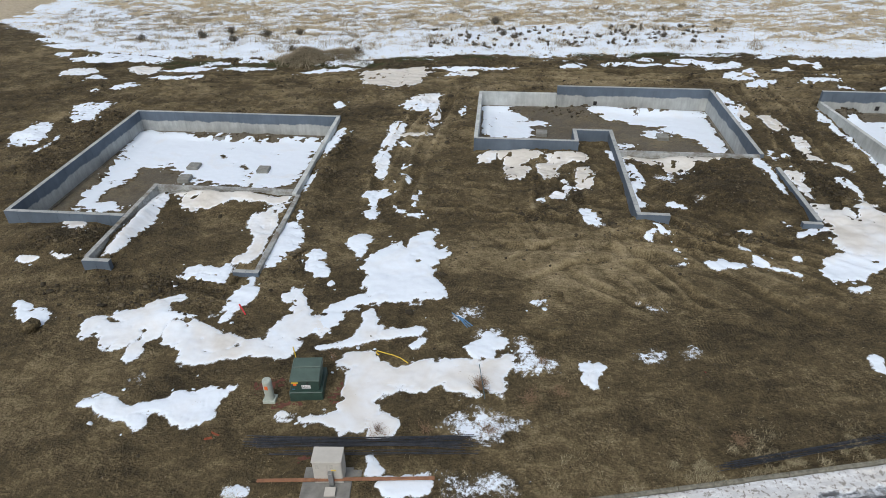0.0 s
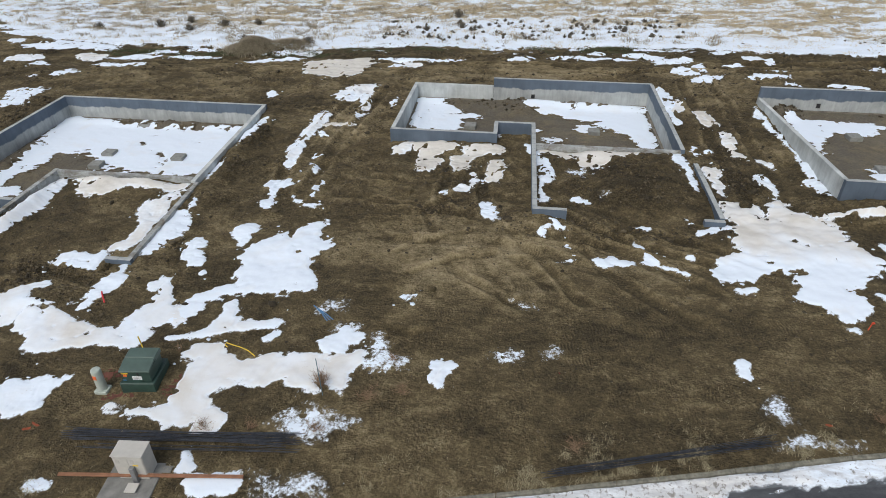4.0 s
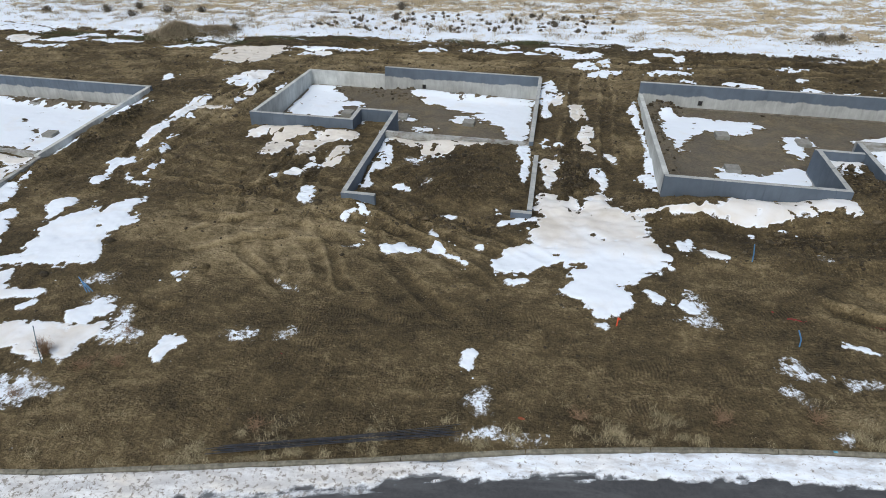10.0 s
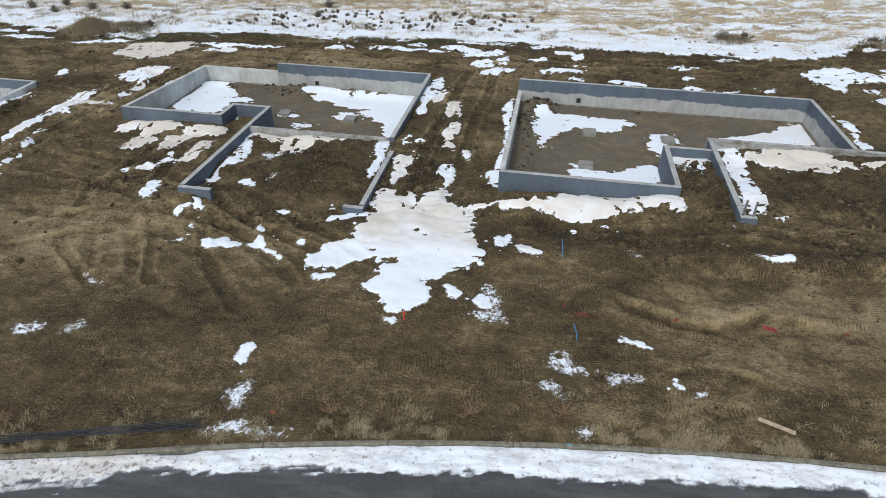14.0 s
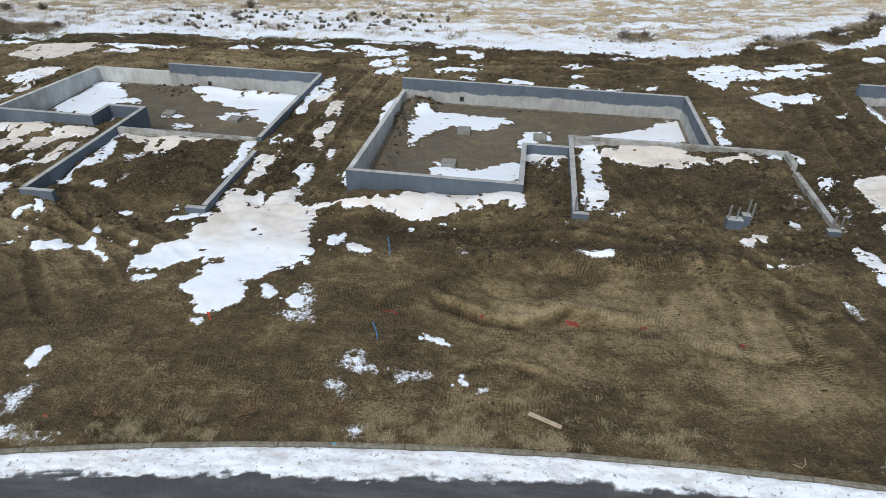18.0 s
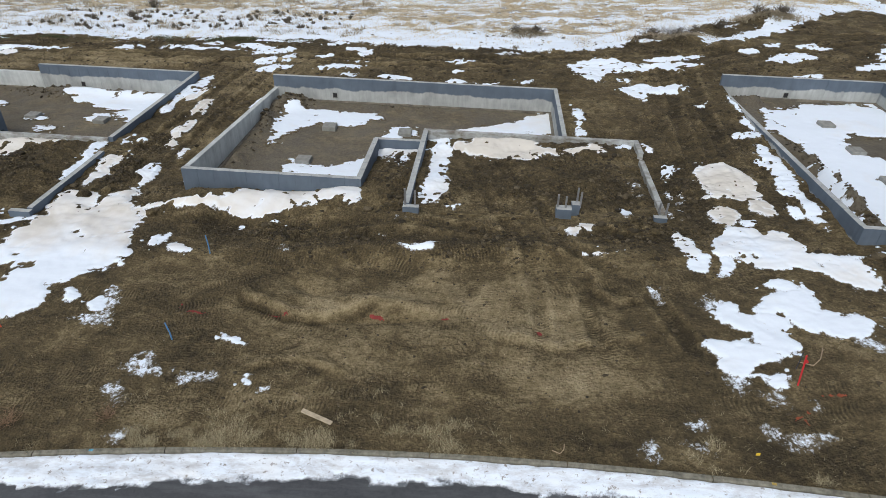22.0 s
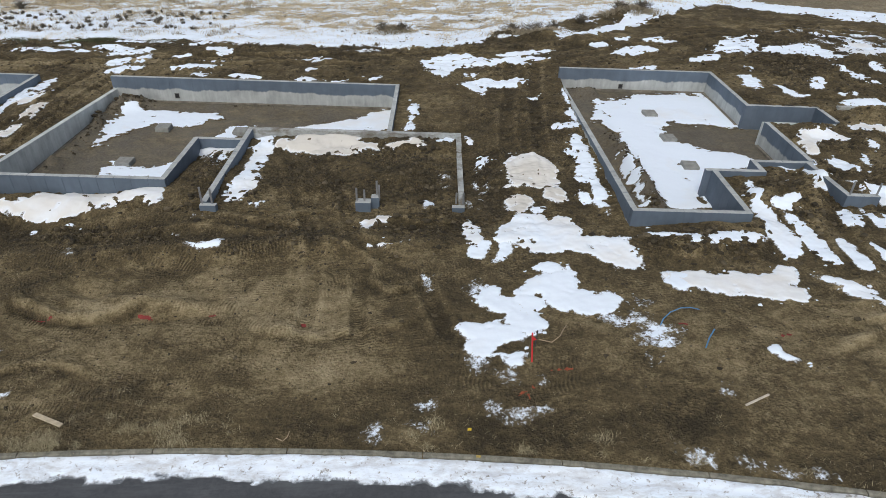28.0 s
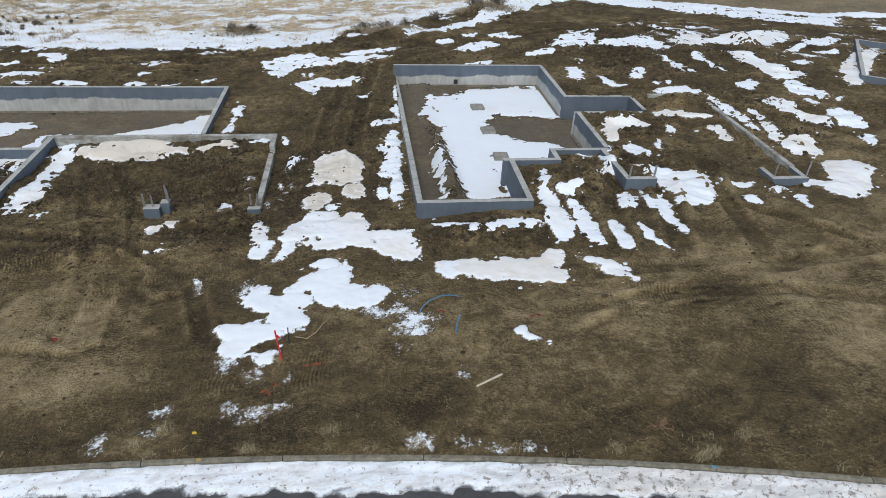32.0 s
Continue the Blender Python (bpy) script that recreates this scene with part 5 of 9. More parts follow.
drift([(-7.40, 36.76, 1.04, 0.62, 172), (-7.38, 38.45, 1.10, 0.47, 31), (-6.50, 35.18, 0.88, 0.27, 91), (-8.17, 37.35, 0.77, 0.46, 55), (-7.18, 37.76, 1.05, 0.65, 66), (-6.64, 36.56, 1.38, 0.29, 92)], dust=0.3)
drift([(-6.64, 33.68, 0.31, 0.13, 120), (-6.37, 34.07, 0.23, 0.10, 59), (-6.58, 33.83, 0.28, 0.24, 36)])
drift([(-8.72, 30.31, 0.78, 0.31, 82), (-8.50, 33.89, 0.64, 0.18, 120), (-8.49, 27.22, 0.54, 0.32, 105), (-8.57, 32.10, 0.86, 0.36, 76), (-8.72, 28.56, 0.73, 0.38, 127), (-8.29, 33.00, 0.56, 0.24, 85), (-8.59, 27.86, 0.82, 0.36, 109), (-8.63, 31.28, 0.79, 0.34, 80), (-8.77, 29.31, 0.55, 0.44, 93), (-8.68, 33.05, 1.12, 0.31, 86)], dust=0.3)
drift([(-7.85, 32.29, 0.57, 0.20, 4), (-7.09, 32.45, 0.57, 0.24, 8)], dust=0.8)
drift([(-8.06, 31.00, 0.29, 0.08, 125), (-7.62, 30.52, 0.25, 0.09, 141), (-7.87, 30.74, 0.15, 0.15, 166), (-7.76, 30.49, 0.18, 0.18, 135)])
drift([(-8.33, 23.31, 0.53, 0.31, 97), (-8.64, 25.24, 0.50, 0.40, 110), (-8.37, 24.42, 0.95, 0.22, 98), (-8.17, 25.22, 0.49, 0.45, 165)])
drift([(-7.00, 26.54, 0.21, 0.13, 101), (-7.27, 27.11, 0.22, 0.08, 134), (-7.11, 26.87, 0.29, 0.16, 114)])
drift([(-6.80, 23.52, 0.38, 0.11, 148), (-6.12, 23.39, 0.24, 0.10, 19), (-7.23, 23.88, 0.35, 0.06, 121), (-6.43, 23.34, 0.40, 0.13, 166)])
drift([(-6.38, 24.22, 0.37, 0.11, 78), (-6.44, 24.86, 0.23, 0.15, 47), (-6.41, 24.62, 0.32, 0.16, 80)])
drift([(-7.35, 27.93, 0.25, 0.18, 12), (-7.37, 28.11, 0.26, 0.18, 170)])
drift([(-7.52, 25.99, 0.12, 0.10, 0), (-7.66, 26.29, 0.14, 0.04, 114), (-7.58, 26.10, 0.16, 0.07, 115)])
drift([(-6.35, 25.42, 0.14, 0.07, 136), (-6.36, 25.14, 0.12, 0.04, 79), (-6.35, 25.30, 0.16, 0.09, 96)])
drift([(-4.77, 36.54, 0.50, 0.11, 80), (-4.73, 35.69, 0.31, 0.13, 84), (-4.83, 36.04, 0.39, 0.22, 89)])
drift([(-3.11, 29.20, 0.33, 0.28, 66), (-2.68, 29.78, 0.30, 0.10, 70), (-3.27, 28.77, 0.35, 0.19, 13), (-2.89, 29.08, 0.33, 0.18, 60), (-2.85, 29.47, 0.24, 0.24, 78), (-3.47, 29.04, 0.29, 0.20, 45)], dust=0.6)
drift([(-1.55, 27.80, 0.61, 0.41, 31), (-1.97, 29.97, 0.58, 0.28, 149), (-0.91, 29.12, 0.61, 0.41, 27), (-2.02, 28.58, 1.02, 0.25, 92), (-1.43, 29.48, 0.58, 0.41, 12), (-1.58, 28.71, 0.69, 0.54, 20), (-2.26, 29.47, 0.62, 0.40, 101), (-1.57, 27.32, 0.69, 0.44, 66)], dust=0.8)
drift([(0.09, 28.11, 0.51, 0.36, 14), (1.75, 29.48, 0.44, 0.26, 147), (0.59, 29.24, 0.67, 0.30, 8), (0.11, 27.01, 0.41, 0.26, 38), (0.66, 28.75, 0.69, 0.28, 36), (1.19, 29.26, 0.49, 0.39, 142), (0.00, 28.63, 0.70, 0.21, 39), (0.08, 27.66, 0.64, 0.38, 101), (-0.17, 27.61, 0.87, 0.26, 107), (1.71, 29.12, 0.45, 0.37, 7)], dust=0.8)
drift([(1.75, 27.30, 0.79, 0.45, 91), (1.69, 26.53, 0.63, 0.41, 96)], dust=0.9)
drift([(0.79, 26.30, 0.58, 0.19, 99), (0.37, 25.17, 0.49, 0.29, 37), (0.70, 25.65, 0.49, 0.26, 93)], dust=0.3)
drift([(-0.46, 24.78, 0.13, 0.07, 64), (-0.55, 24.77, 0.13, 0.07, 178), (-0.40, 24.70, 0.08, 0.07, 123)])
drift([(1.63, 22.96, 0.64, 0.28, 121), (1.58, 23.59, 0.61, 0.31, 121)])
drift([(1.97, 31.65, 0.44, 0.15, 73), (1.61, 31.77, 0.44, 0.19, 127), (1.84, 32.06, 0.41, 0.26, 58)], dust=0.6)
drift([(-2.74, 34.02, 0.84, 0.70, 1), (-3.65, 38.65, 0.76, 0.35, 89), (-0.89, 35.72, 1.30, 0.38, 0), (-2.23, 35.85, 1.42, 0.54, 101), (-1.37, 33.94, 0.99, 0.63, 12), (-2.58, 37.66, 0.86, 0.68, 53), (-3.02, 34.80, 1.29, 0.62, 104), (-1.53, 34.61, 1.21, 0.85, 37), (-3.26, 37.02, 1.66, 0.51, 100), (-1.56, 36.55, 1.13, 0.56, 141)], floor=-1.55)
drift([(9.33, 38.04, 1.22, 0.59, 38), (3.83, 37.51, 0.85, 0.58, 10), (9.71, 33.35, 1.22, 0.58, 97), (6.77, 36.32, 1.82, 0.59, 169), (9.55, 35.98, 1.73, 0.83, 94), (7.28, 37.30, 1.90, 0.88, 11), (5.11, 37.04, 1.22, 0.74, 176), (9.22, 34.79, 1.45, 0.84, 134), (8.96, 36.58, 2.16, 1.14, 63), (8.38, 35.49, 1.22, 0.69, 175)], floor=-1.55)
drift([(6.34, 34.36, 0.49, 0.25, 134), (6.53, 34.79, 0.45, 0.27, 36), (6.88, 34.49, 0.46, 0.32, 75)], floor=-1.55)
drift([(3.10, 34.19, 0.37, 0.30, 17), (3.57, 34.03, 0.39, 0.25, 165)], floor=-1.55)
drift([(4.75, 32.73, 0.56, 0.22, 171), (4.47, 32.62, 0.47, 0.20, 175)], floor=-1.55, dust=0.3)
drift([(3.72, 29.29, 0.50, 0.17, 92), (4.01, 24.27, 0.31, 0.16, 58), (3.99, 26.75, 0.67, 0.27, 104), (3.69, 28.05, 0.57, 0.19, 110), (3.85, 25.99, 0.71, 0.11, 92), (3.26, 29.82, 0.34, 0.17, 110), (4.13, 27.46, 0.57, 0.17, 109), (4.11, 25.98, 0.40, 0.25, 59), (3.56, 28.77, 0.47, 0.20, 110), (3.87, 24.83, 0.72, 0.10, 92), (3.44, 29.48, 0.44, 0.19, 84), (3.81, 27.35, 0.58, 0.22, 112), (4.32, 26.65, 0.47, 0.17, 104)])
drift([(7.71, 28.77, 0.63, 0.59, 36), (4.48, 29.16, 0.84, 0.27, 153), (5.97, 28.00, 0.68, 0.51, 98), (5.50, 28.90, 1.02, 0.42, 167), (8.25, 28.86, 0.61, 0.53, 49), (4.73, 28.53, 0.91, 0.33, 150), (6.71, 28.18, 0.96, 0.49, 21), (6.34, 28.71, 1.41, 0.58, 5)], dust=0.8)
drift([(5.96, 26.34, 0.55, 0.28, 4), (6.65, 27.46, 0.39, 0.20, 22), (6.04, 27.43, 0.51, 0.22, 17), (6.24, 26.91, 0.55, 0.34, 87), (5.50, 26.74, 0.51, 0.33, 126), (5.79, 26.94, 0.54, 0.32, 140)], ragged=True)
drift([(5.37, 24.46, 0.23, 0.20, 164), (5.62, 24.24, 0.30, 0.19, 144)])
drift([(6.57, 24.59, 0.22, 0.13, 167), (6.45, 24.50, 0.22, 0.11, 161)], ragged=True)
drift([(10.53, 27.63, 0.43, 0.22, 84), (10.61, 25.75, 0.50, 0.14, 94), (10.40, 28.62, 0.40, 0.27, 90), (10.61, 26.34, 0.47, 0.21, 89), (10.44, 28.18, 0.54, 0.27, 85), (10.60, 27.00, 0.65, 0.18, 89)])
drift([(4.43, 22.09, 0.31, 0.20, 141), (3.82, 21.60, 0.24, 0.11, 106), (4.06, 21.92, 0.36, 0.13, 46)])
drift([(7.93, 22.23, 0.18, 0.09, 156), (8.03, 22.28, 0.17, 0.09, 161)])
drift([(4.84, 20.83, 0.12, 0.07, 153), (4.89, 20.73, 0.12, 0.06, 156)])
drift([(11.45, 35.79, 0.72, 0.43, 55), (11.20, 38.58, 0.53, 0.31, 81), (11.29, 33.28, 0.44, 0.22, 83), (11.44, 37.24, 0.72, 0.28, 80), (11.12, 34.75, 0.61, 0.18, 98), (10.97, 36.60, 1.00, 0.19, 86), (11.15, 35.34, 0.47, 0.29, 111), (11.24, 37.97, 0.69, 0.34, 76), (11.22, 33.91, 0.56, 0.18, 99), (11.53, 36.30, 0.62, 0.27, 160)])
drift([(11.74, 35.63, 0.63, 0.39, 81), (11.81, 36.15, 0.55, 0.26, 69), (11.62, 35.14, 0.54, 0.31, 41)], dust=0.7)
drift([(12.82, 33.35, 0.60, 0.20, 119), (12.75, 34.85, 0.37, 0.28, 174), (12.96, 34.49, 0.41, 0.19, 107), (13.11, 33.06, 0.36, 0.34, 175), (12.69, 34.02, 0.71, 0.21, 97), (13.10, 33.59, 0.79, 0.21, 98)], dust=0.9)
drift([(13.29, 31.70, 0.44, 0.23, 95), (13.48, 29.11, 0.44, 0.24, 138), (13.18, 30.02, 0.33, 0.30, 166), (13.38, 30.86, 0.67, 0.31, 86), (13.36, 29.45, 0.70, 0.17, 122), (13.08, 30.81, 0.79, 0.16, 83)], dust=0.6)
drift([(11.39, 29.71, 0.16, 0.08, 120), (11.31, 29.92, 0.16, 0.05, 109), (11.38, 29.63, 0.15, 0.07, 75)])
drift([(12.00, 29.35, 0.22, 0.17, 21), (12.00, 29.19, 0.20, 0.13, 179)])
drift([(11.34, 29.04, 0.10, 0.09, 87), (11.33, 28.91, 0.10, 0.05, 107), (11.25, 29.06, 0.09, 0.04, 123)])
drift([(14.32, 28.74, 0.18, 0.16, 145), (14.41, 27.94, 0.26, 0.10, 117), (14.35, 28.38, 0.51, 0.15, 96)], dust=0.5)
drift([(12.01, 27.42, 0.58, 0.16, 78), (11.62, 25.56, 0.50, 0.14, 98), (11.77, 26.46, 0.40, 0.23, 145), (11.61, 26.97, 0.34, 0.31, 54), (11.70, 27.47, 0.50, 0.28, 28), (11.71, 25.97, 0.33, 0.25, 77)], dust=0.6)
drift([(13.70, 26.51, 0.68, 0.35, 90), (13.88, 26.05, 0.81, 0.25, 96)], dust=0.2)
drift([(15.96, 31.27, 0.66, 0.08, 98), (15.95, 25.49, 0.40, 0.32, 116), (15.80, 34.73, 0.57, 0.13, 77), (16.04, 27.84, 0.54, 0.22, 90), (15.85, 33.24, 0.92, 0.19, 89), (15.74, 26.46, 0.37, 0.28, 80), (16.08, 29.46, 0.50, 0.10, 96), (15.89, 32.28, 0.75, 0.14, 96), (15.71, 34.04, 0.58, 0.29, 79), (15.97, 26.02, 0.38, 0.34, 144), (16.03, 27.03, 0.69, 0.23, 96), (16.04, 28.60, 0.55, 0.12, 85), (16.02, 30.26, 0.64, 0.08, 88)])
drift([(19.68, 33.69, 0.88, 0.79, 42), (17.79, 31.24, 1.23, 0.22, 83), (21.68, 34.05, 0.65, 0.41, 166), (18.00, 33.98, 0.82, 0.57, 139), (17.85, 32.35, 1.12, 0.68, 82), (20.58, 34.17, 0.89, 0.46, 8), (20.78, 33.41, 0.97, 0.56, 23), (18.99, 34.17, 1.48, 0.34, 1), (18.44, 32.40, 1.37, 0.38, 47), (18.09, 33.43, 0.80, 0.74, 170)], floor=-0.45)
drift([(23.32, 31.98, 0.90, 0.43, 69), (23.20, 31.17, 0.70, 0.31, 97), (23.48, 32.49, 0.58, 0.37, 31)], floor=-0.45)
drift([(20.59, 27.63, 0.65, 0.33, 156), (22.71, 28.88, 0.35, 0.33, 82), (22.25, 27.62, 0.69, 0.34, 10), (19.34, 27.82, 0.50, 0.32, 69), (21.41, 28.01, 1.17, 0.26, 30), (19.82, 28.17, 0.62, 0.25, 149), (22.88, 28.04, 0.63, 0.21, 92), (21.60, 27.53, 0.76, 0.31, 179), (20.12, 27.61, 0.84, 0.36, 175), (22.36, 28.30, 0.78, 0.58, 45)], floor=-0.45)
drift([(14.32, 22.32, 1.31, 1.23, 124), (13.74, 17.96, 0.98, 0.80, 79), (11.12, 19.84, 1.30, 0.78, 29), (12.18, 23.51, 1.11, 0.87, 97), (15.05, 20.72, 1.21, 0.84, 126), (13.22, 20.51, 1.36, 0.81, 29), (13.52, 23.57, 1.41, 0.52, 70), (12.43, 21.66, 1.65, 1.22, 77), (13.34, 18.81, 1.13, 0.67, 57), (14.07, 19.59, 1.11, 1.03, 47)], dust=0.62, clean=19.6)
drift([(10.26, 22.01, 0.34, 0.19, 13), (11.14, 22.41, 0.35, 0.11, 14), (10.62, 22.25, 0.39, 0.19, 33)])
drift([(9.80, 22.79, 0.10, 0.04, 104), (9.81, 22.70, 0.07, 0.05, 75), (9.85, 22.73, 0.07, 0.05, 96), (9.75, 22.90, 0.07, 0.03, 110)])
drift([(15.33, 18.09, 0.23, 0.15, 122), (15.49, 18.00, 0.18, 0.16, 43), (15.32, 18.24, 0.28, 0.11, 146)])
drift([(16.31, 17.88, 0.29, 0.23, 56), (16.44, 17.66, 0.26, 0.23, 173)])
drift([(16.61, 17.49, 0.37, 0.16, 104), (16.49, 18.31, 0.24, 0.20, 49), (16.21, 17.15, 0.26, 0.05, 5), (16.77, 17.12, 0.26, 0.19, 136), (16.71, 17.97, 0.44, 0.13, 112), (16.87, 17.45, 0.37, 0.15, 113), (16.53, 17.12, 0.30, 0.13, 163), (16.52, 17.91, 0.41, 0.15, 106)], ragged=True)
drift([(16.62, 21.35, 0.24, 0.18, 176), (16.60, 21.07, 0.29, 0.16, 115), (16.82, 21.32, 0.31, 0.15, 92)])
drift([(17.55, 20.75, 0.25, 0.23, 31), (17.40, 20.92, 0.30, 0.16, 156), (17.83, 20.67, 0.21, 0.14, 174)], dust=0.3)
drift([(6.06, 19.78, 0.37, 0.22, 148), (6.86, 19.88, 0.36, 0.22, 163), (6.46, 20.07, 0.30, 0.26, 99)])
drift([(7.54, 20.93, 0.23, 0.11, 121), (7.83, 19.98, 0.30, 0.18, 25), (7.71, 20.48, 0.49, 0.08, 113), (7.89, 20.11, 0.28, 0.16, 133)])
drift([(8.81, 19.41, 0.23, 0.06, 144), (8.41, 19.68, 0.18, 0.06, 153), (8.62, 19.58, 0.22, 0.11, 145)])
drift([(9.34, 20.42, 0.09, 0.07, 109), (9.43, 20.37, 0.09, 0.07, 87)])
drift([(10.97, 18.44, 0.24, 0.13, 20), (10.74, 18.38, 0.23, 0.11, 4)])
drift([(4.61, 19.79, 0.11, 0.05, 17), (4.89, 19.89, 0.09, 0.06, 66), (4.43, 19.73, 0.10, 0.04, 12), (4.77, 19.84, 0.11, 0.06, 24)])
drift([(13.72, 16.66, 0.07, 0.05, 24), (13.61, 16.63, 0.08, 0.04, 1), (13.68, 16.62, 0.08, 0.04, 147)])
drift([(18.98, 23.53, 0.75, 0.66, 55), (22.79, 24.19, 0.63, 0.39, 109), (16.81, 23.29, 1.20, 0.13, 176), (20.68, 24.91, 0.93, 0.34, 24), (20.25, 23.44, 1.19, 0.41, 19), (18.39, 23.41, 0.74, 0.33, 6), (21.99, 24.95, 0.80, 0.43, 173), (22.09, 24.31, 0.75, 0.58, 162), (19.82, 24.08, 0.69, 0.58, 176), (20.89, 24.35, 1.23, 0.64, 168)], dust=0.6)
drift([(19.26, 22.38, 0.09, 0.07, 155), (19.23, 22.26, 0.06, 0.06, 162), (19.16, 22.38, 0.07, 0.05, 109)])
drift([(20.34, 22.71, 0.13, 0.08, 168), (20.31, 22.81, 0.12, 0.06, 7)])
drift([(21.36, 20.56, 0.19, 0.09, 126), (21.26, 20.79, 0.18, 0.11, 124)], ragged=True)
drift([(3.11, 17.12, 0.20, 0.08, 145), (3.29, 17.04, 0.15, 0.05, 154), (2.93, 17.28, 0.16, 0.05, 160)], ragged=True)
drift([(-0.81, 17.32, 0.17, 0.05, 34), (-0.99, 17.20, 0.11, 0.06, 14), (-0.86, 17.20, 0.15, 0.06, 52)])
drift([(-3.36, 16.45, 0.32, 0.10, 146), (-3.11, 16.45, 0.23, 0.14, 130), (-3.28, 16.62, 0.21, 0.13, 23)], ragged=True)
drift([(-2.70, 15.38, 0.46, 0.32, 28), (-2.46, 15.08, 0.39, 0.29, 33)], ragged=True)
drift([(0.66, 13.61, 0.42, 0.17, 68), (0.60, 13.25, 0.24, 0.15, 117), (0.89, 13.98, 0.21, 0.19, 153)])
drift([(2.89, 14.66, 0.30, 0.23, 179), (2.56, 14.64, 0.35, 0.22, 9)], ragged=True)
drift([(4.15, 14.98, 0.24, 0.18, 138), (3.96, 14.82, 0.25, 0.19, 13)], ragged=True)
drift([(9.79, 14.83, 0.23, 0.20, 102), (9.76, 14.47, 0.24, 0.15, 118)])
drift([(10.31, 12.97, 0.39, 0.27, 134), (10.32, 13.27, 0.26, 0.25, 25)], ragged=True)
drift([(10.65, 12.09, 0.33, 0.22, 3), (10.36, 11.99, 0.34, 0.14, 30), (11.63, 11.97, 0.38, 0.10, 11), (11.03, 11.98, 0.34, 0.12, 167)], ragged=True)
drift([(18.88, 15.52, 0.33, 0.32, 106), (19.17, 15.28, 0.45, 0.17, 1)], ragged=True)
drift([(18.68, 14.48, 0.29, 0.16, 135), (18.77, 14.59, 0.26, 0.21, 112)], ragged=True)
drift([(21.01, 16.62, 0.22, 0.09, 159), (20.80, 16.70, 0.18, 0.07, 139), (21.26, 16.53, 0.18, 0.05, 166)])
drift([(20.40, 15.12, 0.15, 0.07, 26), (20.22, 15.09, 0.10, 0.06, 6)], ragged=True)
drift([(20.82, 15.13, 0.16, 0.13, 139), (20.87, 15.18, 0.14, 0.10, 24)], ragged=True)
drift([(22.01, 15.28, 0.05, 0.04, 3), (21.92, 15.28, 0.04, 0.04, 68), (21.96, 15.27, 0.06, 0.04, 82)])
drift([(21.99, 15.06, 0.05, 0.04, 31), (21.96, 15.07, 0.07, 0.04, 156)])
drift([(22.45, 14.77, 0.07, 0.04, 29), (22.41, 14.79, 0.04, 0.04, 23)], ragged=True)
drift([(19.47, 13.15, 0.09, 0.08, 92), (19.50, 13.22, 0.10, 0.06, 28)], ragged=True)
drift([(28.04, 33.44, 0.94, 0.39, 26), (30.88, 35.54, 0.72, 0.24, 82), (30.41, 33.27, 0.79, 0.34, 30), (29.47, 34.34, 1.06, 0.39, 41), (30.42, 34.53, 0.73, 0.71, 85), (28.83, 33.08, 1.53, 0.31, 177), (27.12, 33.12, 0.73, 0.16, 18), (28.78, 33.70, 0.58, 0.50, 85), (29.86, 33.87, 1.26, 0.69, 6), (30.34, 35.11, 0.94, 0.33, 41)], floor=-0.45, dust=0.3)
drift([(23.65, 32.29, 0.43, 0.37, 122), (24.04, 32.29, 0.37, 0.35, 125), (23.35, 32.10, 0.46, 0.29, 28)], floor=-0.45)
drift([(24.29, 28.18, 0.55, 0.48, 35), (23.48, 28.48, 0.65, 0.43, 133), (24.18, 28.70, 0.59, 0.27, 7)], dust=0.4)
drift([(24.33, 26.78, 0.55, 0.31, 143), (23.96, 27.36, 0.52, 0.27, 124), (24.33, 27.20, 0.59, 0.52, 114)], ragged=True)
drift([(25.87, 28.24, 0.60, 0.43, 96), (25.61, 24.09, 0.27, 0.27, 86), (25.33, 30.11, 0.40, 0.16, 132), (25.79, 25.88, 0.74, 0.29, 89), (25.51, 28.97, 0.71, 0.25, 106), (26.17, 24.96, 0.64, 0.22, 85), (25.71, 26.80, 0.79, 0.22, 91), (25.84, 25.34, 0.77, 0.39, 83), (25.97, 28.83, 0.70, 0.23, 108), (25.51, 29.60, 0.53, 0.30, 129), (26.05, 26.70, 0.76, 0.17, 86), (25.84, 27.57, 0.46, 0.35, 94), (25.77, 24.51, 0.51, 0.30, 117)], dust=0.2)
drift([(28.71, 29.31, 0.52, 0.41, 49), (32.31, 28.79, 0.40, 0.29, 11), (26.58, 28.58, 0.38, 0.29, 109), (30.59, 28.61, 0.75, 0.17, 1), (28.28, 28.13, 0.67, 0.26, 151), (27.57, 29.66, 0.37, 0.27, 167), (29.20, 28.03, 0.61, 0.21, 10), (28.05, 29.21, 0.62, 0.52, 4), (29.27, 29.16, 0.69, 0.53, 132), (31.60, 28.59, 0.64, 0.22, 9), (28.50, 28.69, 1.36, 0.59, 2), (28.08, 29.60, 0.76, 0.12, 155), (27.38, 28.54, 0.75, 0.28, 2), (29.72, 28.56, 0.50, 0.39, 167), (27.41, 29.24, 0.73, 0.23, 74), (29.32, 29.59, 0.34, 0.27, 164)], dust=0.8)
drift([(26.66, 23.78, 0.12, 0.10, 143), (26.51, 23.76, 0.16, 0.06, 151)])
drift([(26.86, 23.94, 0.07, 0.04, 119), (26.78, 23.97, 0.04, 0.04, 118), (26.89, 23.97, 0.05, 0.04, 48), (26.84, 23.96, 0.05, 0.05, 22)])
drift([(25.37, 20.83, 0.26, 0.09, 166), (26.08, 21.02, 0.26, 0.06, 45), (25.73, 20.81, 0.35, 0.08, 179), (26.09, 20.89, 0.16, 0.15, 149)])
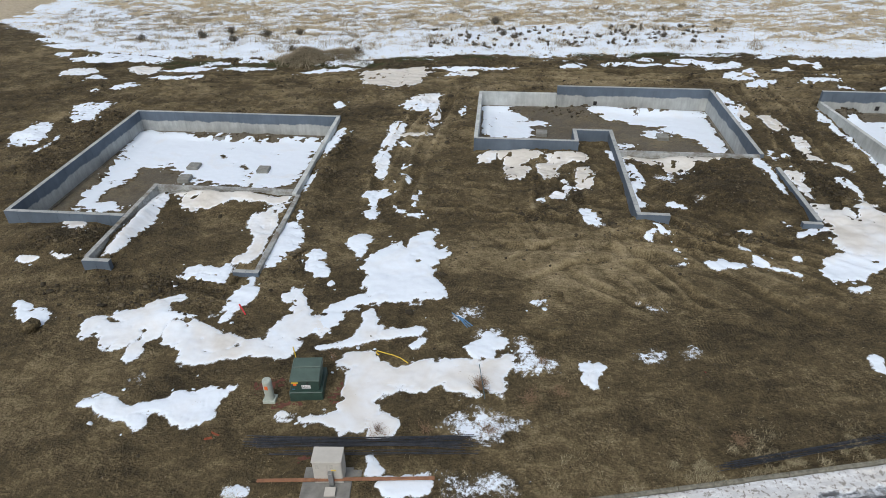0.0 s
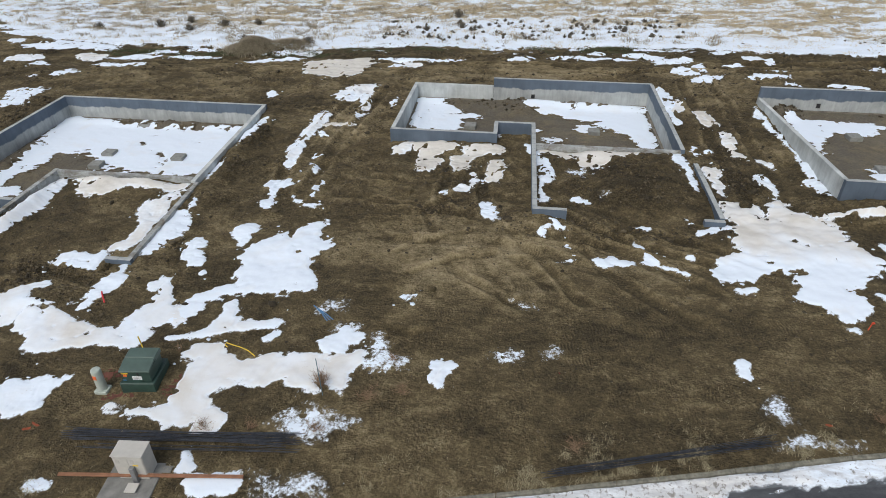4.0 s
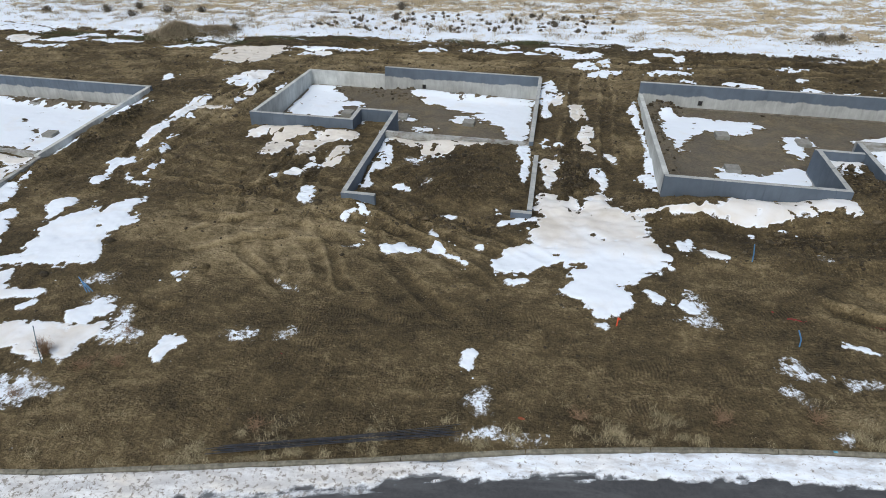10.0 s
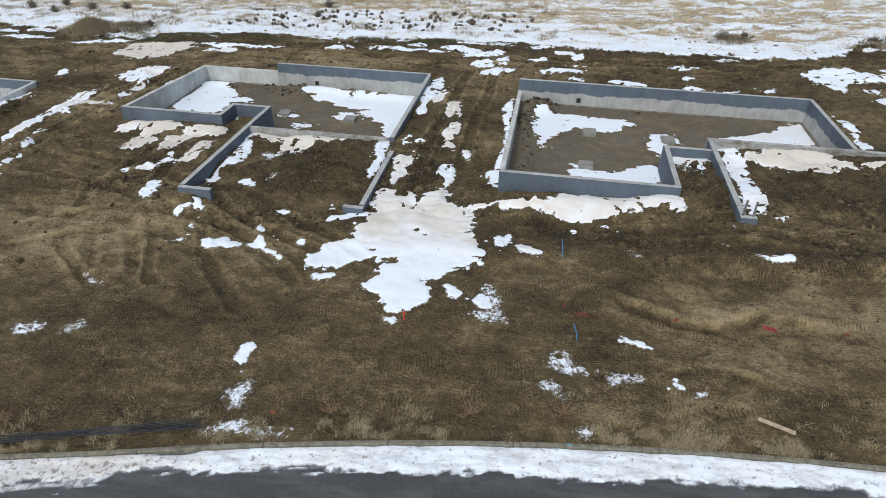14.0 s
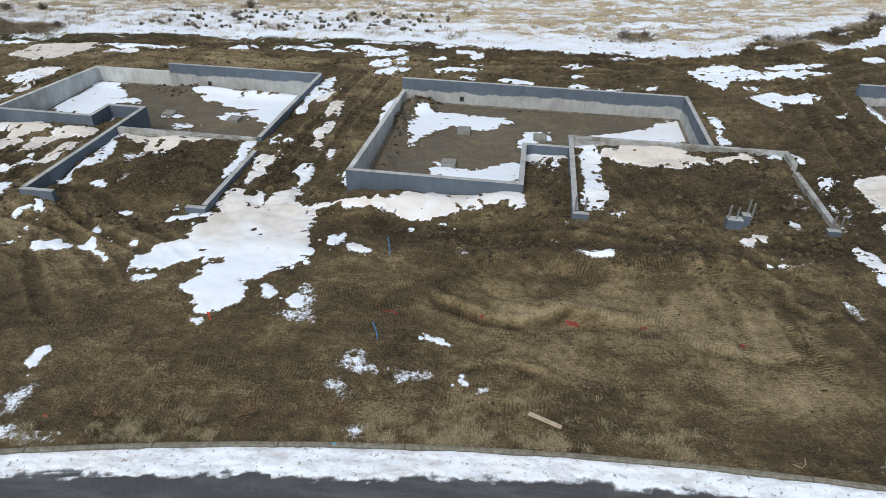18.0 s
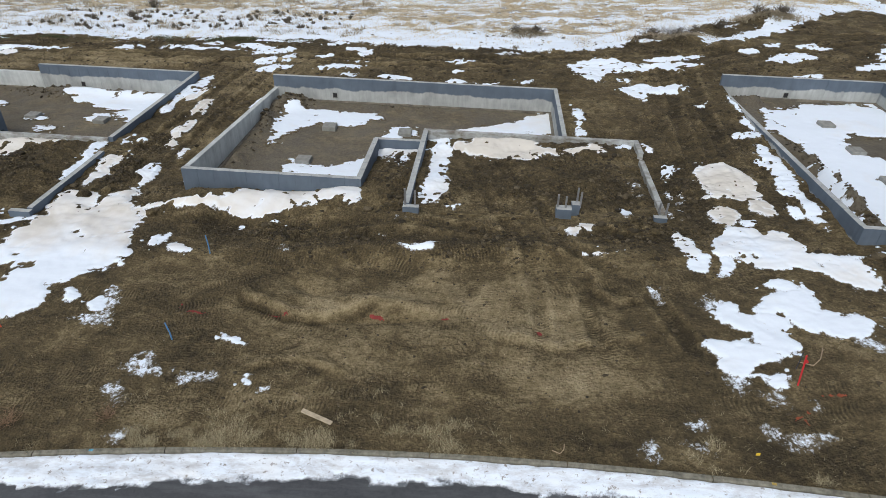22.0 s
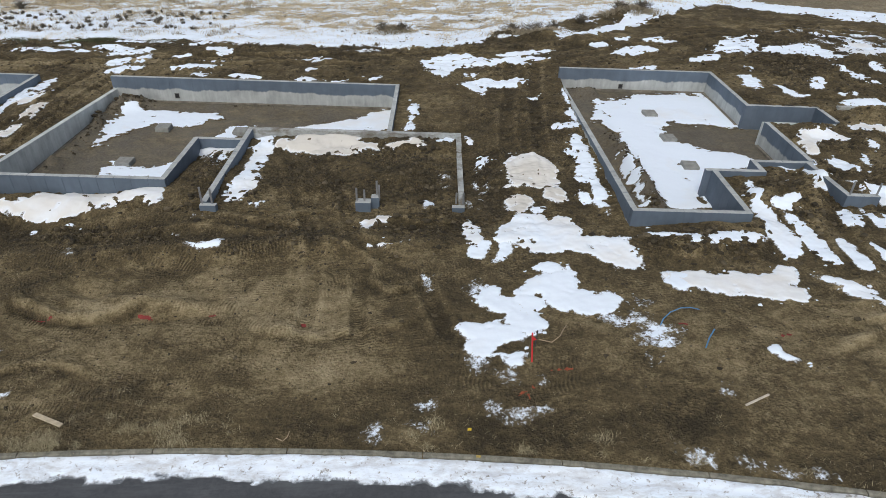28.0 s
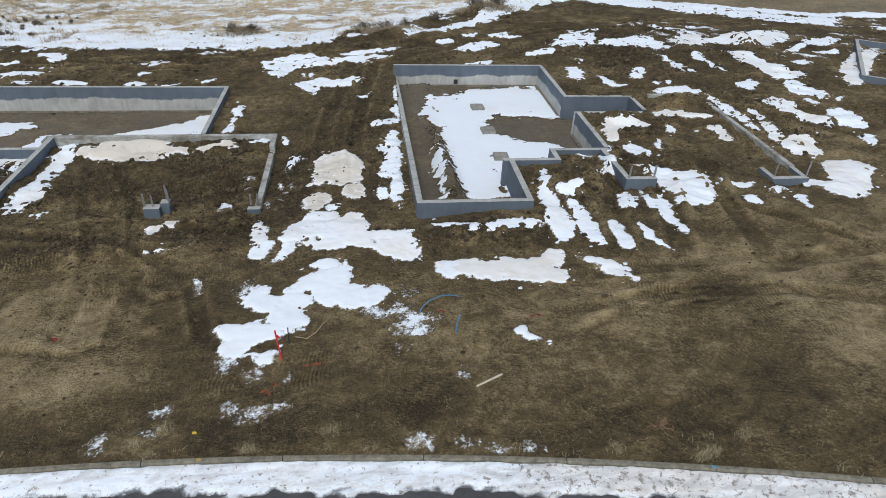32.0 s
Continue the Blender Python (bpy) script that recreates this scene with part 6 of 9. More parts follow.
drift([(25.14, 22.62, 0.15, 0.09, 175), (25.31, 22.63, 0.12, 0.09, 20)], ragged=True)
drift([(24.37, 21.92, 0.06, 0.04, 160), (24.43, 21.87, 0.06, 0.04, 157), (24.44, 21.91, 0.05, 0.04, 112)], ragged=True)
drift([(31.34, 22.80, 0.32, 0.22, 9), (30.85, 22.27, 0.41, 0.14, 81), (30.89, 22.58, 0.32, 0.23, 32)], dust=0.5)
drift([(31.87, 20.88, 0.11, 0.04, 14), (31.46, 20.83, 0.17, 0.03, 6), (31.69, 20.86, 0.17, 0.04, 11), (32.01, 20.92, 0.13, 0.03, 21)], dust=0.5)
drift([(32.94, 24.15, 0.27, 0.20, 133), (32.89, 24.01, 0.33, 0.14, 82)])
drift([(33.66, 29.34, 0.35, 0.23, 47), (33.35, 29.05, 0.35, 0.20, 12)])
drift([(33.49, 25.51, 0.29, 0.10, 106), (33.49, 26.14, 0.31, 0.09, 113), (33.50, 25.82, 0.37, 0.12, 101)], ragged=True)
drift([(31.94, 31.39, 0.44, 0.22, 86), (32.07, 33.97, 0.37, 0.21, 84), (32.07, 32.75, 0.65, 0.20, 89), (32.02, 33.29, 0.49, 0.24, 77), (31.97, 31.98, 0.55, 0.16, 72), (31.97, 30.89, 0.32, 0.25, 108)])
drift([(34.61, 29.33, 0.25, 0.15, 120), (34.53, 29.56, 0.27, 0.09, 106)], dust=0.3)
drift([(35.05, 27.33, 0.40, 0.21, 67), (35.13, 27.75, 0.25, 0.24, 36)])
drift([(34.77, 24.74, 0.52, 0.17, 81), (34.82, 24.15, 0.34, 0.13, 82), (34.81, 25.67, 0.27, 0.15, 113), (34.94, 25.41, 0.32, 0.23, 74), (35.00, 24.77, 0.54, 0.13, 79), (34.64, 24.33, 0.35, 0.18, 82)], ragged=True)
drift([(34.47, 21.54, 0.56, 0.25, 101), (34.45, 22.04, 0.58, 0.22, 109)], dust=0.4)
drift([(34.54, 20.55, 0.31, 0.27, 112), (34.73, 20.77, 0.35, 0.23, 59)])
drift([(36.35, 26.53, 1.05, 0.38, 92), (37.30, 25.35, 0.62, 0.61, 30), (37.64, 26.82, 0.67, 0.35, 104), (36.61, 25.57, 0.73, 0.34, 48), (36.90, 27.04, 0.82, 0.73, 119), (37.09, 26.32, 1.16, 0.85, 118)], dust=0.7)
drift([(36.21, 23.40, 0.43, 0.29, 48), (36.38, 24.02, 0.47, 0.35, 107), (35.98, 23.88, 0.47, 0.22, 84)], dust=0.8)
drift([(37.47, 24.50, 0.29, 0.27, 125), (37.76, 23.88, 0.32, 0.21, 40), (37.80, 24.30, 0.34, 0.21, 91), (37.43, 24.08, 0.38, 0.25, 88)], dust=0.8)
drift([(36.95, 23.25, 0.20, 0.17, 68), (36.77, 23.27, 0.18, 0.17, 63)])
drift([(36.55, 22.38, 0.76, 0.47, 174), (39.33, 19.95, 0.39, 0.32, 143), (37.89, 20.77, 0.77, 0.31, 154), (35.68, 21.40, 0.47, 0.32, 28), (39.14, 20.67, 0.60, 0.36, 116), (37.73, 21.75, 0.53, 0.33, 72), (36.80, 20.82, 0.51, 0.36, 175), (38.62, 20.39, 0.73, 0.32, 118), (35.86, 22.19, 0.60, 0.32, 56), (37.44, 22.19, 0.52, 0.47, 35), (38.44, 21.04, 1.05, 0.23, 3), (37.08, 21.70, 1.06, 0.87, 129), (36.21, 21.48, 0.60, 0.32, 97)], dust=0.3)
drift([(35.44, 20.77, 0.35, 0.16, 75), (35.39, 20.40, 0.40, 0.18, 59)])
drift([(39.79, 34.88, 0.66, 0.17, 87), (39.88, 35.75, 0.50, 0.17, 84), (39.71, 34.04, 0.65, 0.15, 84)])
drift([(39.58, 32.41, 0.45, 0.24, 88), (39.62, 32.76, 0.35, 0.12, 82), (39.63, 31.99, 0.44, 0.12, 95)])
drift([(38.63, 30.42, 0.26, 0.25, 5), (39.53, 30.80, 0.34, 0.18, 105), (39.18, 30.46, 0.43, 0.23, 15), (39.05, 30.75, 0.55, 0.15, 23)])
drift([(39.17, 26.96, 0.42, 0.37, 50), (39.19, 23.31, 0.46, 0.15, 99), (39.36, 29.41, 0.39, 0.25, 81), (39.22, 24.87, 0.60, 0.20, 93), (39.09, 28.33, 0.67, 0.20, 85), (38.89, 26.10, 0.73, 0.20, 72), (39.19, 23.96, 0.61, 0.25, 91), (39.29, 27.97, 0.99, 0.28, 86), (39.31, 28.87, 0.69, 0.30, 90), (39.25, 26.33, 0.95, 0.26, 84), (39.16, 25.52, 0.55, 0.26, 97), (38.84, 27.72, 0.60, 0.21, 95), (38.79, 25.27, 0.32, 0.27, 143)])
drift([(38.64, 23.87, 0.26, 0.14, 81), (38.58, 24.07, 0.22, 0.08, 100), (38.76, 23.85, 0.20, 0.11, 95)])
drift([(35.76, 17.20, 0.56, 0.52, 135), (38.23, 17.99, 0.50, 0.33, 48), (36.89, 19.67, 0.49, 0.28, 5), (34.91, 18.49, 0.33, 0.30, 82), (34.58, 16.32, 0.50, 0.34, 34), (36.84, 18.26, 0.68, 0.49, 130), (37.08, 19.00, 0.62, 0.47, 70), (35.02, 18.03, 0.68, 0.39, 156), (37.55, 18.02, 0.55, 0.54, 18), (36.29, 18.81, 0.94, 0.32, 47), (34.38, 16.85, 0.49, 0.28, 152), (35.95, 17.96, 0.48, 0.48, 59), (35.15, 16.78, 0.62, 0.39, 168)])
drift([(35.07, 15.93, 0.31, 0.07, 174), (35.35, 15.67, 0.18, 0.16, 37), (35.32, 15.88, 0.23, 0.14, 21)])
drift([(34.38, 15.81, 0.26, 0.17, 169), (34.33, 15.61, 0.29, 0.19, 93)], ragged=True)
drift([(35.24, 15.10, 0.20, 0.13, 155), (34.99, 15.27, 0.19, 0.10, 150), (35.17, 15.29, 0.19, 0.15, 11)], ragged=True)
drift([(35.85, 15.07, 0.08, 0.07, 173), (35.94, 15.11, 0.06, 0.04, 36), (35.88, 15.02, 0.07, 0.06, 62)], ragged=True)
drift([(35.58, 14.10, 0.34, 0.19, 7), (35.20, 13.94, 0.30, 0.21, 1)], ragged=True)
drift([(34.69, 14.17, 0.13, 0.06, 45), (34.55, 14.23, 0.08, 0.05, 157), (34.64, 14.19, 0.10, 0.07, 7)], ragged=True)
drift([(33.02, 14.26, 0.25, 0.12, 176), (33.12, 14.35, 0.18, 0.09, 28)], ragged=True)
drift([(31.85, 13.50, 0.15, 0.15, 58), (31.90, 13.61, 0.14, 0.08, 29)], ragged=True)
drift([(32.85, 13.76, 0.07, 0.04, 155), (33.08, 13.72, 0.08, 0.05, 157), (32.97, 13.69, 0.13, 0.07, 141)], ragged=True)
drift([(33.04, 19.04, 0.28, 0.14, 91), (33.05, 19.34, 0.17, 0.16, 132)], ragged=True)
drift([(34.36, 18.89, 0.29, 0.13, 34), (34.33, 18.65, 0.25, 0.17, 35)], ragged=True)
drift([(40.51, 18.93, 0.48, 0.37, 98), (40.73, 19.06, 0.47, 0.29, 10)])
drift([(41.51, 20.68, 0.29, 0.26, 38), (40.53, 21.10, 0.47, 0.12, 153), (41.21, 20.84, 0.48, 0.18, 162)])
drift([(42.26, 20.62, 0.47, 0.26, 12), (43.47, 20.90, 0.38, 0.25, 11), (42.80, 20.86, 0.56, 0.30, 23)])
drift([(41.71, 18.80, 0.55, 0.53, 1), (43.62, 18.28, 0.49, 0.39, 105), (40.54, 18.97, 0.48, 0.31, 147), (43.82, 19.14, 0.43, 0.33, 48), (42.68, 18.31, 0.72, 0.29, 157), (42.54, 18.84, 0.78, 0.36, 170), (41.21, 18.90, 0.82, 0.48, 165), (43.31, 18.61, 0.60, 0.49, 69)], dust=0.4)
drift([(45.34, 18.48, 0.63, 0.17, 143), (45.49, 18.06, 0.61, 0.20, 140)], dust=0.3)
drift([(39.06, 17.90, 0.18, 0.17, 40), (39.16, 17.80, 0.18, 0.13, 34), (38.97, 18.07, 0.18, 0.10, 123)], ragged=True)
drift([(39.26, 16.16, 0.63, 0.23, 45), (38.67, 17.14, 0.64, 0.17, 168), (39.27, 16.65, 0.47, 0.45, 9), (38.88, 16.60, 0.76, 0.21, 96)], ragged=True)
drift([(42.11, 15.76, 0.20, 0.09, 145), (42.10, 15.93, 0.17, 0.16, 164), (42.31, 15.60, 0.20, 0.09, 163)])
drift([(40.74, 18.95, 0.14, 0.09, 139), (40.75, 18.84, 0.11, 0.10, 25)], ragged=True)
drift([(39.01, 12.66, 0.20, 0.20, 134), (39.25, 12.62, 0.20, 0.17, 77), (38.87, 12.72, 0.25, 0.11, 142)], ragged=True)
drift([(40.03, 12.46, 0.16, 0.10, 114), (40.19, 12.39, 0.13, 0.10, 133)], ragged=True)
drift([(41.36, 12.22, 0.19, 0.08, 179), (41.06, 12.22, 0.22, 0.08, 172)], ragged=True)
drift([(40.30, 14.50, 0.12, 0.11, 118), (40.37, 14.57, 0.12, 0.05, 42)], ragged=True)
drift([(44.65, 20.73, 0.81, 0.33, 69), (44.62, 23.46, 1.12, 0.17, 74), (44.55, 22.24, 1.15, 0.29, 90), (44.55, 21.39, 1.00, 0.38, 84)])
drift([(45.34, 22.75, 0.52, 0.22, 152), (45.59, 22.91, 0.38, 0.25, 20)])
drift([(45.40, 20.69, 0.55, 0.31, 93), (45.40, 21.91, 0.49, 0.27, 114), (45.40, 21.30, 0.61, 0.30, 95), (45.42, 20.02, 0.52, 0.24, 98)])
drift([(47.44, 22.36, 0.42, 0.32, 95), (47.25, 21.86, 0.55, 0.29, 80)])
drift([(46.36, 19.64, 0.54, 0.22, 87), (46.33, 20.33, 0.58, 0.22, 86)])
drift([(47.18, 20.23, 0.31, 0.13, 96), (47.31, 19.44, 0.33, 0.09, 121), (47.21, 19.88, 0.35, 0.13, 91)])
drift([(48.31, 21.18, 0.39, 0.27, 62), (48.43, 20.12, 0.43, 0.16, 93), (48.11, 22.14, 0.54, 0.12, 87), (48.53, 21.81, 0.48, 0.20, 89), (48.33, 20.69, 0.50, 0.22, 89), (48.14, 21.75, 0.58, 0.21, 85)])
drift([(49.68, 21.80, 0.63, 0.49, 174), (49.61, 23.99, 0.90, 0.29, 147), (50.44, 23.63, 0.63, 0.40, 12), (49.72, 22.84, 0.98, 0.64, 70), (50.30, 22.58, 1.02, 0.46, 65), (49.18, 23.64, 0.83, 0.38, 101)], dust=0.2)
drift([(47.69, 25.39, 0.46, 0.26, 81), (48.00, 26.34, 0.41, 0.11, 72), (47.69, 24.22, 0.32, 0.17, 108), (47.80, 25.88, 0.69, 0.23, 71), (47.62, 24.69, 0.44, 0.18, 81), (47.50, 25.02, 0.41, 0.15, 85)])
drift([(47.21, 24.57, 0.24, 0.08, 174), (47.68, 24.27, 0.17, 0.15, 97), (46.68, 24.47, 0.47, 0.04, 17), (47.53, 24.39, 0.32, 0.15, 153)], dust=0.4)
drift([(47.03, 26.17, 0.50, 0.26, 12), (46.84, 26.52, 0.39, 0.37, 96)])
drift([(49.34, 25.92, 0.41, 0.35, 71), (49.43, 25.64, 0.41, 0.22, 56), (48.94, 26.32, 0.40, 0.26, 76), (49.27, 26.45, 0.35, 0.33, 131)])
drift([(49.62, 28.86, 0.77, 0.30, 2), (48.72, 27.57, 0.53, 0.25, 62), (50.38, 28.81, 0.49, 0.32, 161), (48.80, 28.14, 0.51, 0.34, 47), (49.37, 28.57, 0.68, 0.23, 17), (48.98, 28.72, 0.49, 0.30, 69)], dust=0.5)
drift([(52.84, 29.90, 0.43, 0.27, 146), (53.74, 29.50, 0.29, 0.17, 165), (51.73, 29.97, 0.38, 0.16, 77), (52.20, 30.08, 0.44, 0.23, 173), (53.34, 29.69, 0.52, 0.22, 152), (52.19, 29.79, 0.51, 0.18, 176)], dust=0.5)
drift([(53.76, 28.03, 0.32, 0.27, 70), (53.69, 26.97, 0.28, 0.20, 94), (53.66, 28.33, 0.34, 0.22, 20), (53.74, 27.46, 0.62, 0.21, 82)], dust=0.7)
drift([(51.54, 28.07, 0.25, 0.19, 50), (51.60, 28.37, 0.23, 0.19, 107)])
drift([(50.31, 26.43, 0.27, 0.09, 85), (50.55, 26.99, 0.25, 0.07, 66), (50.45, 26.71, 0.28, 0.13, 64)])
drift([(55.53, 29.16, 0.36, 0.35, 116), (55.28, 31.75, 0.42, 0.16, 110), (55.52, 28.11, 0.52, 0.21, 98), (55.48, 30.75, 0.54, 0.25, 96), (55.57, 28.62, 0.57, 0.34, 94), (55.22, 30.18, 0.94, 0.19, 99), (55.33, 31.31, 0.45, 0.30, 99), (55.58, 29.94, 0.67, 0.23, 99)], dust=0.2)
drift([(56.41, 23.06, 1.25, 0.65, 75), (56.46, 29.22, 0.82, 0.22, 82), (56.12, 26.04, 0.70, 0.40, 87), (57.64, 24.06, 0.53, 0.45, 142), (54.94, 22.74, 0.63, 0.27, 129), (56.22, 28.16, 1.11, 0.37, 78), (56.83, 24.07, 0.61, 0.61, 6), (55.62, 22.11, 0.69, 0.60, 15), (56.74, 26.56, 0.62, 0.46, 165), (57.19, 23.30, 0.69, 0.47, 58), (56.76, 25.66, 0.67, 0.41, 73), (56.53, 22.33, 0.97, 0.36, 40), (56.00, 27.08, 0.74, 0.37, 73)], dust=0.4)
drift([(52.95, 22.16, 0.21, 0.16, 174), (53.40, 22.55, 0.38, 0.07, 40), (53.16, 22.33, 0.22, 0.14, 39)])
drift([(53.62, 21.46, 0.26, 0.16, 66), (53.53, 21.14, 0.28, 0.11, 97), (53.72, 21.73, 0.25, 0.14, 14)])
drift([(51.64, 22.82, 0.23, 0.16, 12), (52.20, 22.68, 0.23, 0.10, 25), (51.50, 23.06, 0.24, 0.07, 103), (51.87, 22.75, 0.31, 0.16, 1)])
drift([(51.82, 21.51, 0.32, 0.21, 173), (51.79, 21.76, 0.28, 0.19, 172)])
drift([(58.16, 29.85, 0.62, 0.31, 113), (59.33, 28.56, 0.53, 0.32, 90), (58.58, 31.36, 0.44, 0.36, 115), (57.80, 30.68, 0.62, 0.31, 119), (58.88, 29.39, 0.96, 0.33, 123), (58.72, 30.48, 0.80, 0.22, 68), (58.70, 28.81, 0.84, 0.29, 125), (58.25, 30.84, 0.69, 0.46, 108)], dust=0.3)
drift([(60.83, 29.81, 0.63, 0.47, 34), (60.50, 28.50, 0.71, 0.56, 160), (60.51, 29.13, 1.10, 0.47, 67), (61.17, 29.07, 0.88, 0.28, 72)])
drift([(60.22, 26.86, 0.47, 0.21, 27), (60.10, 26.38, 0.46, 0.15, 61), (59.84, 26.57, 0.46, 0.17, 82)])
drift([(61.01, 33.32, 0.64, 0.45, 64), (61.17, 31.96, 0.47, 0.30, 56), (60.32, 32.63, 0.38, 0.36, 100), (61.52, 32.43, 0.44, 0.43, 35), (60.91, 32.44, 0.59, 0.41, 55), (60.94, 34.01, 0.38, 0.36, 15), (60.52, 33.34, 0.93, 0.26, 65), (61.31, 33.04, 0.57, 0.39, 112)])
drift([(60.18, 30.84, 0.20, 0.14, 74), (60.15, 31.23, 0.22, 0.08, 118), (60.25, 31.01, 0.27, 0.16, 131)])
drift([(61.91, 31.41, 0.27, 0.11, 27), (62.20, 31.61, 0.25, 0.05, 33), (61.83, 31.28, 0.20, 0.09, 48)])
drift([(58.04, 27.35, 0.18, 0.05, 134), (58.25, 27.52, 0.11, 0.06, 25), (58.14, 27.40, 0.15, 0.10, 57), (58.10, 27.46, 0.14, 0.06, 179)])
drift([(54.74, 32.94, 0.53, 0.45, 113), (53.29, 32.84, 0.53, 0.41, 163), (54.10, 32.73, 0.81, 0.56, 153)])
drift([(49.51, 36.51, 0.41, 0.33, 84), (49.34, 35.07, 0.41, 0.26, 120), (49.67, 35.74, 0.75, 0.26, 86), (49.32, 35.80, 0.85, 0.22, 86)])
drift([(50.48, 38.22, 0.24, 0.21, 42), (50.71, 38.46, 0.17, 0.16, 69), (50.37, 37.90, 0.26, 0.12, 70), (50.44, 38.48, 0.20, 0.19, 129)])
drift([(50.80, 35.04, 0.41, 0.19, 113), (51.17, 33.69, 0.20, 0.17, 40), (50.72, 34.30, 0.42, 0.15, 96), (51.48, 33.82, 0.28, 0.10, 22), (50.82, 34.66, 0.42, 0.18, 121), (50.93, 34.06, 0.36, 0.17, 91)])
drift([(52.70, 35.26, 0.36, 0.28, 96), (53.30, 36.26, 0.47, 0.19, 56), (53.03, 35.76, 0.65, 0.35, 65)])
drift([(53.75, 34.09, 0.34, 0.20, 26), (54.06, 34.20, 0.28, 0.19, 59), (53.39, 33.94, 0.23, 0.19, 22)])
drift([(55.73, 37.35, 0.52, 0.26, 84), (55.55, 38.76, 0.69, 0.09, 94), (55.65, 36.04, 0.38, 0.16, 73), (56.31, 36.21, 0.32, 0.20, 118), (55.63, 37.94, 0.39, 0.17, 92), (55.72, 36.75, 0.59, 0.26, 95), (55.95, 36.94, 0.47, 0.21, 99), (55.91, 36.32, 0.56, 0.44, 71)])
drift([(58.16, 38.86, 0.64, 0.39, 77), (58.05, 36.40, 0.51, 0.15, 115), (57.95, 37.64, 0.68, 0.30, 87), (58.06, 38.28, 0.42, 0.36, 92), (58.26, 39.38, 0.45, 0.42, 42), (57.84, 36.89, 0.50, 0.24, 93)])
drift([(61.70, 36.44, 1.67, 0.61, 100), (61.14, 39.41, 0.76, 0.50, 170), (61.21, 35.05, 1.03, 0.52, 164), (60.70, 37.26, 1.21, 0.85, 89), (61.51, 38.20, 1.29, 0.46, 89), (62.29, 35.58, 0.76, 0.49, 33), (60.60, 35.98, 1.13, 0.75, 95), (60.77, 38.57, 0.97, 0.57, 81)], dust=0.3)
drift([(57.97, 33.76, 0.63, 0.29, 63), (58.00, 33.18, 0.57, 0.29, 75), (58.51, 34.07, 0.51, 0.31, 33), (58.47, 33.59, 0.69, 0.32, 53)])
drift([(59.14, 42.78, 1.45, 1.14, 38), (66.94, 45.25, 1.23, 0.73, 86), (63.98, 42.31, 1.80, 0.78, 41), (64.02, 44.19, 1.28, 1.15, 3), (65.42, 43.64, 1.56, 1.03, 38), (61.55, 42.23, 1.74, 0.91, 144), (58.55, 41.76, 1.40, 0.61, 56), (59.89, 43.82, 1.12, 0.78, 72), (62.68, 43.34, 1.78, 0.89, 48), (65.18, 45.46, 1.49, 0.83, 13)], dust=0.3)
drift([(64.93, 40.39, 0.70, 0.14, 25), (66.94, 42.28, 0.51, 0.14, 44), (65.99, 41.26, 0.60, 0.22, 32), (66.73, 41.69, 0.65, 0.12, 44), (65.47, 40.84, 0.71, 0.23, 36), (66.58, 41.87, 0.85, 0.16, 37)])
drift([(69.89, 43.67, 0.82, 0.54, 66), (67.88, 42.41, 0.79, 0.44, 35), (68.12, 43.05, 0.75, 0.45, 57), (68.92, 42.59, 0.98, 0.42, 31), (70.45, 44.02, 0.65, 0.46, 76), (69.03, 43.49, 0.97, 0.50, 28)])
drift([(51.54, 41.89, 0.80, 0.43, 108), (53.09, 44.21, 0.86, 0.26, 61), (52.04, 43.61, 0.92, 0.32, 45), (52.34, 42.44, 1.45, 0.27, 56), (52.70, 43.59, 1.09, 0.52, 69), (51.58, 42.87, 1.11, 0.60, 60)])
drift([(56.76, 42.90, 1.60, 0.67, 91), (54.34, 42.20, 1.10, 0.71, 28), (54.64, 43.11, 1.64, 0.41, 26), (56.57, 41.78, 1.20, 0.68, 107), (55.79, 42.42, 1.39, 0.93, 127), (56.23, 43.80, 1.00, 0.40, 30)])
drift([(65.94, 35.78, 1.16, 0.62, 74), (71.64, 41.50, 1.11, 0.29, 43), (68.44, 38.47, 1.74, 0.59, 56), (70.41, 40.41, 1.02, 0.51, 48), (67.14, 36.61, 2.43, 0.42, 50), (65.21, 34.69, 1.08, 0.53, 42), (69.33, 39.40, 1.10, 0.61, 58), (67.04, 37.57, 2.18, 0.37, 47)], dust=0.4)
drift([(-33.54, 48.14, 1.52, 1.02, 178), (-36.90, 47.91, 1.18, 0.84, 43), (-30.28, 47.25, 1.26, 0.49, 168), (-35.23, 48.75, 1.75, 0.70, 4), (-35.12, 47.46, 1.38, 0.86, 167), (-31.66, 47.28, 1.98, 0.60, 164), (-31.45, 48.05, 1.90, 0.56, 163), (-33.70, 46.99, 1.25, 0.70, 26)])
drift([(-34.96, 43.96, 1.09, 0.76, 96), (-34.28, 44.40, 0.73, 0.44, 166), (-35.05, 44.67, 0.56, 0.39, 145), (-34.83, 43.12, 0.68, 0.39, 38), (-34.17, 43.55, 0.79, 0.36, 36), (-35.47, 43.42, 0.63, 0.45, 78)], dust=0.3)
drift([(-30.24, 45.10, 1.02, 0.73, 14), (-29.22, 44.38, 0.66, 0.46, 179), (-31.05, 45.05, 0.80, 0.52, 143), (-30.19, 44.31, 0.84, 0.47, 162), (-30.79, 45.67, 0.64, 0.44, 173), (-29.45, 45.07, 0.64, 0.62, 152)], dust=0.6)
drift([(-26.26, 42.43, 0.69, 0.47, 176), (-24.75, 42.58, 0.45, 0.29, 17), (-28.10, 42.62, 0.54, 0.20, 150), (-25.66, 42.47, 1.08, 0.46, 176), (-27.09, 42.26, 0.82, 0.37, 179), (-27.15, 42.71, 1.10, 0.27, 179)])
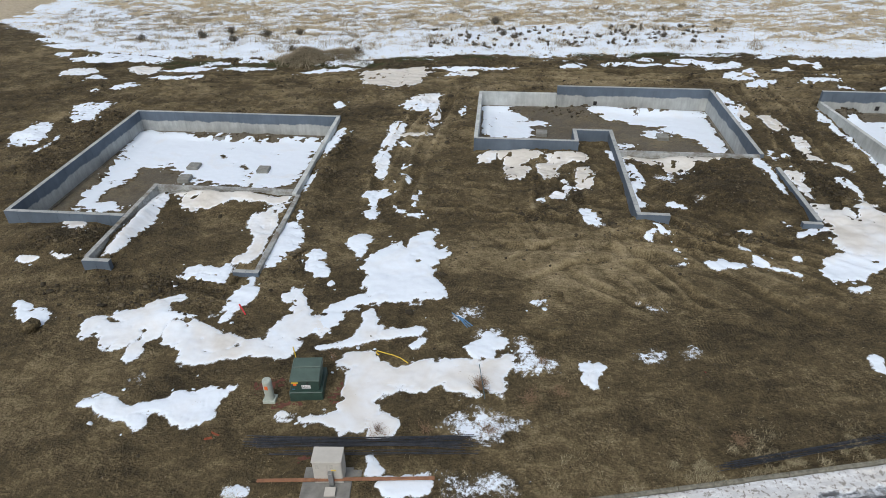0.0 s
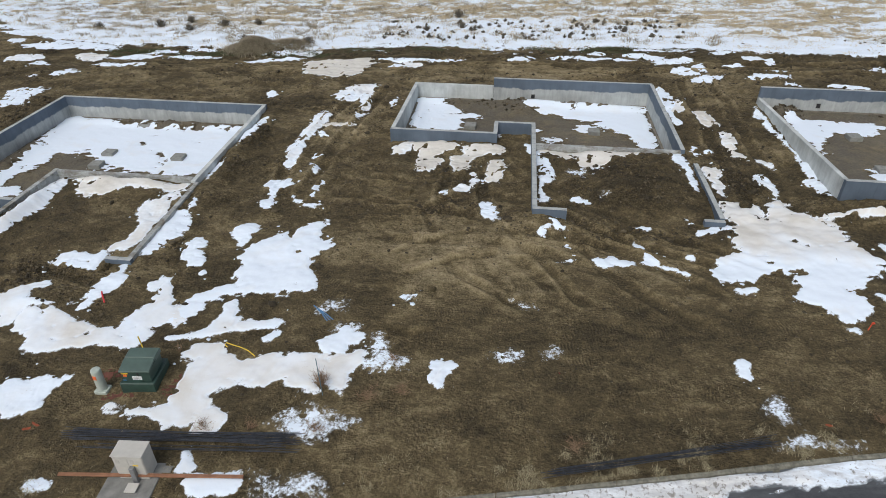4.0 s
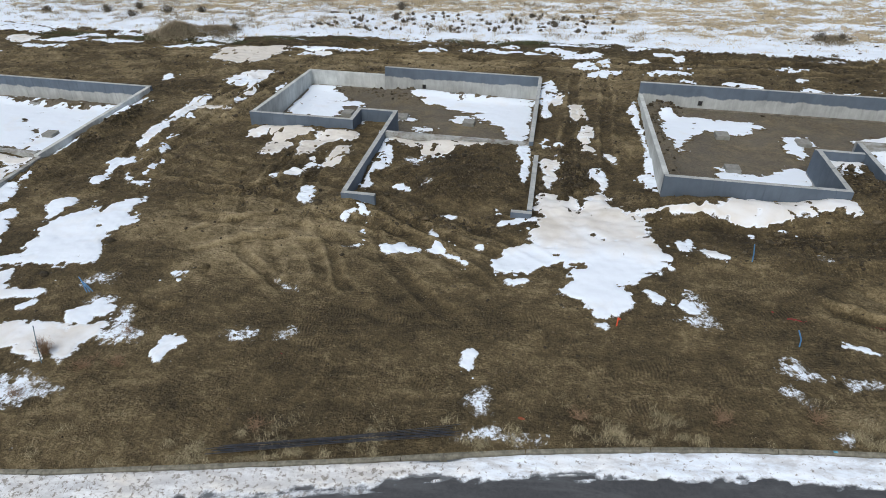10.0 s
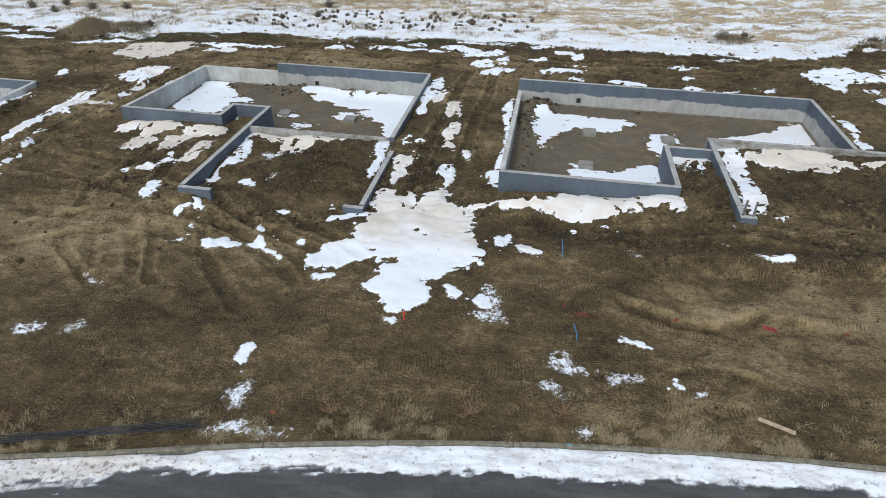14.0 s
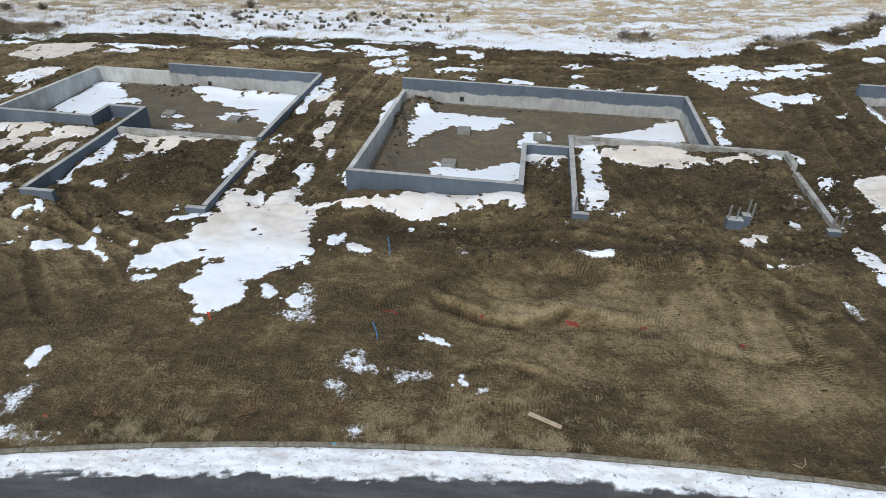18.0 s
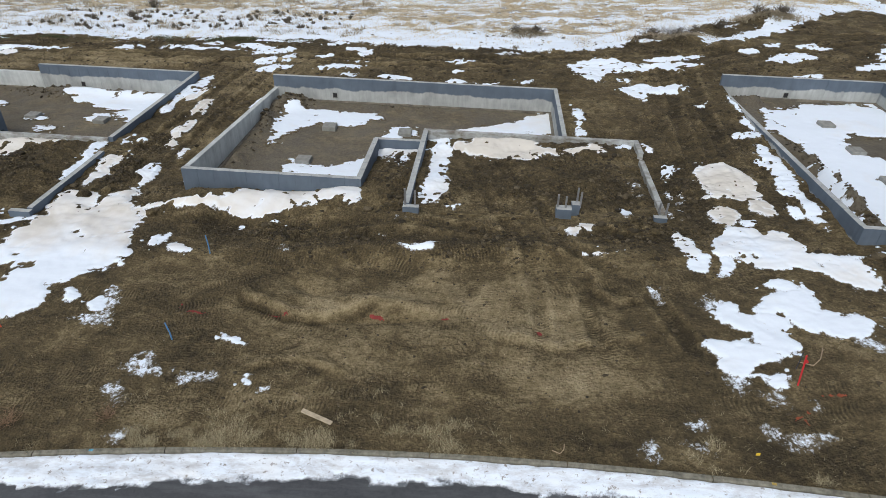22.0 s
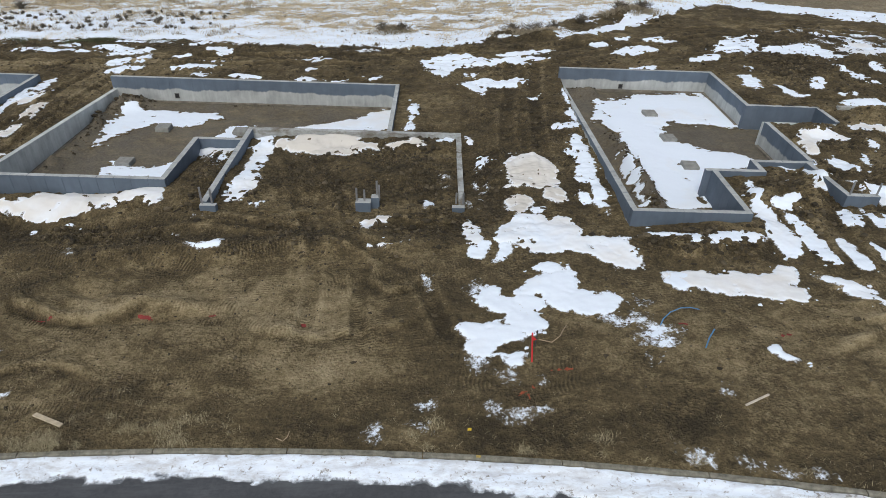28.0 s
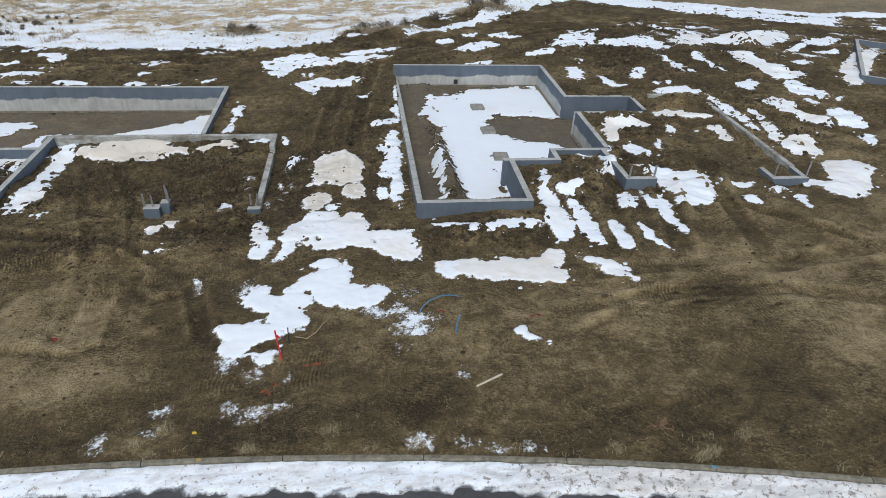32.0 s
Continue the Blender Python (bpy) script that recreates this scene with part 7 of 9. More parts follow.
drift([(-32.41, 42.40, 0.50, 0.29, 143), (-32.96, 42.25, 0.36, 0.23, 1), (-32.77, 42.88, 0.35, 0.14, 138), (-32.00, 42.20, 0.42, 0.16, 153), (-32.41, 42.05, 0.57, 0.14, 175), (-32.94, 42.70, 0.41, 0.21, 64)])
drift([(-29.16, 40.80, 0.58, 0.33, 32), (-29.70, 40.24, 0.52, 0.29, 49), (-28.79, 40.57, 0.46, 0.40, 175), (-29.32, 40.12, 0.54, 0.37, 18)])
drift([(-30.89, 39.48, 0.34, 0.23, 130), (-30.92, 39.16, 0.35, 0.17, 135)])
drift([(-44.35, 55.30, 0.66, 0.30, 69), (-43.56, 53.60, 0.50, 0.44, 80), (-43.03, 54.69, 0.53, 0.50, 163), (-44.68, 54.26, 0.60, 0.55, 43), (-44.23, 54.69, 0.70, 0.54, 163), (-43.73, 55.15, 0.88, 0.47, 151), (-44.16, 54.01, 0.58, 0.56, 13), (-43.45, 54.25, 0.72, 0.70, 90)])
drift([(-41.35, 51.51, 0.59, 0.50, 132), (-38.85, 50.91, 0.54, 0.23, 169), (-40.06, 50.79, 0.71, 0.35, 154), (-42.50, 51.68, 0.46, 0.18, 173), (-40.50, 51.55, 0.98, 0.31, 157), (-39.53, 50.98, 0.83, 0.47, 164), (-40.86, 51.21, 0.78, 0.42, 147), (-41.90, 51.59, 0.40, 0.38, 169)])
drift([(-39.02, 49.00, 0.46, 0.41, 128), (-38.77, 48.24, 0.33, 0.27, 146), (-39.34, 48.51, 0.37, 0.36, 25), (-39.48, 49.42, 0.47, 0.18, 162), (-39.57, 49.06, 0.60, 0.26, 106), (-38.90, 48.50, 0.47, 0.25, 54)])
drift([(-38.59, 52.98, 0.53, 0.34, 146), (-40.64, 54.49, 0.51, 0.18, 150), (-39.48, 53.39, 0.92, 0.25, 140), (-39.19, 53.71, 0.79, 0.25, 143), (-39.99, 54.07, 0.76, 0.29, 156), (-38.04, 52.59, 0.46, 0.15, 147)])
drift([(-27.19, 44.84, 0.88, 0.35, 11), (-24.79, 44.82, 0.57, 0.22, 171), (-26.12, 44.49, 0.52, 0.50, 161), (-26.31, 45.13, 0.54, 0.37, 11), (-25.63, 44.81, 0.81, 0.51, 162), (-27.89, 44.74, 0.54, 0.18, 179), (-26.76, 44.55, 0.67, 0.38, 173), (-25.24, 44.46, 0.95, 0.21, 27)])
drift([(-20.95, 44.80, 0.54, 0.30, 33), (-23.42, 44.78, 0.49, 0.11, 7), (-22.33, 44.58, 0.72, 0.18, 171), (-21.63, 45.10, 0.87, 0.25, 171), (-20.37, 44.85, 0.56, 0.17, 12), (-22.91, 44.84, 0.58, 0.27, 13), (-21.36, 44.66, 0.58, 0.28, 27), (-22.37, 44.86, 0.73, 0.38, 3)])
drift([(-14.03, 47.77, 0.71, 0.56, 64), (-15.98, 46.55, 0.76, 0.23, 47), (-13.07, 46.37, 0.78, 0.49, 86), (-14.47, 46.63, 0.75, 0.71, 30), (-13.15, 47.33, 0.93, 0.38, 130), (-15.00, 47.23, 1.56, 0.36, 40), (-13.61, 46.57, 0.90, 0.72, 49), (-15.08, 46.41, 1.03, 0.34, 18)], dust=0.2)
drift([(-24.61, 45.94, 0.74, 0.26, 24), (-26.21, 46.04, 0.59, 0.23, 165), (-25.56, 45.86, 0.88, 0.40, 153), (-25.08, 46.24, 0.78, 0.34, 4)])
drift([(-21.93, 47.05, 0.58, 0.34, 52), (-22.88, 47.77, 0.41, 0.27, 145), (-23.00, 46.95, 0.44, 0.25, 90), (-21.31, 47.13, 0.41, 0.24, 158), (-22.73, 47.50, 0.52, 0.40, 11), (-21.55, 46.76, 0.50, 0.22, 2), (-22.57, 46.90, 0.49, 0.40, 178), (-22.24, 47.23, 0.53, 0.52, 171)])
drift([(-15.03, 44.89, 0.76, 0.43, 8), (-17.52, 44.14, 0.41, 0.13, 25), (-13.65, 45.10, 0.71, 0.08, 172), (-16.47, 44.75, 0.66, 0.22, 42), (-15.50, 44.49, 0.64, 0.24, 14), (-14.29, 44.82, 0.63, 0.23, 15), (-15.63, 45.11, 0.63, 0.24, 17), (-16.82, 44.21, 0.55, 0.17, 23), (-14.93, 44.66, 0.56, 0.28, 179), (-16.30, 44.32, 0.61, 0.22, 7), (-14.23, 45.07, 0.73, 0.19, 169), (-15.78, 44.84, 0.67, 0.57, 38), (-17.10, 44.38, 0.61, 0.14, 45)])
drift([(-5.46, 43.51, 0.78, 0.24, 1), (-6.33, 43.30, 0.44, 0.15, 162), (-4.90, 43.54, 0.46, 0.13, 17), (-5.74, 43.11, 0.43, 0.19, 163), (-6.06, 43.58, 0.42, 0.17, 20), (-5.25, 43.30, 0.50, 0.21, 37)])
drift([(-6.90, 45.24, 0.80, 0.26, 175), (-1.80, 45.21, 0.51, 0.17, 8), (-4.45, 44.98, 0.78, 0.33, 171), (-2.97, 45.02, 0.55, 0.32, 8), (-6.01, 44.79, 0.88, 0.20, 2), (-6.36, 45.13, 0.86, 0.30, 7), (-5.37, 45.02, 0.80, 0.34, 171), (-3.73, 45.01, 0.74, 0.30, 9), (-2.41, 45.01, 0.34, 0.31, 40), (-7.46, 45.40, 0.54, 0.14, 170)])
drift([(-5.28, 43.54, 0.66, 0.34, 0), (-4.72, 43.81, 0.58, 0.34, 173), (-5.25, 44.11, 0.56, 0.45, 150), (-5.85, 43.90, 0.55, 0.26, 35)], dust=0.4)
drift([(6.92, 48.77, 0.47, 0.19, 53), (7.63, 48.81, 0.29, 0.19, 127), (7.04, 48.28, 0.30, 0.24, 9), (7.31, 49.11, 0.28, 0.26, 3), (6.70, 48.46, 0.31, 0.23, 25), (7.31, 48.58, 0.45, 0.31, 50)])
drift([(8.29, 46.63, 0.28, 0.23, 39), (8.25, 47.31, 0.31, 0.22, 86), (8.63, 46.86, 0.26, 0.19, 33), (8.13, 47.00, 0.32, 0.31, 109), (8.47, 47.13, 0.38, 0.21, 134), (7.91, 46.73, 0.31, 0.21, 167)])
drift([(2.28, 45.23, 0.48, 0.21, 153), (3.53, 45.63, 0.33, 0.31, 71), (2.90, 44.89, 0.52, 0.22, 146), (2.67, 45.62, 0.71, 0.25, 28), (3.03, 45.29, 0.67, 0.56, 36), (3.11, 45.82, 0.49, 0.35, 41)])
drift([(7.62, 45.62, 0.85, 0.15, 168), (10.83, 45.06, 0.57, 0.09, 167), (5.06, 45.90, 0.38, 0.20, 164), (9.58, 45.38, 0.48, 0.27, 172), (6.38, 45.98, 0.72, 0.25, 0), (5.66, 45.62, 0.61, 0.26, 3), (8.48, 45.64, 0.42, 0.27, 147), (10.10, 45.26, 0.50, 0.18, 168), (7.01, 46.00, 0.54, 0.26, 175), (6.54, 45.63, 1.15, 0.15, 2), (5.48, 45.81, 0.52, 0.33, 19), (8.98, 45.54, 0.41, 0.29, 153), (7.86, 45.85, 0.69, 0.21, 161)])
drift([(13.18, 45.17, 0.62, 0.54, 70), (10.27, 46.30, 0.73, 0.20, 167), (11.36, 46.38, 1.06, 0.41, 163), (13.72, 44.61, 0.66, 0.31, 151), (11.90, 45.62, 1.53, 0.36, 151), (10.84, 46.14, 0.99, 0.36, 153), (13.92, 45.03, 0.71, 0.35, 146), (12.46, 45.88, 0.87, 0.42, 154)])
drift([(12.71, 48.49, 0.56, 0.43, 154), (11.29, 47.89, 0.37, 0.22, 8), (14.76, 47.82, 0.44, 0.17, 161), (12.39, 47.68, 0.66, 0.31, 166), (13.66, 47.72, 0.79, 0.27, 177), (12.15, 48.12, 0.59, 0.47, 68), (14.27, 47.92, 0.57, 0.28, 155), (13.03, 47.78, 0.64, 0.41, 174), (11.77, 47.94, 0.48, 0.39, 151), (13.58, 48.21, 0.91, 0.30, 153)])
drift([(13.46, 42.43, 0.56, 0.21, 132), (13.63, 43.51, 0.24, 0.14, 79), (13.11, 42.92, 0.41, 0.29, 43), (14.05, 41.84, 0.26, 0.13, 122), (13.73, 42.75, 0.41, 0.23, 91), (13.83, 42.29, 0.46, 0.25, 102), (13.49, 43.11, 0.48, 0.36, 66), (13.29, 42.72, 0.34, 0.33, 155)])
drift([(14.70, 43.37, 0.56, 0.24, 74), (14.48, 42.74, 0.25, 0.17, 92), (14.42, 43.58, 0.28, 0.23, 62), (14.46, 43.15, 0.42, 0.22, 108), (14.77, 43.82, 0.29, 0.16, 35), (14.76, 43.04, 0.37, 0.15, 81)])
drift([(14.67, 40.77, 0.37, 0.30, 13), (13.89, 40.59, 0.41, 0.24, 7), (15.08, 40.81, 0.39, 0.23, 37), (14.31, 40.73, 0.44, 0.31, 25)])
drift([(0.09, 48.32, 0.53, 0.48, 148), (-3.33, 49.49, 0.60, 0.15, 158), (-1.69, 48.86, 0.59, 0.40, 168), (-0.69, 48.69, 0.99, 0.32, 162), (-2.34, 49.13, 0.84, 0.29, 159), (0.84, 47.97, 0.63, 0.26, 174), (-0.87, 48.29, 0.80, 0.25, 163), (0.93, 48.35, 0.55, 0.27, 161)])
drift([(10.09, 49.71, 0.48, 0.42, 178), (9.13, 49.67, 0.47, 0.28, 30), (10.28, 50.44, 0.40, 0.36, 50), (9.62, 49.33, 0.48, 0.29, 7), (10.56, 50.00, 0.44, 0.42, 170), (9.58, 50.00, 0.69, 0.32, 40)])
drift([(14.14, 40.67, 0.61, 0.38, 34), (15.06, 40.82, 0.53, 0.27, 27), (14.58, 40.59, 0.59, 0.29, 59), (13.89, 40.27, 0.56, 0.28, 158)])
drift([(13.03, 42.35, 0.43, 0.30, 146), (13.90, 42.90, 0.71, 0.11, 98), (14.03, 41.66, 0.43, 0.23, 115), (13.70, 42.10, 0.52, 0.46, 63), (13.51, 42.62, 0.54, 0.24, 12), (13.42, 41.79, 0.62, 0.25, 149)])
drift([(14.83, 42.79, 0.39, 0.19, 98), (14.89, 43.29, 0.44, 0.16, 86)])
drift([(12.78, 44.98, 0.76, 0.52, 16), (14.10, 45.14, 0.63, 0.41, 167), (13.29, 44.55, 0.78, 0.37, 1), (13.28, 45.27, 0.58, 0.29, 5), (12.24, 44.66, 0.60, 0.37, 145), (13.94, 44.89, 0.51, 0.41, 7)])
drift([(18.54, 45.07, 0.88, 0.30, 129), (19.41, 44.59, 0.58, 0.49, 74), (18.89, 45.45, 0.69, 0.46, 128)])
drift([(17.27, 43.80, 0.28, 0.24, 4), (17.39, 43.47, 0.33, 0.16, 105), (16.82, 43.86, 0.33, 0.13, 2), (17.09, 43.56, 0.53, 0.12, 148)])
drift([(19.34, 41.66, 0.46, 0.45, 124), (17.53, 41.17, 0.41, 0.25, 173), (18.14, 42.00, 0.41, 0.25, 5), (18.23, 41.02, 0.61, 0.23, 7), (17.94, 41.56, 0.62, 0.40, 25), (18.67, 41.51, 0.68, 0.63, 162), (19.21, 41.20, 0.52, 0.24, 176), (18.91, 41.89, 0.51, 0.23, 172)])
drift([(19.23, 42.44, 0.48, 0.15, 168), (20.04, 42.70, 0.28, 0.19, 30), (18.74, 42.71, 0.30, 0.11, 172), (19.82, 42.43, 0.39, 0.17, 2), (19.58, 42.70, 0.41, 0.16, 7), (19.07, 42.67, 0.42, 0.17, 10)])
drift([(19.54, 39.66, 0.42, 0.23, 100), (19.27, 39.69, 0.38, 0.25, 171), (19.50, 39.97, 0.41, 0.21, 53)])
drift([(22.80, 38.79, 0.45, 0.17, 155), (21.51, 39.22, 0.33, 0.19, 9), (22.03, 39.32, 0.40, 0.18, 162), (22.14, 38.68, 0.30, 0.14, 154), (21.93, 38.98, 0.65, 0.26, 155), (22.51, 38.87, 0.38, 0.28, 120)])
drift([(25.71, 42.68, 0.47, 0.46, 151), (26.18, 42.42, 0.60, 0.22, 149), (25.28, 42.49, 0.52, 0.27, 31), (25.79, 42.26, 0.64, 0.31, 177)])
drift([(25.72, 40.18, 0.29, 0.26, 48), (25.90, 40.06, 0.31, 0.17, 47)])
drift([(25.82, 38.62, 0.39, 0.23, 33), (25.55, 38.43, 0.33, 0.22, 175), (26.02, 38.44, 0.36, 0.21, 167)])
drift([(26.96, 38.23, 0.25, 0.04, 129), (27.86, 38.02, 0.22, 0.07, 6), (27.37, 37.92, 0.19, 0.09, 137), (27.58, 37.96, 0.20, 0.11, 173)])
drift([(29.56, 37.82, 0.32, 0.10, 136), (29.83, 38.20, 0.20, 0.11, 44), (29.64, 37.95, 0.24, 0.23, 23)])
drift([(16.93, 47.45, 0.55, 0.36, 92), (17.36, 47.17, 0.60, 0.26, 144), (16.99, 46.82, 0.61, 0.26, 12), (16.51, 47.08, 0.56, 0.22, 57)])
drift([(34.35, 40.78, 0.87, 0.77, 173), (36.51, 40.69, 0.91, 0.72, 135), (34.65, 42.09, 0.90, 0.63, 140), (33.37, 39.28, 0.91, 0.49, 97), (32.70, 41.03, 0.78, 0.50, 88), (35.55, 40.99, 0.93, 0.89, 39), (33.61, 41.64, 1.04, 0.76, 40), (33.33, 40.05, 0.93, 0.79, 101)])
drift([(34.92, 38.62, 0.38, 0.22, 108), (35.16, 38.72, 0.34, 0.26, 95)])
drift([(35.04, 36.51, 0.64, 0.35, 142), (37.46, 37.30, 0.50, 0.27, 0), (36.59, 36.72, 0.64, 0.26, 172), (35.74, 37.43, 0.57, 0.26, 153), (35.30, 35.91, 0.58, 0.19, 120), (37.45, 36.79, 0.64, 0.25, 33), (36.88, 36.98, 0.88, 0.46, 175), (35.08, 37.08, 0.57, 0.31, 51), (35.72, 36.25, 0.68, 0.22, 68), (35.85, 36.98, 0.64, 0.53, 53)])
drift([(37.44, 41.10, 0.64, 0.44, 25), (39.35, 41.06, 0.70, 0.21, 0), (38.29, 40.46, 0.68, 0.33, 75), (38.62, 41.64, 0.75, 0.32, 167), (38.26, 41.16, 1.12, 0.52, 8), (37.86, 41.66, 0.57, 0.28, 37), (37.84, 40.62, 0.70, 0.36, 146), (39.35, 41.38, 0.65, 0.44, 168)])
drift([(37.91, 42.59, 0.40, 0.35, 98), (40.14, 43.24, 0.38, 0.13, 13), (39.09, 42.71, 0.48, 0.33, 51), (37.24, 42.54, 0.43, 0.14, 10), (38.72, 43.18, 0.63, 0.18, 23), (39.50, 43.15, 0.80, 0.27, 4), (38.56, 42.24, 0.46, 0.18, 8), (38.47, 42.61, 0.63, 0.59, 170), (39.59, 42.88, 0.77, 0.20, 33), (37.58, 42.58, 0.39, 0.26, 11)])
drift([(37.89, 34.44, 0.14, 0.04, 16), (38.31, 34.61, 0.10, 0.04, 36), (38.10, 34.49, 0.18, 0.07, 16), (38.22, 34.51, 0.09, 0.06, 83)])
drift([(43.42, 43.86, 0.43, 0.21, 32), (43.08, 44.28, 0.25, 0.25, 13), (43.58, 44.42, 0.23, 0.21, 38), (43.17, 43.87, 0.40, 0.19, 100), (43.76, 44.16, 0.25, 0.23, 5), (43.32, 44.22, 0.37, 0.30, 64)])
drift([(45.74, 42.62, 0.61, 0.57, 34), (44.28, 41.69, 0.39, 0.39, 109), (44.41, 42.60, 0.76, 0.21, 41), (45.51, 41.92, 0.78, 0.25, 26), (46.12, 42.23, 0.64, 0.34, 25), (45.31, 42.87, 0.68, 0.54, 65), (44.54, 41.91, 0.66, 0.44, 164), (45.03, 42.24, 0.66, 0.61, 140)])
drift([(48.02, 44.61, 0.37, 0.16, 8), (47.20, 44.43, 0.40, 0.06, 13), (47.66, 44.54, 0.39, 0.11, 14), (48.30, 44.76, 0.23, 0.11, 29)])
drift([(48.06, 40.12, 0.41, 0.27, 52), (49.28, 40.26, 0.36, 0.23, 33), (48.80, 40.46, 0.67, 0.17, 17), (48.59, 40.03, 0.61, 0.31, 17)])
drift([(51.58, 42.46, 0.65, 0.63, 29), (52.39, 44.99, 0.79, 0.25, 66), (50.27, 41.53, 0.60, 0.41, 130), (51.12, 43.67, 1.20, 0.32, 50), (50.77, 42.72, 1.54, 0.46, 56), (52.12, 44.46, 0.66, 0.32, 95), (51.00, 41.89, 0.87, 0.51, 32), (51.69, 43.38, 1.39, 0.57, 81)])
drift([(45.29, 38.80, 0.49, 0.17, 71), (44.47, 38.69, 0.40, 0.13, 10), (44.98, 38.74, 0.45, 0.30, 20)])
drift([(45.35, 45.36, 0.39, 0.26, 98), (45.57, 45.59, 0.32, 0.15, 63), (45.10, 45.44, 0.34, 0.19, 161)])
drift([(47.37, 33.32, 1.13, 1.02, 139), (42.64, 24.62, 0.96, 0.63, 8), (42.31, 34.52, 1.29, 0.91, 91), (42.72, 30.65, 1.55, 0.99, 54), (46.00, 35.45, 2.10, 1.49, 20), (45.81, 28.49, 1.36, 0.84, 6), (43.99, 33.32, 1.71, 0.72, 65), (44.11, 27.02, 1.20, 1.09, 142), (42.43, 32.67, 1.85, 1.02, 85), (45.80, 33.95, 1.76, 1.17, 16), (43.98, 35.12, 1.72, 1.21, 58), (44.14, 25.28, 1.27, 0.77, 79), (44.02, 29.17, 2.37, 1.01, 131), (42.62, 28.42, 1.29, 1.04, 92), (47.39, 35.22, 2.05, 0.69, 85), (42.65, 26.27, 1.67, 1.06, 95)], floor=0.5)
drift([(41.09, 26.59, 0.46, 0.18, 102), (41.04, 24.66, 0.41, 0.13, 93), (41.11, 27.76, 0.44, 0.09, 92), (41.07, 25.32, 0.54, 0.15, 93), (41.10, 27.15, 0.50, 0.17, 84), (41.10, 25.92, 0.61, 0.18, 90)], floor=0.5)
drift([(41.36, 33.82, 0.72, 0.29, 78), (41.62, 31.64, 0.45, 0.19, 94), (41.22, 33.23, 0.69, 0.30, 54), (41.46, 34.50, 0.70, 0.13, 82), (41.56, 32.35, 0.46, 0.24, 92), (41.44, 33.18, 0.73, 0.32, 98)], floor=0.5)
drift([(53.99, 46.09, 0.55, 0.24, 39), (52.39, 45.26, 0.46, 0.24, 30), (52.92, 45.41, 0.91, 0.24, 14), (52.44, 45.64, 0.52, 0.18, 25), (53.83, 45.71, 0.48, 0.27, 24), (53.37, 45.95, 0.85, 0.21, 21)])
drift([(47.31, 44.69, 0.44, 0.21, 7), (46.59, 44.84, 0.28, 0.27, 41), (47.63, 45.29, 0.29, 0.16, 36), (47.03, 45.01, 0.44, 0.24, 22), (46.84, 44.59, 0.42, 0.18, 22), (47.42, 45.03, 0.40, 0.33, 45)])
drift([(64.02, 37.78, 0.53, 0.35, 36), (64.70, 38.37, 0.50, 0.21, 54), (64.52, 38.10, 0.58, 0.36, 34), (63.59, 37.51, 0.38, 0.31, 68)])
drift([(67.25, 40.42, 0.55, 0.23, 171), (66.83, 40.12, 0.49, 0.23, 64), (67.77, 40.20, 0.36, 0.29, 43), (67.24, 40.08, 0.74, 0.30, 15)])
drift([(70.0, 51.5, 3.22, 1.59, 157), (61.8, 56.8, 4.04, 1.31, 156), (65.6, 54.0, 3.41, 1.09, 160), (74.0, 50.8, 2.09, 1.33, 31), (66.7, 55.3, 7.60, 0.64, 149), (61.0, 74.4, 3.33, 0.39, 83), (60.4, 69.6, 3.59, 0.82, 83), (71.2, 49.5, 2.94, 0.68, 168), (59.8, 64.3, 4.02, 1.30, 81), (59.2, 59.8, 3.15, 1.59, 70)])
drift([(53.6, 57.8, 1.57, 0.51, 19), (41.4, 47.1, 1.77, 0.49, 88), (42.9, 46.7, 2.17, 0.82, 38), (48.0, 51.3, 2.49, 1.08, 45), (52.3, 56.3, 2.35, 0.79, 39), (50.1, 53.8, 2.85, 0.95, 47), (41.9, 48.2, 1.48, 0.48, 117), (45.7, 49.0, 3.11, 0.97, 37)])


# ---- loose things and fixtures ----
def on(x, y):
    return float(ground_z(np.array([x]), np.array([y]))[0])


GREEN = plain("dark_green_paint", (0.030, 0.062, 0.050), 0.45, vary=0.2, scale=4.0)
# a lighter green for the hood and the rear lid
GREEN_LIGHT = plain("lighter_green_lid", (0.075, 0.115, 0.098), 0.5, vary=0.15, scale=3.0)
ORANGE = plain("orange_label", (0.75, 0.16, 0.04), 0.5)
YELLOW = plain("yellow_plastic", (0.75, 0.55, 0.05), 0.5)
WHITE = plain("white_label", (0.75, 0.75, 0.75), 0.6)
BLACK = plain("black_plastic_and_hole_dark", (0.02, 0.02, 0.022), 0.5)
BEIGE = plain("beige_cabinet_paint", (0.50, 0.485, 0.44), 0.55, vary=0.1, scale=3.0)
PALE = plain("grey_green_plastic", (0.42, 0.47, 0.42), 0.5, vary=0.08)
RED = plain("red_plastic", (0.60, 0.03, 0.035), 0.5)
LOUVRE = plain("beige_louvre_shade", (0.36, 0.35, 0.315), 0.6)
STAKE = plain("orange_red_stake", (0.72, 0.10, 0.04), 0.6)
BLUE = plain("blue_pipe_plastic", (0.06, 0.19, 0.36), 0.45)
WOOD = plain("weathered_lumber", (0.34, 0.26, 0.17), 0.8, vary=0.3, scale=6.0, bumps=0.3)
REDWOOD = plain("red_brown_lumber", (0.27, 0.13, 0.07), 0.75, vary=0.25, scale=5.0, bumps=0.3)
STEEL = plain("dark_rebar_steel", (0.045, 0.05, 0.06), 0.5, 0.4, vary=0.4, scale=6.0)
GALV = plain("galvanised_strap", (0.30, 0.31, 0.32), 0.5, 0.7)
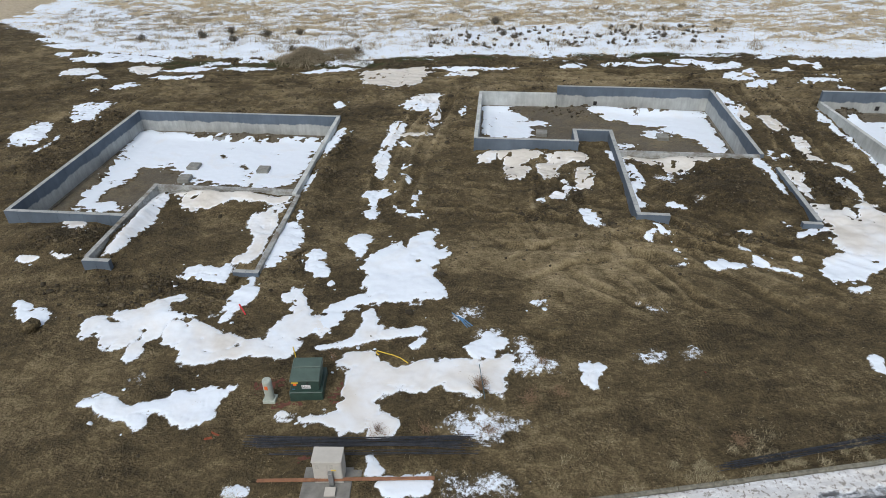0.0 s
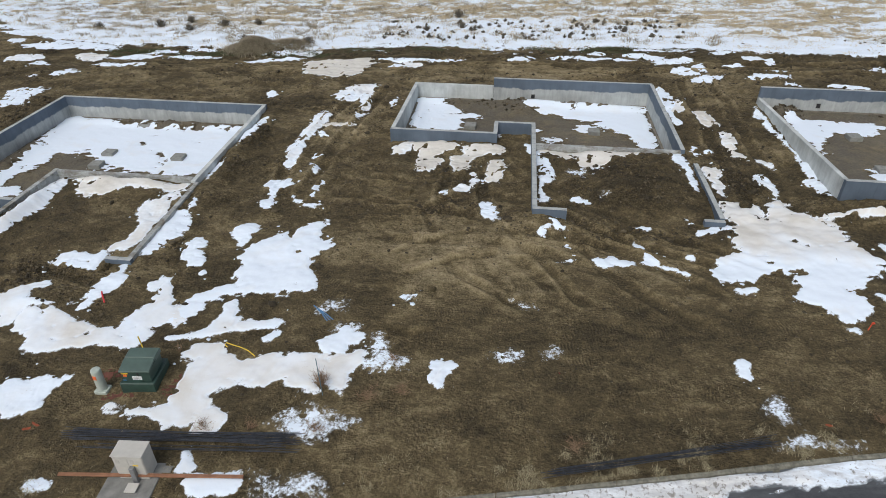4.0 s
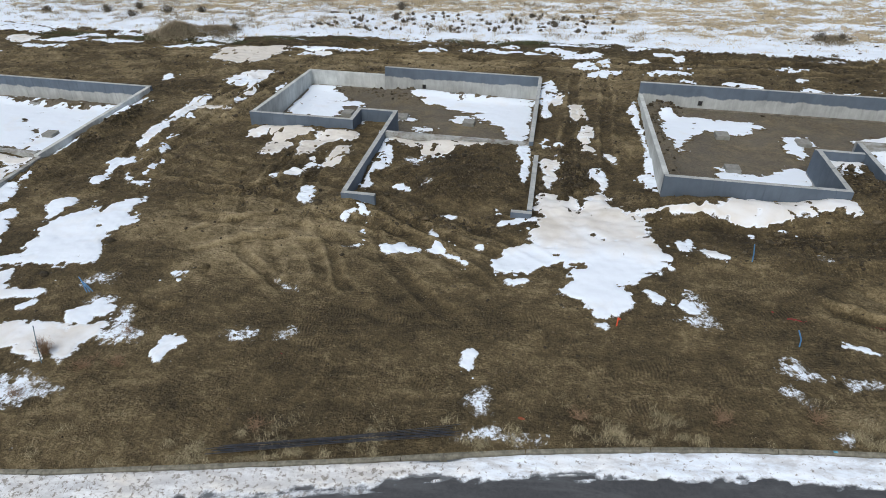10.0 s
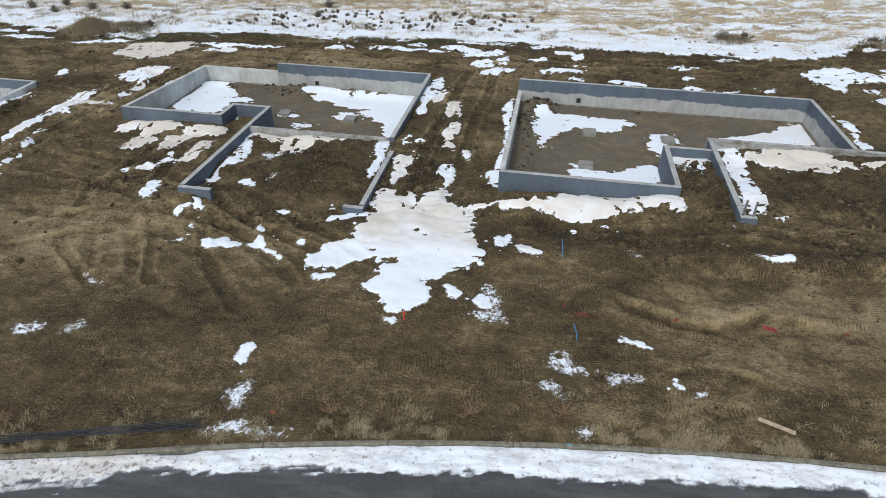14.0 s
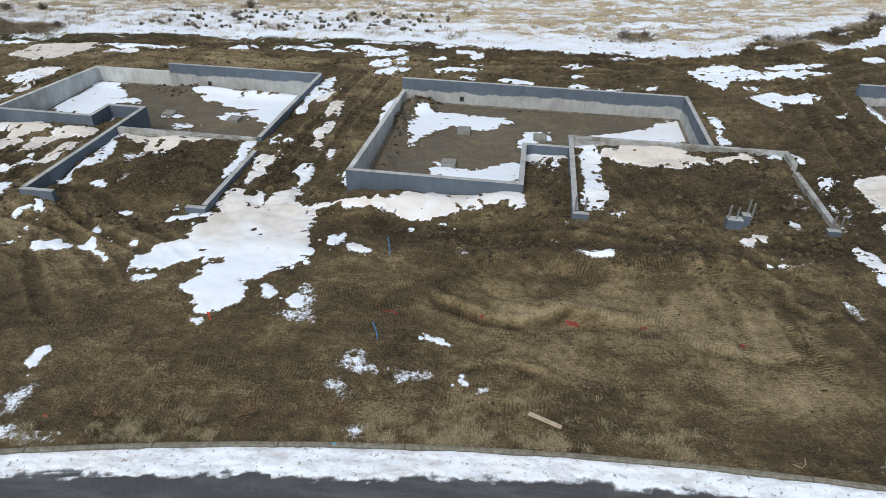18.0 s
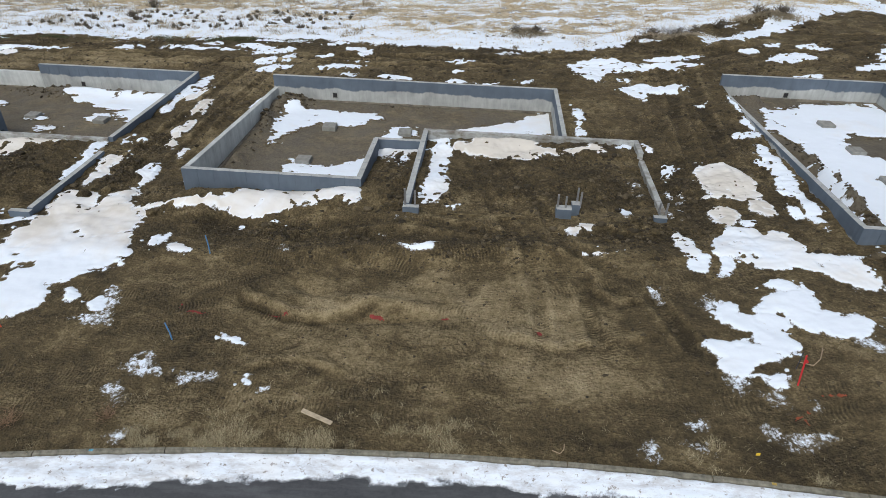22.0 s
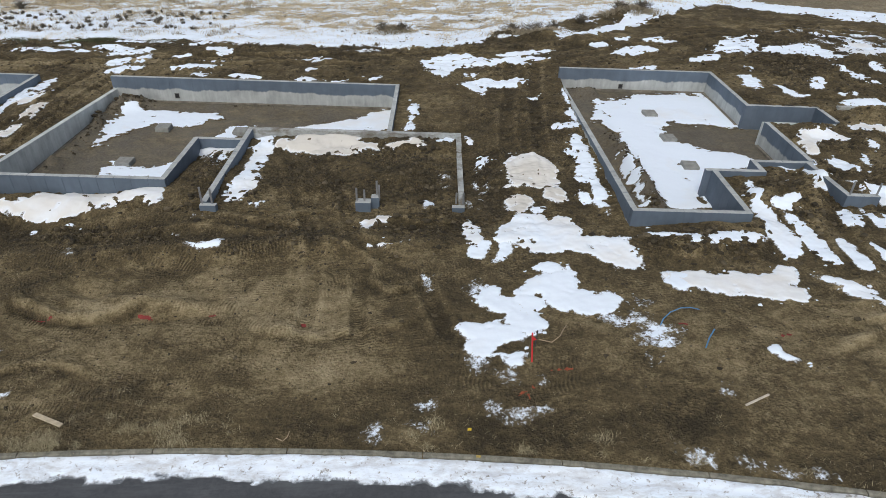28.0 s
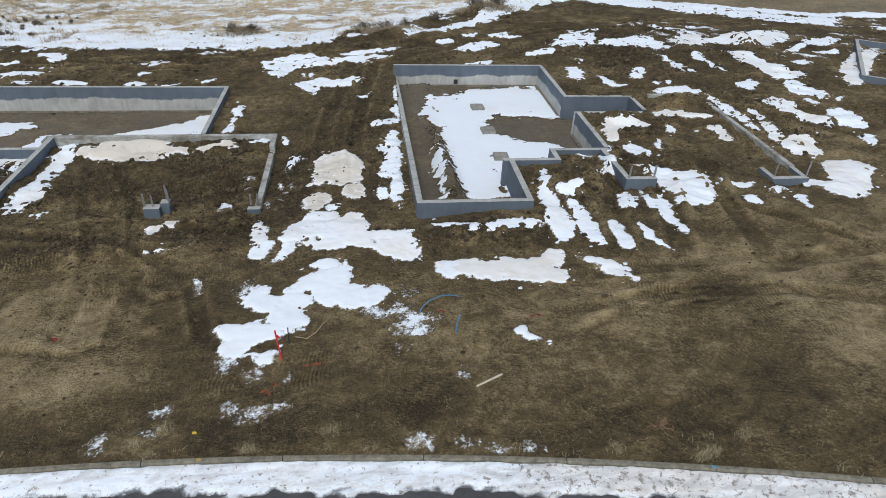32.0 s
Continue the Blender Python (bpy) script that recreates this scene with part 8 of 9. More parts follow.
PAD = plain("grey_footing_concrete", (0.235, 0.24, 0.22), 0.85, vary=0.25, scale=5.0, bumps=0.3)
SLABC = plain("damp_slab_concrete", (0.20, 0.20, 0.185), 0.8, vary=0.3, scale=3.0, bumps=0.3)


def build_transformer():
    x, y = -8.40, 12.74
    t = empty("pad_transformer", x, y, on(x, y) - 0.06, "dark green pad-mounted electrical transformer with warning labels", "transformer", turn=6)
    bm = bmesh.new()
    box(bm, -0.52, -0.56, -0.2, 0.52, 0.56, 0.40, 0.02)
    part("ground_sleeve", bm, GREEN, t)
    bm = bmesh.new()
    box(bm, -0.43, -0.46, 0.40, 0.43, 0.40, 0.80, 0.015)
    tank = part("cabinet", bm, GREEN, t)
    bm = bmesh.new()
    vs = [bm.verts.new(p) for p in ((-0.46, -0.5, 0.78), (0.46, -0.5, 0.78), (0.46, -0.02, 0.88), (-0.46, -0.02, 0.88), (-0.46, -0.5, 0.85), (0.46, -0.5, 0.85), (0.46, -0.02, 0.94), (-0.46, -0.02, 0.94))]
    for f in ((3, 2, 1, 0), (4, 5, 6, 7), (0, 1, 5, 4), (1, 2, 6, 5), (2, 3, 7, 6), (3, 0, 4, 7)):
        bm.faces.new([vs[i] for i in f])
    bmesh.ops.bevel(bm, geom=bm.edges[:], offset=0.012, segments=1, affect="EDGES")
    hood = part("hood", bm, GREEN_LIGHT, t, "sloping lighter green hood")
    bm = bmesh.new()
    box(bm, -0.46, 0.0, 0.78, 0.46, 0.44, 0.955, 0.02)
    part("rear_lid", bm, GREEN_LIGHT, t, "flat lighter green lid")
    for name, m, a in (("warning_label", YELLOW, (-0.42, 0.70, -0.22, 0.755)), ("hazard_sticker", ORANGE, (-0.38, 0.60, -0.27, 0.69)), ("rating_plate", WHITE, (-0.12, 0.48, 0.16, 0.62)), ("sticker", BLUE, (-0.42, 0.44, -0.33, 0.48))):
        bm = bmesh.new()
        box(bm, a[0], -0.466, a[1], a[2], -0.459, a[3])
        lab = part(name, bm, m, tank)
        if name == "rating_plate":
            for k in range(3):
                bm = bmesh.new()
                box(bm, -0.10, -0.468, 0.51 + 0.035 * k, 0.13 - 0.05 * k, -0.4655, 0.522 + 0.035 * k)
                part("print_bar", bm, BLACK, tank)
    bm = bmesh.new()
    box(bm, 0.05, -0.49, 0.66, 0.10, -0.459, 0.76, 0.006)
    part("latch", bm, BLACK, tank)


def build_pedestal():
    x, y = -9.53, 12.2
    t = empty("cable_pedestal", x, y, on(x, y) - 0.02, "pale grey-green round telecom pedestal with an orange sticker", "pedestal")
    bm = bmesh.new()
    box(bm, -0.2, -0.17, -0.1, 0.2, 0.17, 0.12, 0.015)
    part("base", bm, PALE, t)
    bm = bmesh.new()
    tube(bm, [(0, 0, 0.1), (0, 0, 0.86), (0, 0, 0.90), (0, 0, 0.92)], [0.145, 0.145, 0.13, 0.07], 20)
    part("shell", bm, PALE, t)
    bm = bmesh.new()
    box(bm, -0.05, -0.152, 0.60, 0.05, -0.140, 0.75)
    part("sticker", bm, ORANGE, t)


def build_cabinet():
    x, y, z = -6.96, 9.58, on(-7.02, 9.7)
    pad = empty("equipment_pad", -6.95, 9.35, z - 0.05, "damp flat concrete equipment pad in the verge", "concrete pad", turn=4)
    bm = bmesh.new()
    box(bm, -0.75, -1.0, -0.15, 0.62, 0.52, 0.09, 0.015)
    part("slab", bm, SLABC, pad)
    bm = bmesh.new()
    box(bm, 0.2, 0.2, 0.092, 0.86, 0.42, 0.115, 0.008)
    part("side_slab", bm, SLABC, pad)
    t = empty("electrical_cabinet", x, y, z + 0.04, "beige metal electrical cabinet standing on a concrete pad", "cabinet", turn=4)
    bm = bmesh.new()
    box(bm, -0.40, -0.24, 0.0, 0.40, 0.24, 0.90, 0.012)
    part("body", bm, BEIGE, t)
    bm = bmesh.new()
    box(bm, -0.415, -0.27, 0.90, 0.415, 0.255, 0.925, 0.008)
    part("roof", bm, BEIGE, t, "flat pale top")
    for a, b in ((-0.38, -0.005), (0.005, 0.38)):
        bm = bmesh.new()
        box(bm, a, -0.255, 0.05, b, -0.241, 0.87, 0.004)
        door = part("door", bm, BEIGE, t)
        # darker beige bars paint the shade of the louvre slots
        for k in range(5):
            bm = bmesh.new()
            box(bm, a + 0.06, -0.2585, 0.64 + 0.035 * k, a + 0.16, -0.2555, 0.652 + 0.035 * k)
            part("louvre", bm, LOUVRE, door)
    bm = bmesh.new()
    box(bm, 0.10, -0.262, 0.55, 0.24, -0.256, 0.60)
    part("label", bm, YELLOW, t)
    bm = bmesh.new()
    box(bm, 0.02, -0.37, 0.0, 0.15, -0.257, 0.56, 0.008)
    part("meter_duct", bm, GALV, t)
    bm = bmesh.new()
    box(bm, -0.08, -0.70, 0.05, 0.22, -0.42, 0.085, 0.006)
    part("foot_plate", bm, BEIGE, t)


def board(name, a, b, wide, thick, material, label, category="board", lift=0.0):
    """A length of sawn lumber lying between two points on the ground."""
    za, zb = on(*a), on(*b)
    length = math.dist(a, b)
    ob = empty(name, a[0], a[1], max(za, zb, (za + zb) / 2) + 0.02 + lift, label, category, turn=math.degrees(math.atan2(b[1] - a[1], b[0] - a[0])))
    bm = bmesh.new()
    box(bm, 0, -wide / 2, 0, length, wide / 2, thick, 0.004)
    part("plank", bm, material, ob)
    return ob


def rebar_bundle(a, b, wide, count, seed):
    rng = random.Random(seed)
    ob = empty("rebar_bundle", a[0], a[1], on(*a), "bundle of long dark steel reinforcing bars lying on dirt", "rebar", turn=math.degrees(math.atan2(b[1] - a[1], b[0] - a[0])))
    length = math.dist(a, b)
    rise = on(*b) - on(*a)
    for k in range(count):
        v, skew = rng.uniform(-wide, wide), rng.uniform(-0.8, 0.8) * wide
        s, e = rng.uniform(-0.25, 0.35), length - rng.uniform(-0.25, 0.5)
        z = 0.03 + rng.uniform(0, 0.07)
        bm = bmesh.new()
        pts = []
        for j in range(6):
            u = s + (e - s) * j / 5
            pts.append((u, v + skew * (j / 2.5 - 1) + rng.uniform(-0.012, 0.012), z + rise * u / length + rng.uniform(-0.008, 0.012)))
        tube(bm, pts, 0.0095, 6)
        part("bar", bm, STEEL, ob)


def stub(name, points, radius, material, label, category):
    """A pipe, post or stake that stands in or lies on the ground."""
    x, y = points[0][:2]
    z = on(x, y)
    ob = empty(name, x, y, z, label, category)
    bm = bmesh.new()
    tube(bm, [(p[0] - x, p[1] - y, p[2]) for p in points], radius, 8)
    part("shaft", bm, material, ob)
    return ob


def stake(x, y, tall, lean, material, label):
    ob = empty("survey_stake", x, y, on(x, y), label, "stake")
    bm = bmesh.new()
    box(bm, -0.02, -0.012, -0.15, 0.02, 0.012, tall, 0.003)
    bmesh.ops.transform(bm, matrix=pose(0, 0, 0, lean[0], lean[1], 15), verts=bm.verts)
    part("lath", bm, material, ob)
    bm = bmesh.new()
    for k in range(4):
        box(bm, 0.0, -0.02 - 0.004 * k, tall * 0.75 + 0.03 * k, 0.10 - 0.02 * k, -0.014 - 0.004 * k, tall * 0.75 + 0.026 + 0.03 * k)
    bmesh.ops.transform(bm, matrix=pose(0, 0, 0, lean[0], lean[1], 15), verts=bm.verts)
    part("flagging", bm, material, ob)


build_transformer()
build_pedestal()
build_cabinet()
board("lumber_board", (-8.9, 9.12), (-4.05, 9.6), 0.09, 0.05, REDWOOD, "long red-brown board lying across the concrete pad", lift=0.1)
board("plank", (23.7, 14.12), (24.5, 13.8), 0.11, 0.04, plain("pale_weathered_plank", (0.46, 0.39, 0.28), 0.8, vary=0.3, scale=6.0, bumps=0.3), "short weathered plank lying on the dirt")
board("wood_lath", (40.56, 14.0), (41.26, 14.36), 0.05, 0.03, plain("pale_lath", (0.55, 0.50, 0.42), 0.8), "pale wooden lath lying on the dirt")
rebar_bundle((-9.6, 10.58), (-3.1, 10.86), 0.17, 32, 1)
rebar_bundle((-8.9, 10.24), (-3.0, 10.54), 0.09, 6, 3)
rebar_bundle((3.85, 10.48), (9.8, 11.95), 0.10, 16, 2)
stub("red_marker", [(-12.05, 16.45, 0.05), (-11.62, 15.9, 0.05)], 0.028, RED, "red plastic marker post lying on the dirt", "marker")
for tip, foot in (((-4.05, 16.22), (-3.3, 15.72)), ((-3.98, 16.18), (-3.4, 15.68)), ((-3.85, 16.05), (-3.22, 15.78))):
    stub("water_pipe", [(foot[0], foot[1], -0.05), (0.5 * foot[0] + 0.5 * tip[0], 0.5 * foot[1] + 0.5 * tip[1], 0.13), (tip[0], tip[1], 0.22)], 0.018, BLUE, "thin blue water pipe leaning low over the dirt", "pipe")
stub("yellow_hose", [(-5.36, 13.93, 0.02), (-5.62, 14.09, 0.07), (-5.92, 14.2, 0.09), (-6.25, 14.28, 0.1), (-6.46, 14.36, 0.09), (-6.49, 14.28, 0.07), (-6.38, 14.2, 0.05)], 0.018, YELLOW, "bent yellow gas tubing lying on dirt beside snow", "hose")
stub("gas_marker", [(-9.2, 14.0, -0.1), (-9.25, 14.02, 0.45)], 0.02, YELLOW, "yellow gas line marker stub behind the transformer", "marker")
stub("metal_post", [(-2.74, 12.53, -0.1), (-2.84, 12.72, 0.45), (-2.98, 13.0, 1.05)], 0.014, plain("dark_teal_post", (0.07, 0.13, 0.16), 0.5), "leaning thin dark metal post in dead weeds", "post")
stake(14.1, 16.65, 0.38, (8, -4), STAKE, "orange survey stake in the dirt beside snow")
stake(35.76, 15.66, 0.95, (-4, -4), RED, "tall red survey lath standing in melting snow")
stub("water_pipe", [(19.3, 16.5, -0.1), (19.27, 16.52, 0.25), (19.15, 16.6, 0.52)], 0.022, BLUE, "blue plastic water pipe stub standing in churned dirt", "pipe")
stub("water_pipe", [(18.8, 20.5, -0.1), (18.78, 20.55, 0.3), (18.72, 20.6, 0.65)], 0.022, BLUE, "thin blue water pipe leaning out of the dirt", "pipe")
stub("water_pipe", [(40.32, 15.98, -0.1), (40.34, 16.02, 0.3), (40.42, 16.06, 0.58)], 0.02, BLUE, "blue plastic water pipe stub beside a hole", "pipe")
stub("water_hose", [(39.4, 16.9, -0.02), (39.5, 17.05, 0.14), (39.72, 17.2, 0.26), (40.05, 17.35, 0.3), (40.35, 17.4, 0.28), (40.6, 17.4, 0.22)], 0.016, BLUE, "curved light blue water hose rising from the ground", "hose")
stub("dead_branch", [(36.04, 16.46, 0.03), (36.37, 16.33, 0.06), (36.62, 16.55, 0.1), (36.75, 16.8, 0.12), (36.86, 17.0, 0.1)], 0.014, WOOD, "bare bent dead branch lying on the dirt", "branch")
stub("metal_post", [(35.9, 16.2, -0.1), (35.92, 16.22, 0.55)], 0.015, STEEL, "thin dark steel pin beside a red lath", "post")
stub("dead_branch", [(29.65, 13.38, 0.02), (29.82, 13.28, 0.05), (29.91, 13.38, 0.08), (29.93, 13.52, 0.1)], 0.012, WOOD, "small bare bent twig lying in the verge", "branch")

FLAG = empty("marking_flag", 34.02, 13.4, on(34.02, 13.4), "small yellow marking flag beside the kerb", "flag")
bm = bmesh.new()
tube(bm, [(0, 0, -0.05), (0, 0, 0.25)], 0.004, 5)
part("wire", bm, STEEL, FLAG)
bm = bmesh.new()
box(bm, 0.0, -0.006, 0.17, 0.09, 0.006, 0.25, 0.002)
part("cloth", bm, YELLOW, FLAG)


def paint_mark(x, y, a, b, turn, material, label):
    """Sprayed ground paint, a thin broken skin that follows the dirt."""
    X, Y = np.meshgrid(np.arange(x - a - 0.1, x + a + 0.1, 0.018), np.arange(y - a - 0.1, y + a + 0.1, 0.018))
    c, s = math.cos(radians(turn)), math.sin(radians(turn))
    u, v = ((X - x) * c + (Y - y) * s) / a, (-(X - x) * s + (Y - y) * c) / b
    f = 1 - np.maximum(np.abs(u), np.abs(v)) + 1.2 * fnoise(X / 0.10, Y / 0.08, 2, 501)
    keep = (f[:-1, :-1] > 0.45) & (np.abs(u[:-1, :-1]) < 1.05) & (np.abs(v[:-1, :-1]) < 1.6)
    if keep.any():
        me, used = sheet_mesh("paint_mark", X, Y, ground_z(X, Y) + 0.012, keep, material)
        tagged(new("paint_mark", me), label, "paint", kind="stuff")


SPRAY_RED = plain("red_ground_paint", (0.22, 0.035, 0.03), 0.9, vary=0.3)
SPRAY_ORANGE = plain("orange_ground_paint", (0.27, 0.07, 0.03), 0.9, vary=0.3)
for x, y, a, b, turn in ((18.97, 17.94, 0.10, 0.08, 0), (19.5, 17.66, 0.36, 0.04, 175), (21.95, 17.7, 0.3, 0.03, 178), (24.85, 17.77, 0.34, 0.04, 178),
                         (26.97, 17.68, 0.25, 0.03, 0), (29.5, 17.36, 0.09, 0.07, 10), (40.0, 16.95, 0.14, 0.05, 160), (42.64, 16.44, 0.22, 0.06, 0),
                         (4.2, 14.0, 0.06, 0.05, 0)):
    paint_mark(x, y, a, b, turn, SPRAY_RED, "red sprayed survey paint on the dirt")
for x, y, a, b, turn in ((35.45, 14.65, 0.3, 0.05, 35), (35.55, 14.5, 0.2, 0.04, 100), (36.5, 15.35, 0.4, 0.05, 5), (-10.9, 10.6, 0.2, 0.05, 10), (-10.8, 10.75, 0.16, 0.03, 160),
                         (11.4, 12.7, 0.18, 0.04, 150)):
    paint_mark(x, y, a, b, turn, SPRAY_ORANGE, "orange sprayed survey paint on the dirt")

SPRAY_RUST = plain("red_stained_soil", (0.13, 0.05, 0.035), 0.95, vary=0.3)
for x, y, a, b, turn in ((-9.75, 12.75, 0.5, 0.2, 20), (-7.3, 12.5, 0.45, 0.3, 60), (-8.9, 12.0, 0.5, 0.12, 5), (-7.9, 10.1, 0.25, 0.12, 30)):
    paint_mark(x, y, a, b, turn, SPRAY_RUST, "reddish sprayed stain on the soil")

# ---- footing pads on the crawl space floors ----
bm = bmesh.new()
box(bm, -0.32, -0.32, -0.3, 0.32, 0.32, 0.15, 0.02)
PAD_MESH = mesh_of("footing_pad", bm, PAD)
for x, y, floor in ((-19.4, 29.1, -2.02), (-19.3, 27.65, -2.02), (-15.4, 29.0, -2.02), (-19.4, 33.1, -2.02), (0.0, 34.1, -1.55), (3.2, 34.15, -1.55), (7.05, 34.05, -1.55),
                    (19.75, 28.45, -0.45), (23.75, 32.1, -0.45), (20.0, 32.3, -0.45), (43.85, 33.65, 0.5), (43.86, 30.6, 0.5), (43.9, 27.7, 0.5)):
    ob = new("footing_pad", PAD_MESH)
    ob.matrix_basis = pose(x, y, floor + 0.06, 0, 0, (x * 37) % 7 - 3)
    tagged(ob, "square grey concrete footing pad on the crawl space floor", "footing", "footing pads")

# openings low in the back walls; a black plate paints the dark inside of each
for x, y, z in ((3.6, 38.44, -1.12), (19.45, 35.89, -0.05), (43.2, 37.21, 0.78)):
    ob = empty("wall_vent", x, y, z, "vent low in the concrete wall, its dark hole a black plate", "vent", "wall vents")
    ob.scale = (0.75, 1.0, 0.75)
    bm = bmesh.new()
    box(bm, -0.14, -0.012, -0.16, 0.14, 0.004, 0.16, 0.003)
    part("opening", bm, BLACK, ob)
    bm = bmesh.new()
    for a in ((-0.17, -0.02, -0.19, 0.17, 0.0, -0.163), (-0.17, -0.02, 0.163, 0.17, 0.0, 0.19), (-0.17, -0.02, -0.16, -0.143, 0.0, 0.16), (0.143, -0.02, -0.16, 0.17, 0.0, 0.16)):
        box(bm, *a)
    part("frame", bm, PAD, ob)


def strapped_block(x, y, size, straps, label, base=True, turn=0):
    """A short concrete stem with steel hold-down straps cast into it."""
    z = on(x, y)
    ob = empty("stem_block", x, y, z, label, "foundation block", "stem blocks", turn)
    if base:
        bm = bmesh.new()
        box(bm, -size, -size * 0.6, -0.3, size * 0.3, size * 0.2, 0.34, 0.01)
        part("stem", bm, BLOCK, ob)
        bm = bmesh.new()
        box(bm, size * 0.3, -size * 0.1, -0.3, size, size * 0.6, 0.44, 0.01)
        part("stem", bm, BLOCK, ob)
    for px, py, tall in straps:
        bm = bmesh.new()
        box(bm, px - 0.035, py - 0.012, 0.3, px + 0.035, py + 0.012, tall, 0.003)
        part("strap", bm, GALV, ob)


BLOCK = concrete_material("block_coated_concrete", 9.0, 9.5, 0.05)
strapped_block(30.75, 23.6, 0.42, [(-0.38, -0.1, 0.85), (-0.1, -0.12, 0.8), (0.32, 0.2, 1.0), (0.42, 0.0, 0.95)], "small coated concrete stem block with upright steel straps")
strapped_block(25.05, 23.1, 0.3, [(-0.05, -0.1, 0.95), (0.3, -0.08, 0.9)], "pair of steel hold-down straps at a wall end", False)
strapped_block(34.1, 23.75, 0.3, [(-0.15, -0.1, 0.75), (0.1, -0.1, 0.75)], "pair of steel hold-down straps at a low wall end", False)
strapped_block(48.1, 23.2, 0.3, [(-0.4, -0.1, 0.85), (0.55, -0.1, 0.85)], "steel hold-down straps at a garage wall end", False)
strapped_block(54.0, 23.1, 0.3, [(-0.6, -0.1, 0.85), (0.7, -0.1, 0.9)], "steel hold-down straps at a garage corner", False)
for x0, x1, y in ((5.4, 9.5, 22.6), (26.2, 33.4, 23.35)):
    ob = empty("grade_beam", (x0 + x1) / 2, y, on((x0 + x1) / 2, y), "dirt-covered top of a concrete grade beam", "grade beam")
    bm = bmesh.new()
    box(bm, (x0 - x1) / 2, -0.1, -0.4, (x1 - x0) / 2, 0.1, -0.035, 0.01)
    part("beam", bm, DIRT, ob)


# ---- shrubs, weeds and stones ----
def twig_bush(name, x, y, wide, tall, twigs, material, label, category, seed, stem=0.012):
    rng = random.Random(seed)
    ob = empty(name, x, y, on(x, y) - 0.02, label, category)
    bm = bmesh.new()
    for k in range(twigs):
        a, lean = rng.uniform(0, 6.283), rng.uniform(0.1, 1.0)
        r, h = wide * lean * rng.uniform(0.6, 1.1), tall * rng.uniform(0.5, 1.1) * (1.15 - 0.5 * lean)
        b = a + rng.uniform(-0.6, 0.6)
        root = Vector((rng.uniform(-0.15, 0.15) * wide, rng.uniform(-0.15, 0.15) * wide, 0))
        mid = root + Vector((math.cos(a) * r * 0.5, math.sin(a) * r * 0.5, h * 0.6))
        tip = Vector((math.cos(b) * r, math.sin(b) * r, h))
        tube(bm, [root, mid, tip], [stem, stem * 0.7, stem * 0.25], 3, False)
        for j in range(3):
            q = mid.lerp(tip, rng.uniform(0.0, 0.9))
            tube(bm, [q, q + Vector((rng.uniform(-1, 1), rng.uniform(-1, 1), rng.uniform(0.2, 1))) * wide * 0.3], [stem * 0.6, stem * 0.2], 3, False)
    part("foliage", bm, material, ob)


SAGE_WOOD = plain("grey_brown_brush", (0.115, 0.10, 0.075), 0.9, vary=0.4, scale=8.0)
WEED = plain("dead_brown_weed", (0.25, 0.165, 0.10), 0.9, vary=0.35, scale=8.0)
BRUSH = "grey-brown leafless brush standing in the snow"
for k, (x, y, w, h) in enumerate(((-3.2, 60.9, 0.9, 0.8), (-2.4, 55.7, 0.6, 0.6), (-5.4, 55.1, 0.45, 0.5), (11.2, 54.5, 0.55, 0.5), (9.2, 57.9, 0.5, 0.4), (-1.5, 54.5, 0.4, 0.4),
                                  (-14.2, 49.2, 0.7, 0.5), (-19.9, 50.2, 0.6, 0.5), (29.3, 49.0, 0.9, 0.6), (30.6, 48.9, 0.8, 0.5),
                                  (38.2, 47.6, 1.0, 0.6), (39.8, 47.4, 1.2, 0.7), (41.2, 48.3, 0.9, 0.7), (46.8, 53.1, 1.1, 0.7), (48.6, 53.4, 1.2, 0.6), (43.5, 50.5, 0.8, 0.6),
                                  (-30.0, 55.5, 0.8, 0.7), (-26.5, 54.0, 0.7, 0.7), (-23.8, 55.5, 0.9, 0.8), (-35.0, 54.0, 0.7, 0.6), (-21.0, 56.5, 0.8, 0.7), (-28.0, 57.5, 0.8, 0.7))):
    twig_bush("brush", x, y, w, h, 60, SAGE_WOOD, BRUSH, "shrub", 900 + k, 0.02)
rng = random.Random(4)
for k in range(130):
    x, y = rng.uniform(-9, 16), 51.3 + 7.5 * rng.random() ** 1.2
    twig_bush("sagebrush", x, y, rng.uniform(0.18, 0.34), rng.uniform(0.2, 0.4), 34, SAGE_WOOD, "small dark sagebrush poking through snow", "shrub", 1000 + k, 0.018)
for k, (x, y, w, h, n) in enumerate(((-2.9, 12.95, 0.42, 0.55, 95), (-1.4, 12.6, 0.6, 0.25, 45), (-0.4, 12.9, 0.5, 0.22, 35), (-4.5, 11.3, 0.4, 0.2, 30), (-2.6, 11.3, 0.5, 0.22, 35), (-5.9, 11.15, 0.5, 0.22, 40),
                                    (-7.9, 13.95, 0.3, 0.3, 20), (-0.9, 14.2, 0.4, 0.2, 30), (16.6, 13.4, 0.5, 0.25, 40), (13.0, 12.9, 0.5, 0.22, 40), (19.0, 13.7, 0.45, 0.22, 35), (4.6, 11.4, 0.5, 0.2, 35), (44.5, 12.3, 0.45, 0.2, 30))):
    twig_bush("dead_weed", x, y, w, h, n, WEED, "dry brown dead weed clump in the verge", "weed", 1200 + k, 0.006)


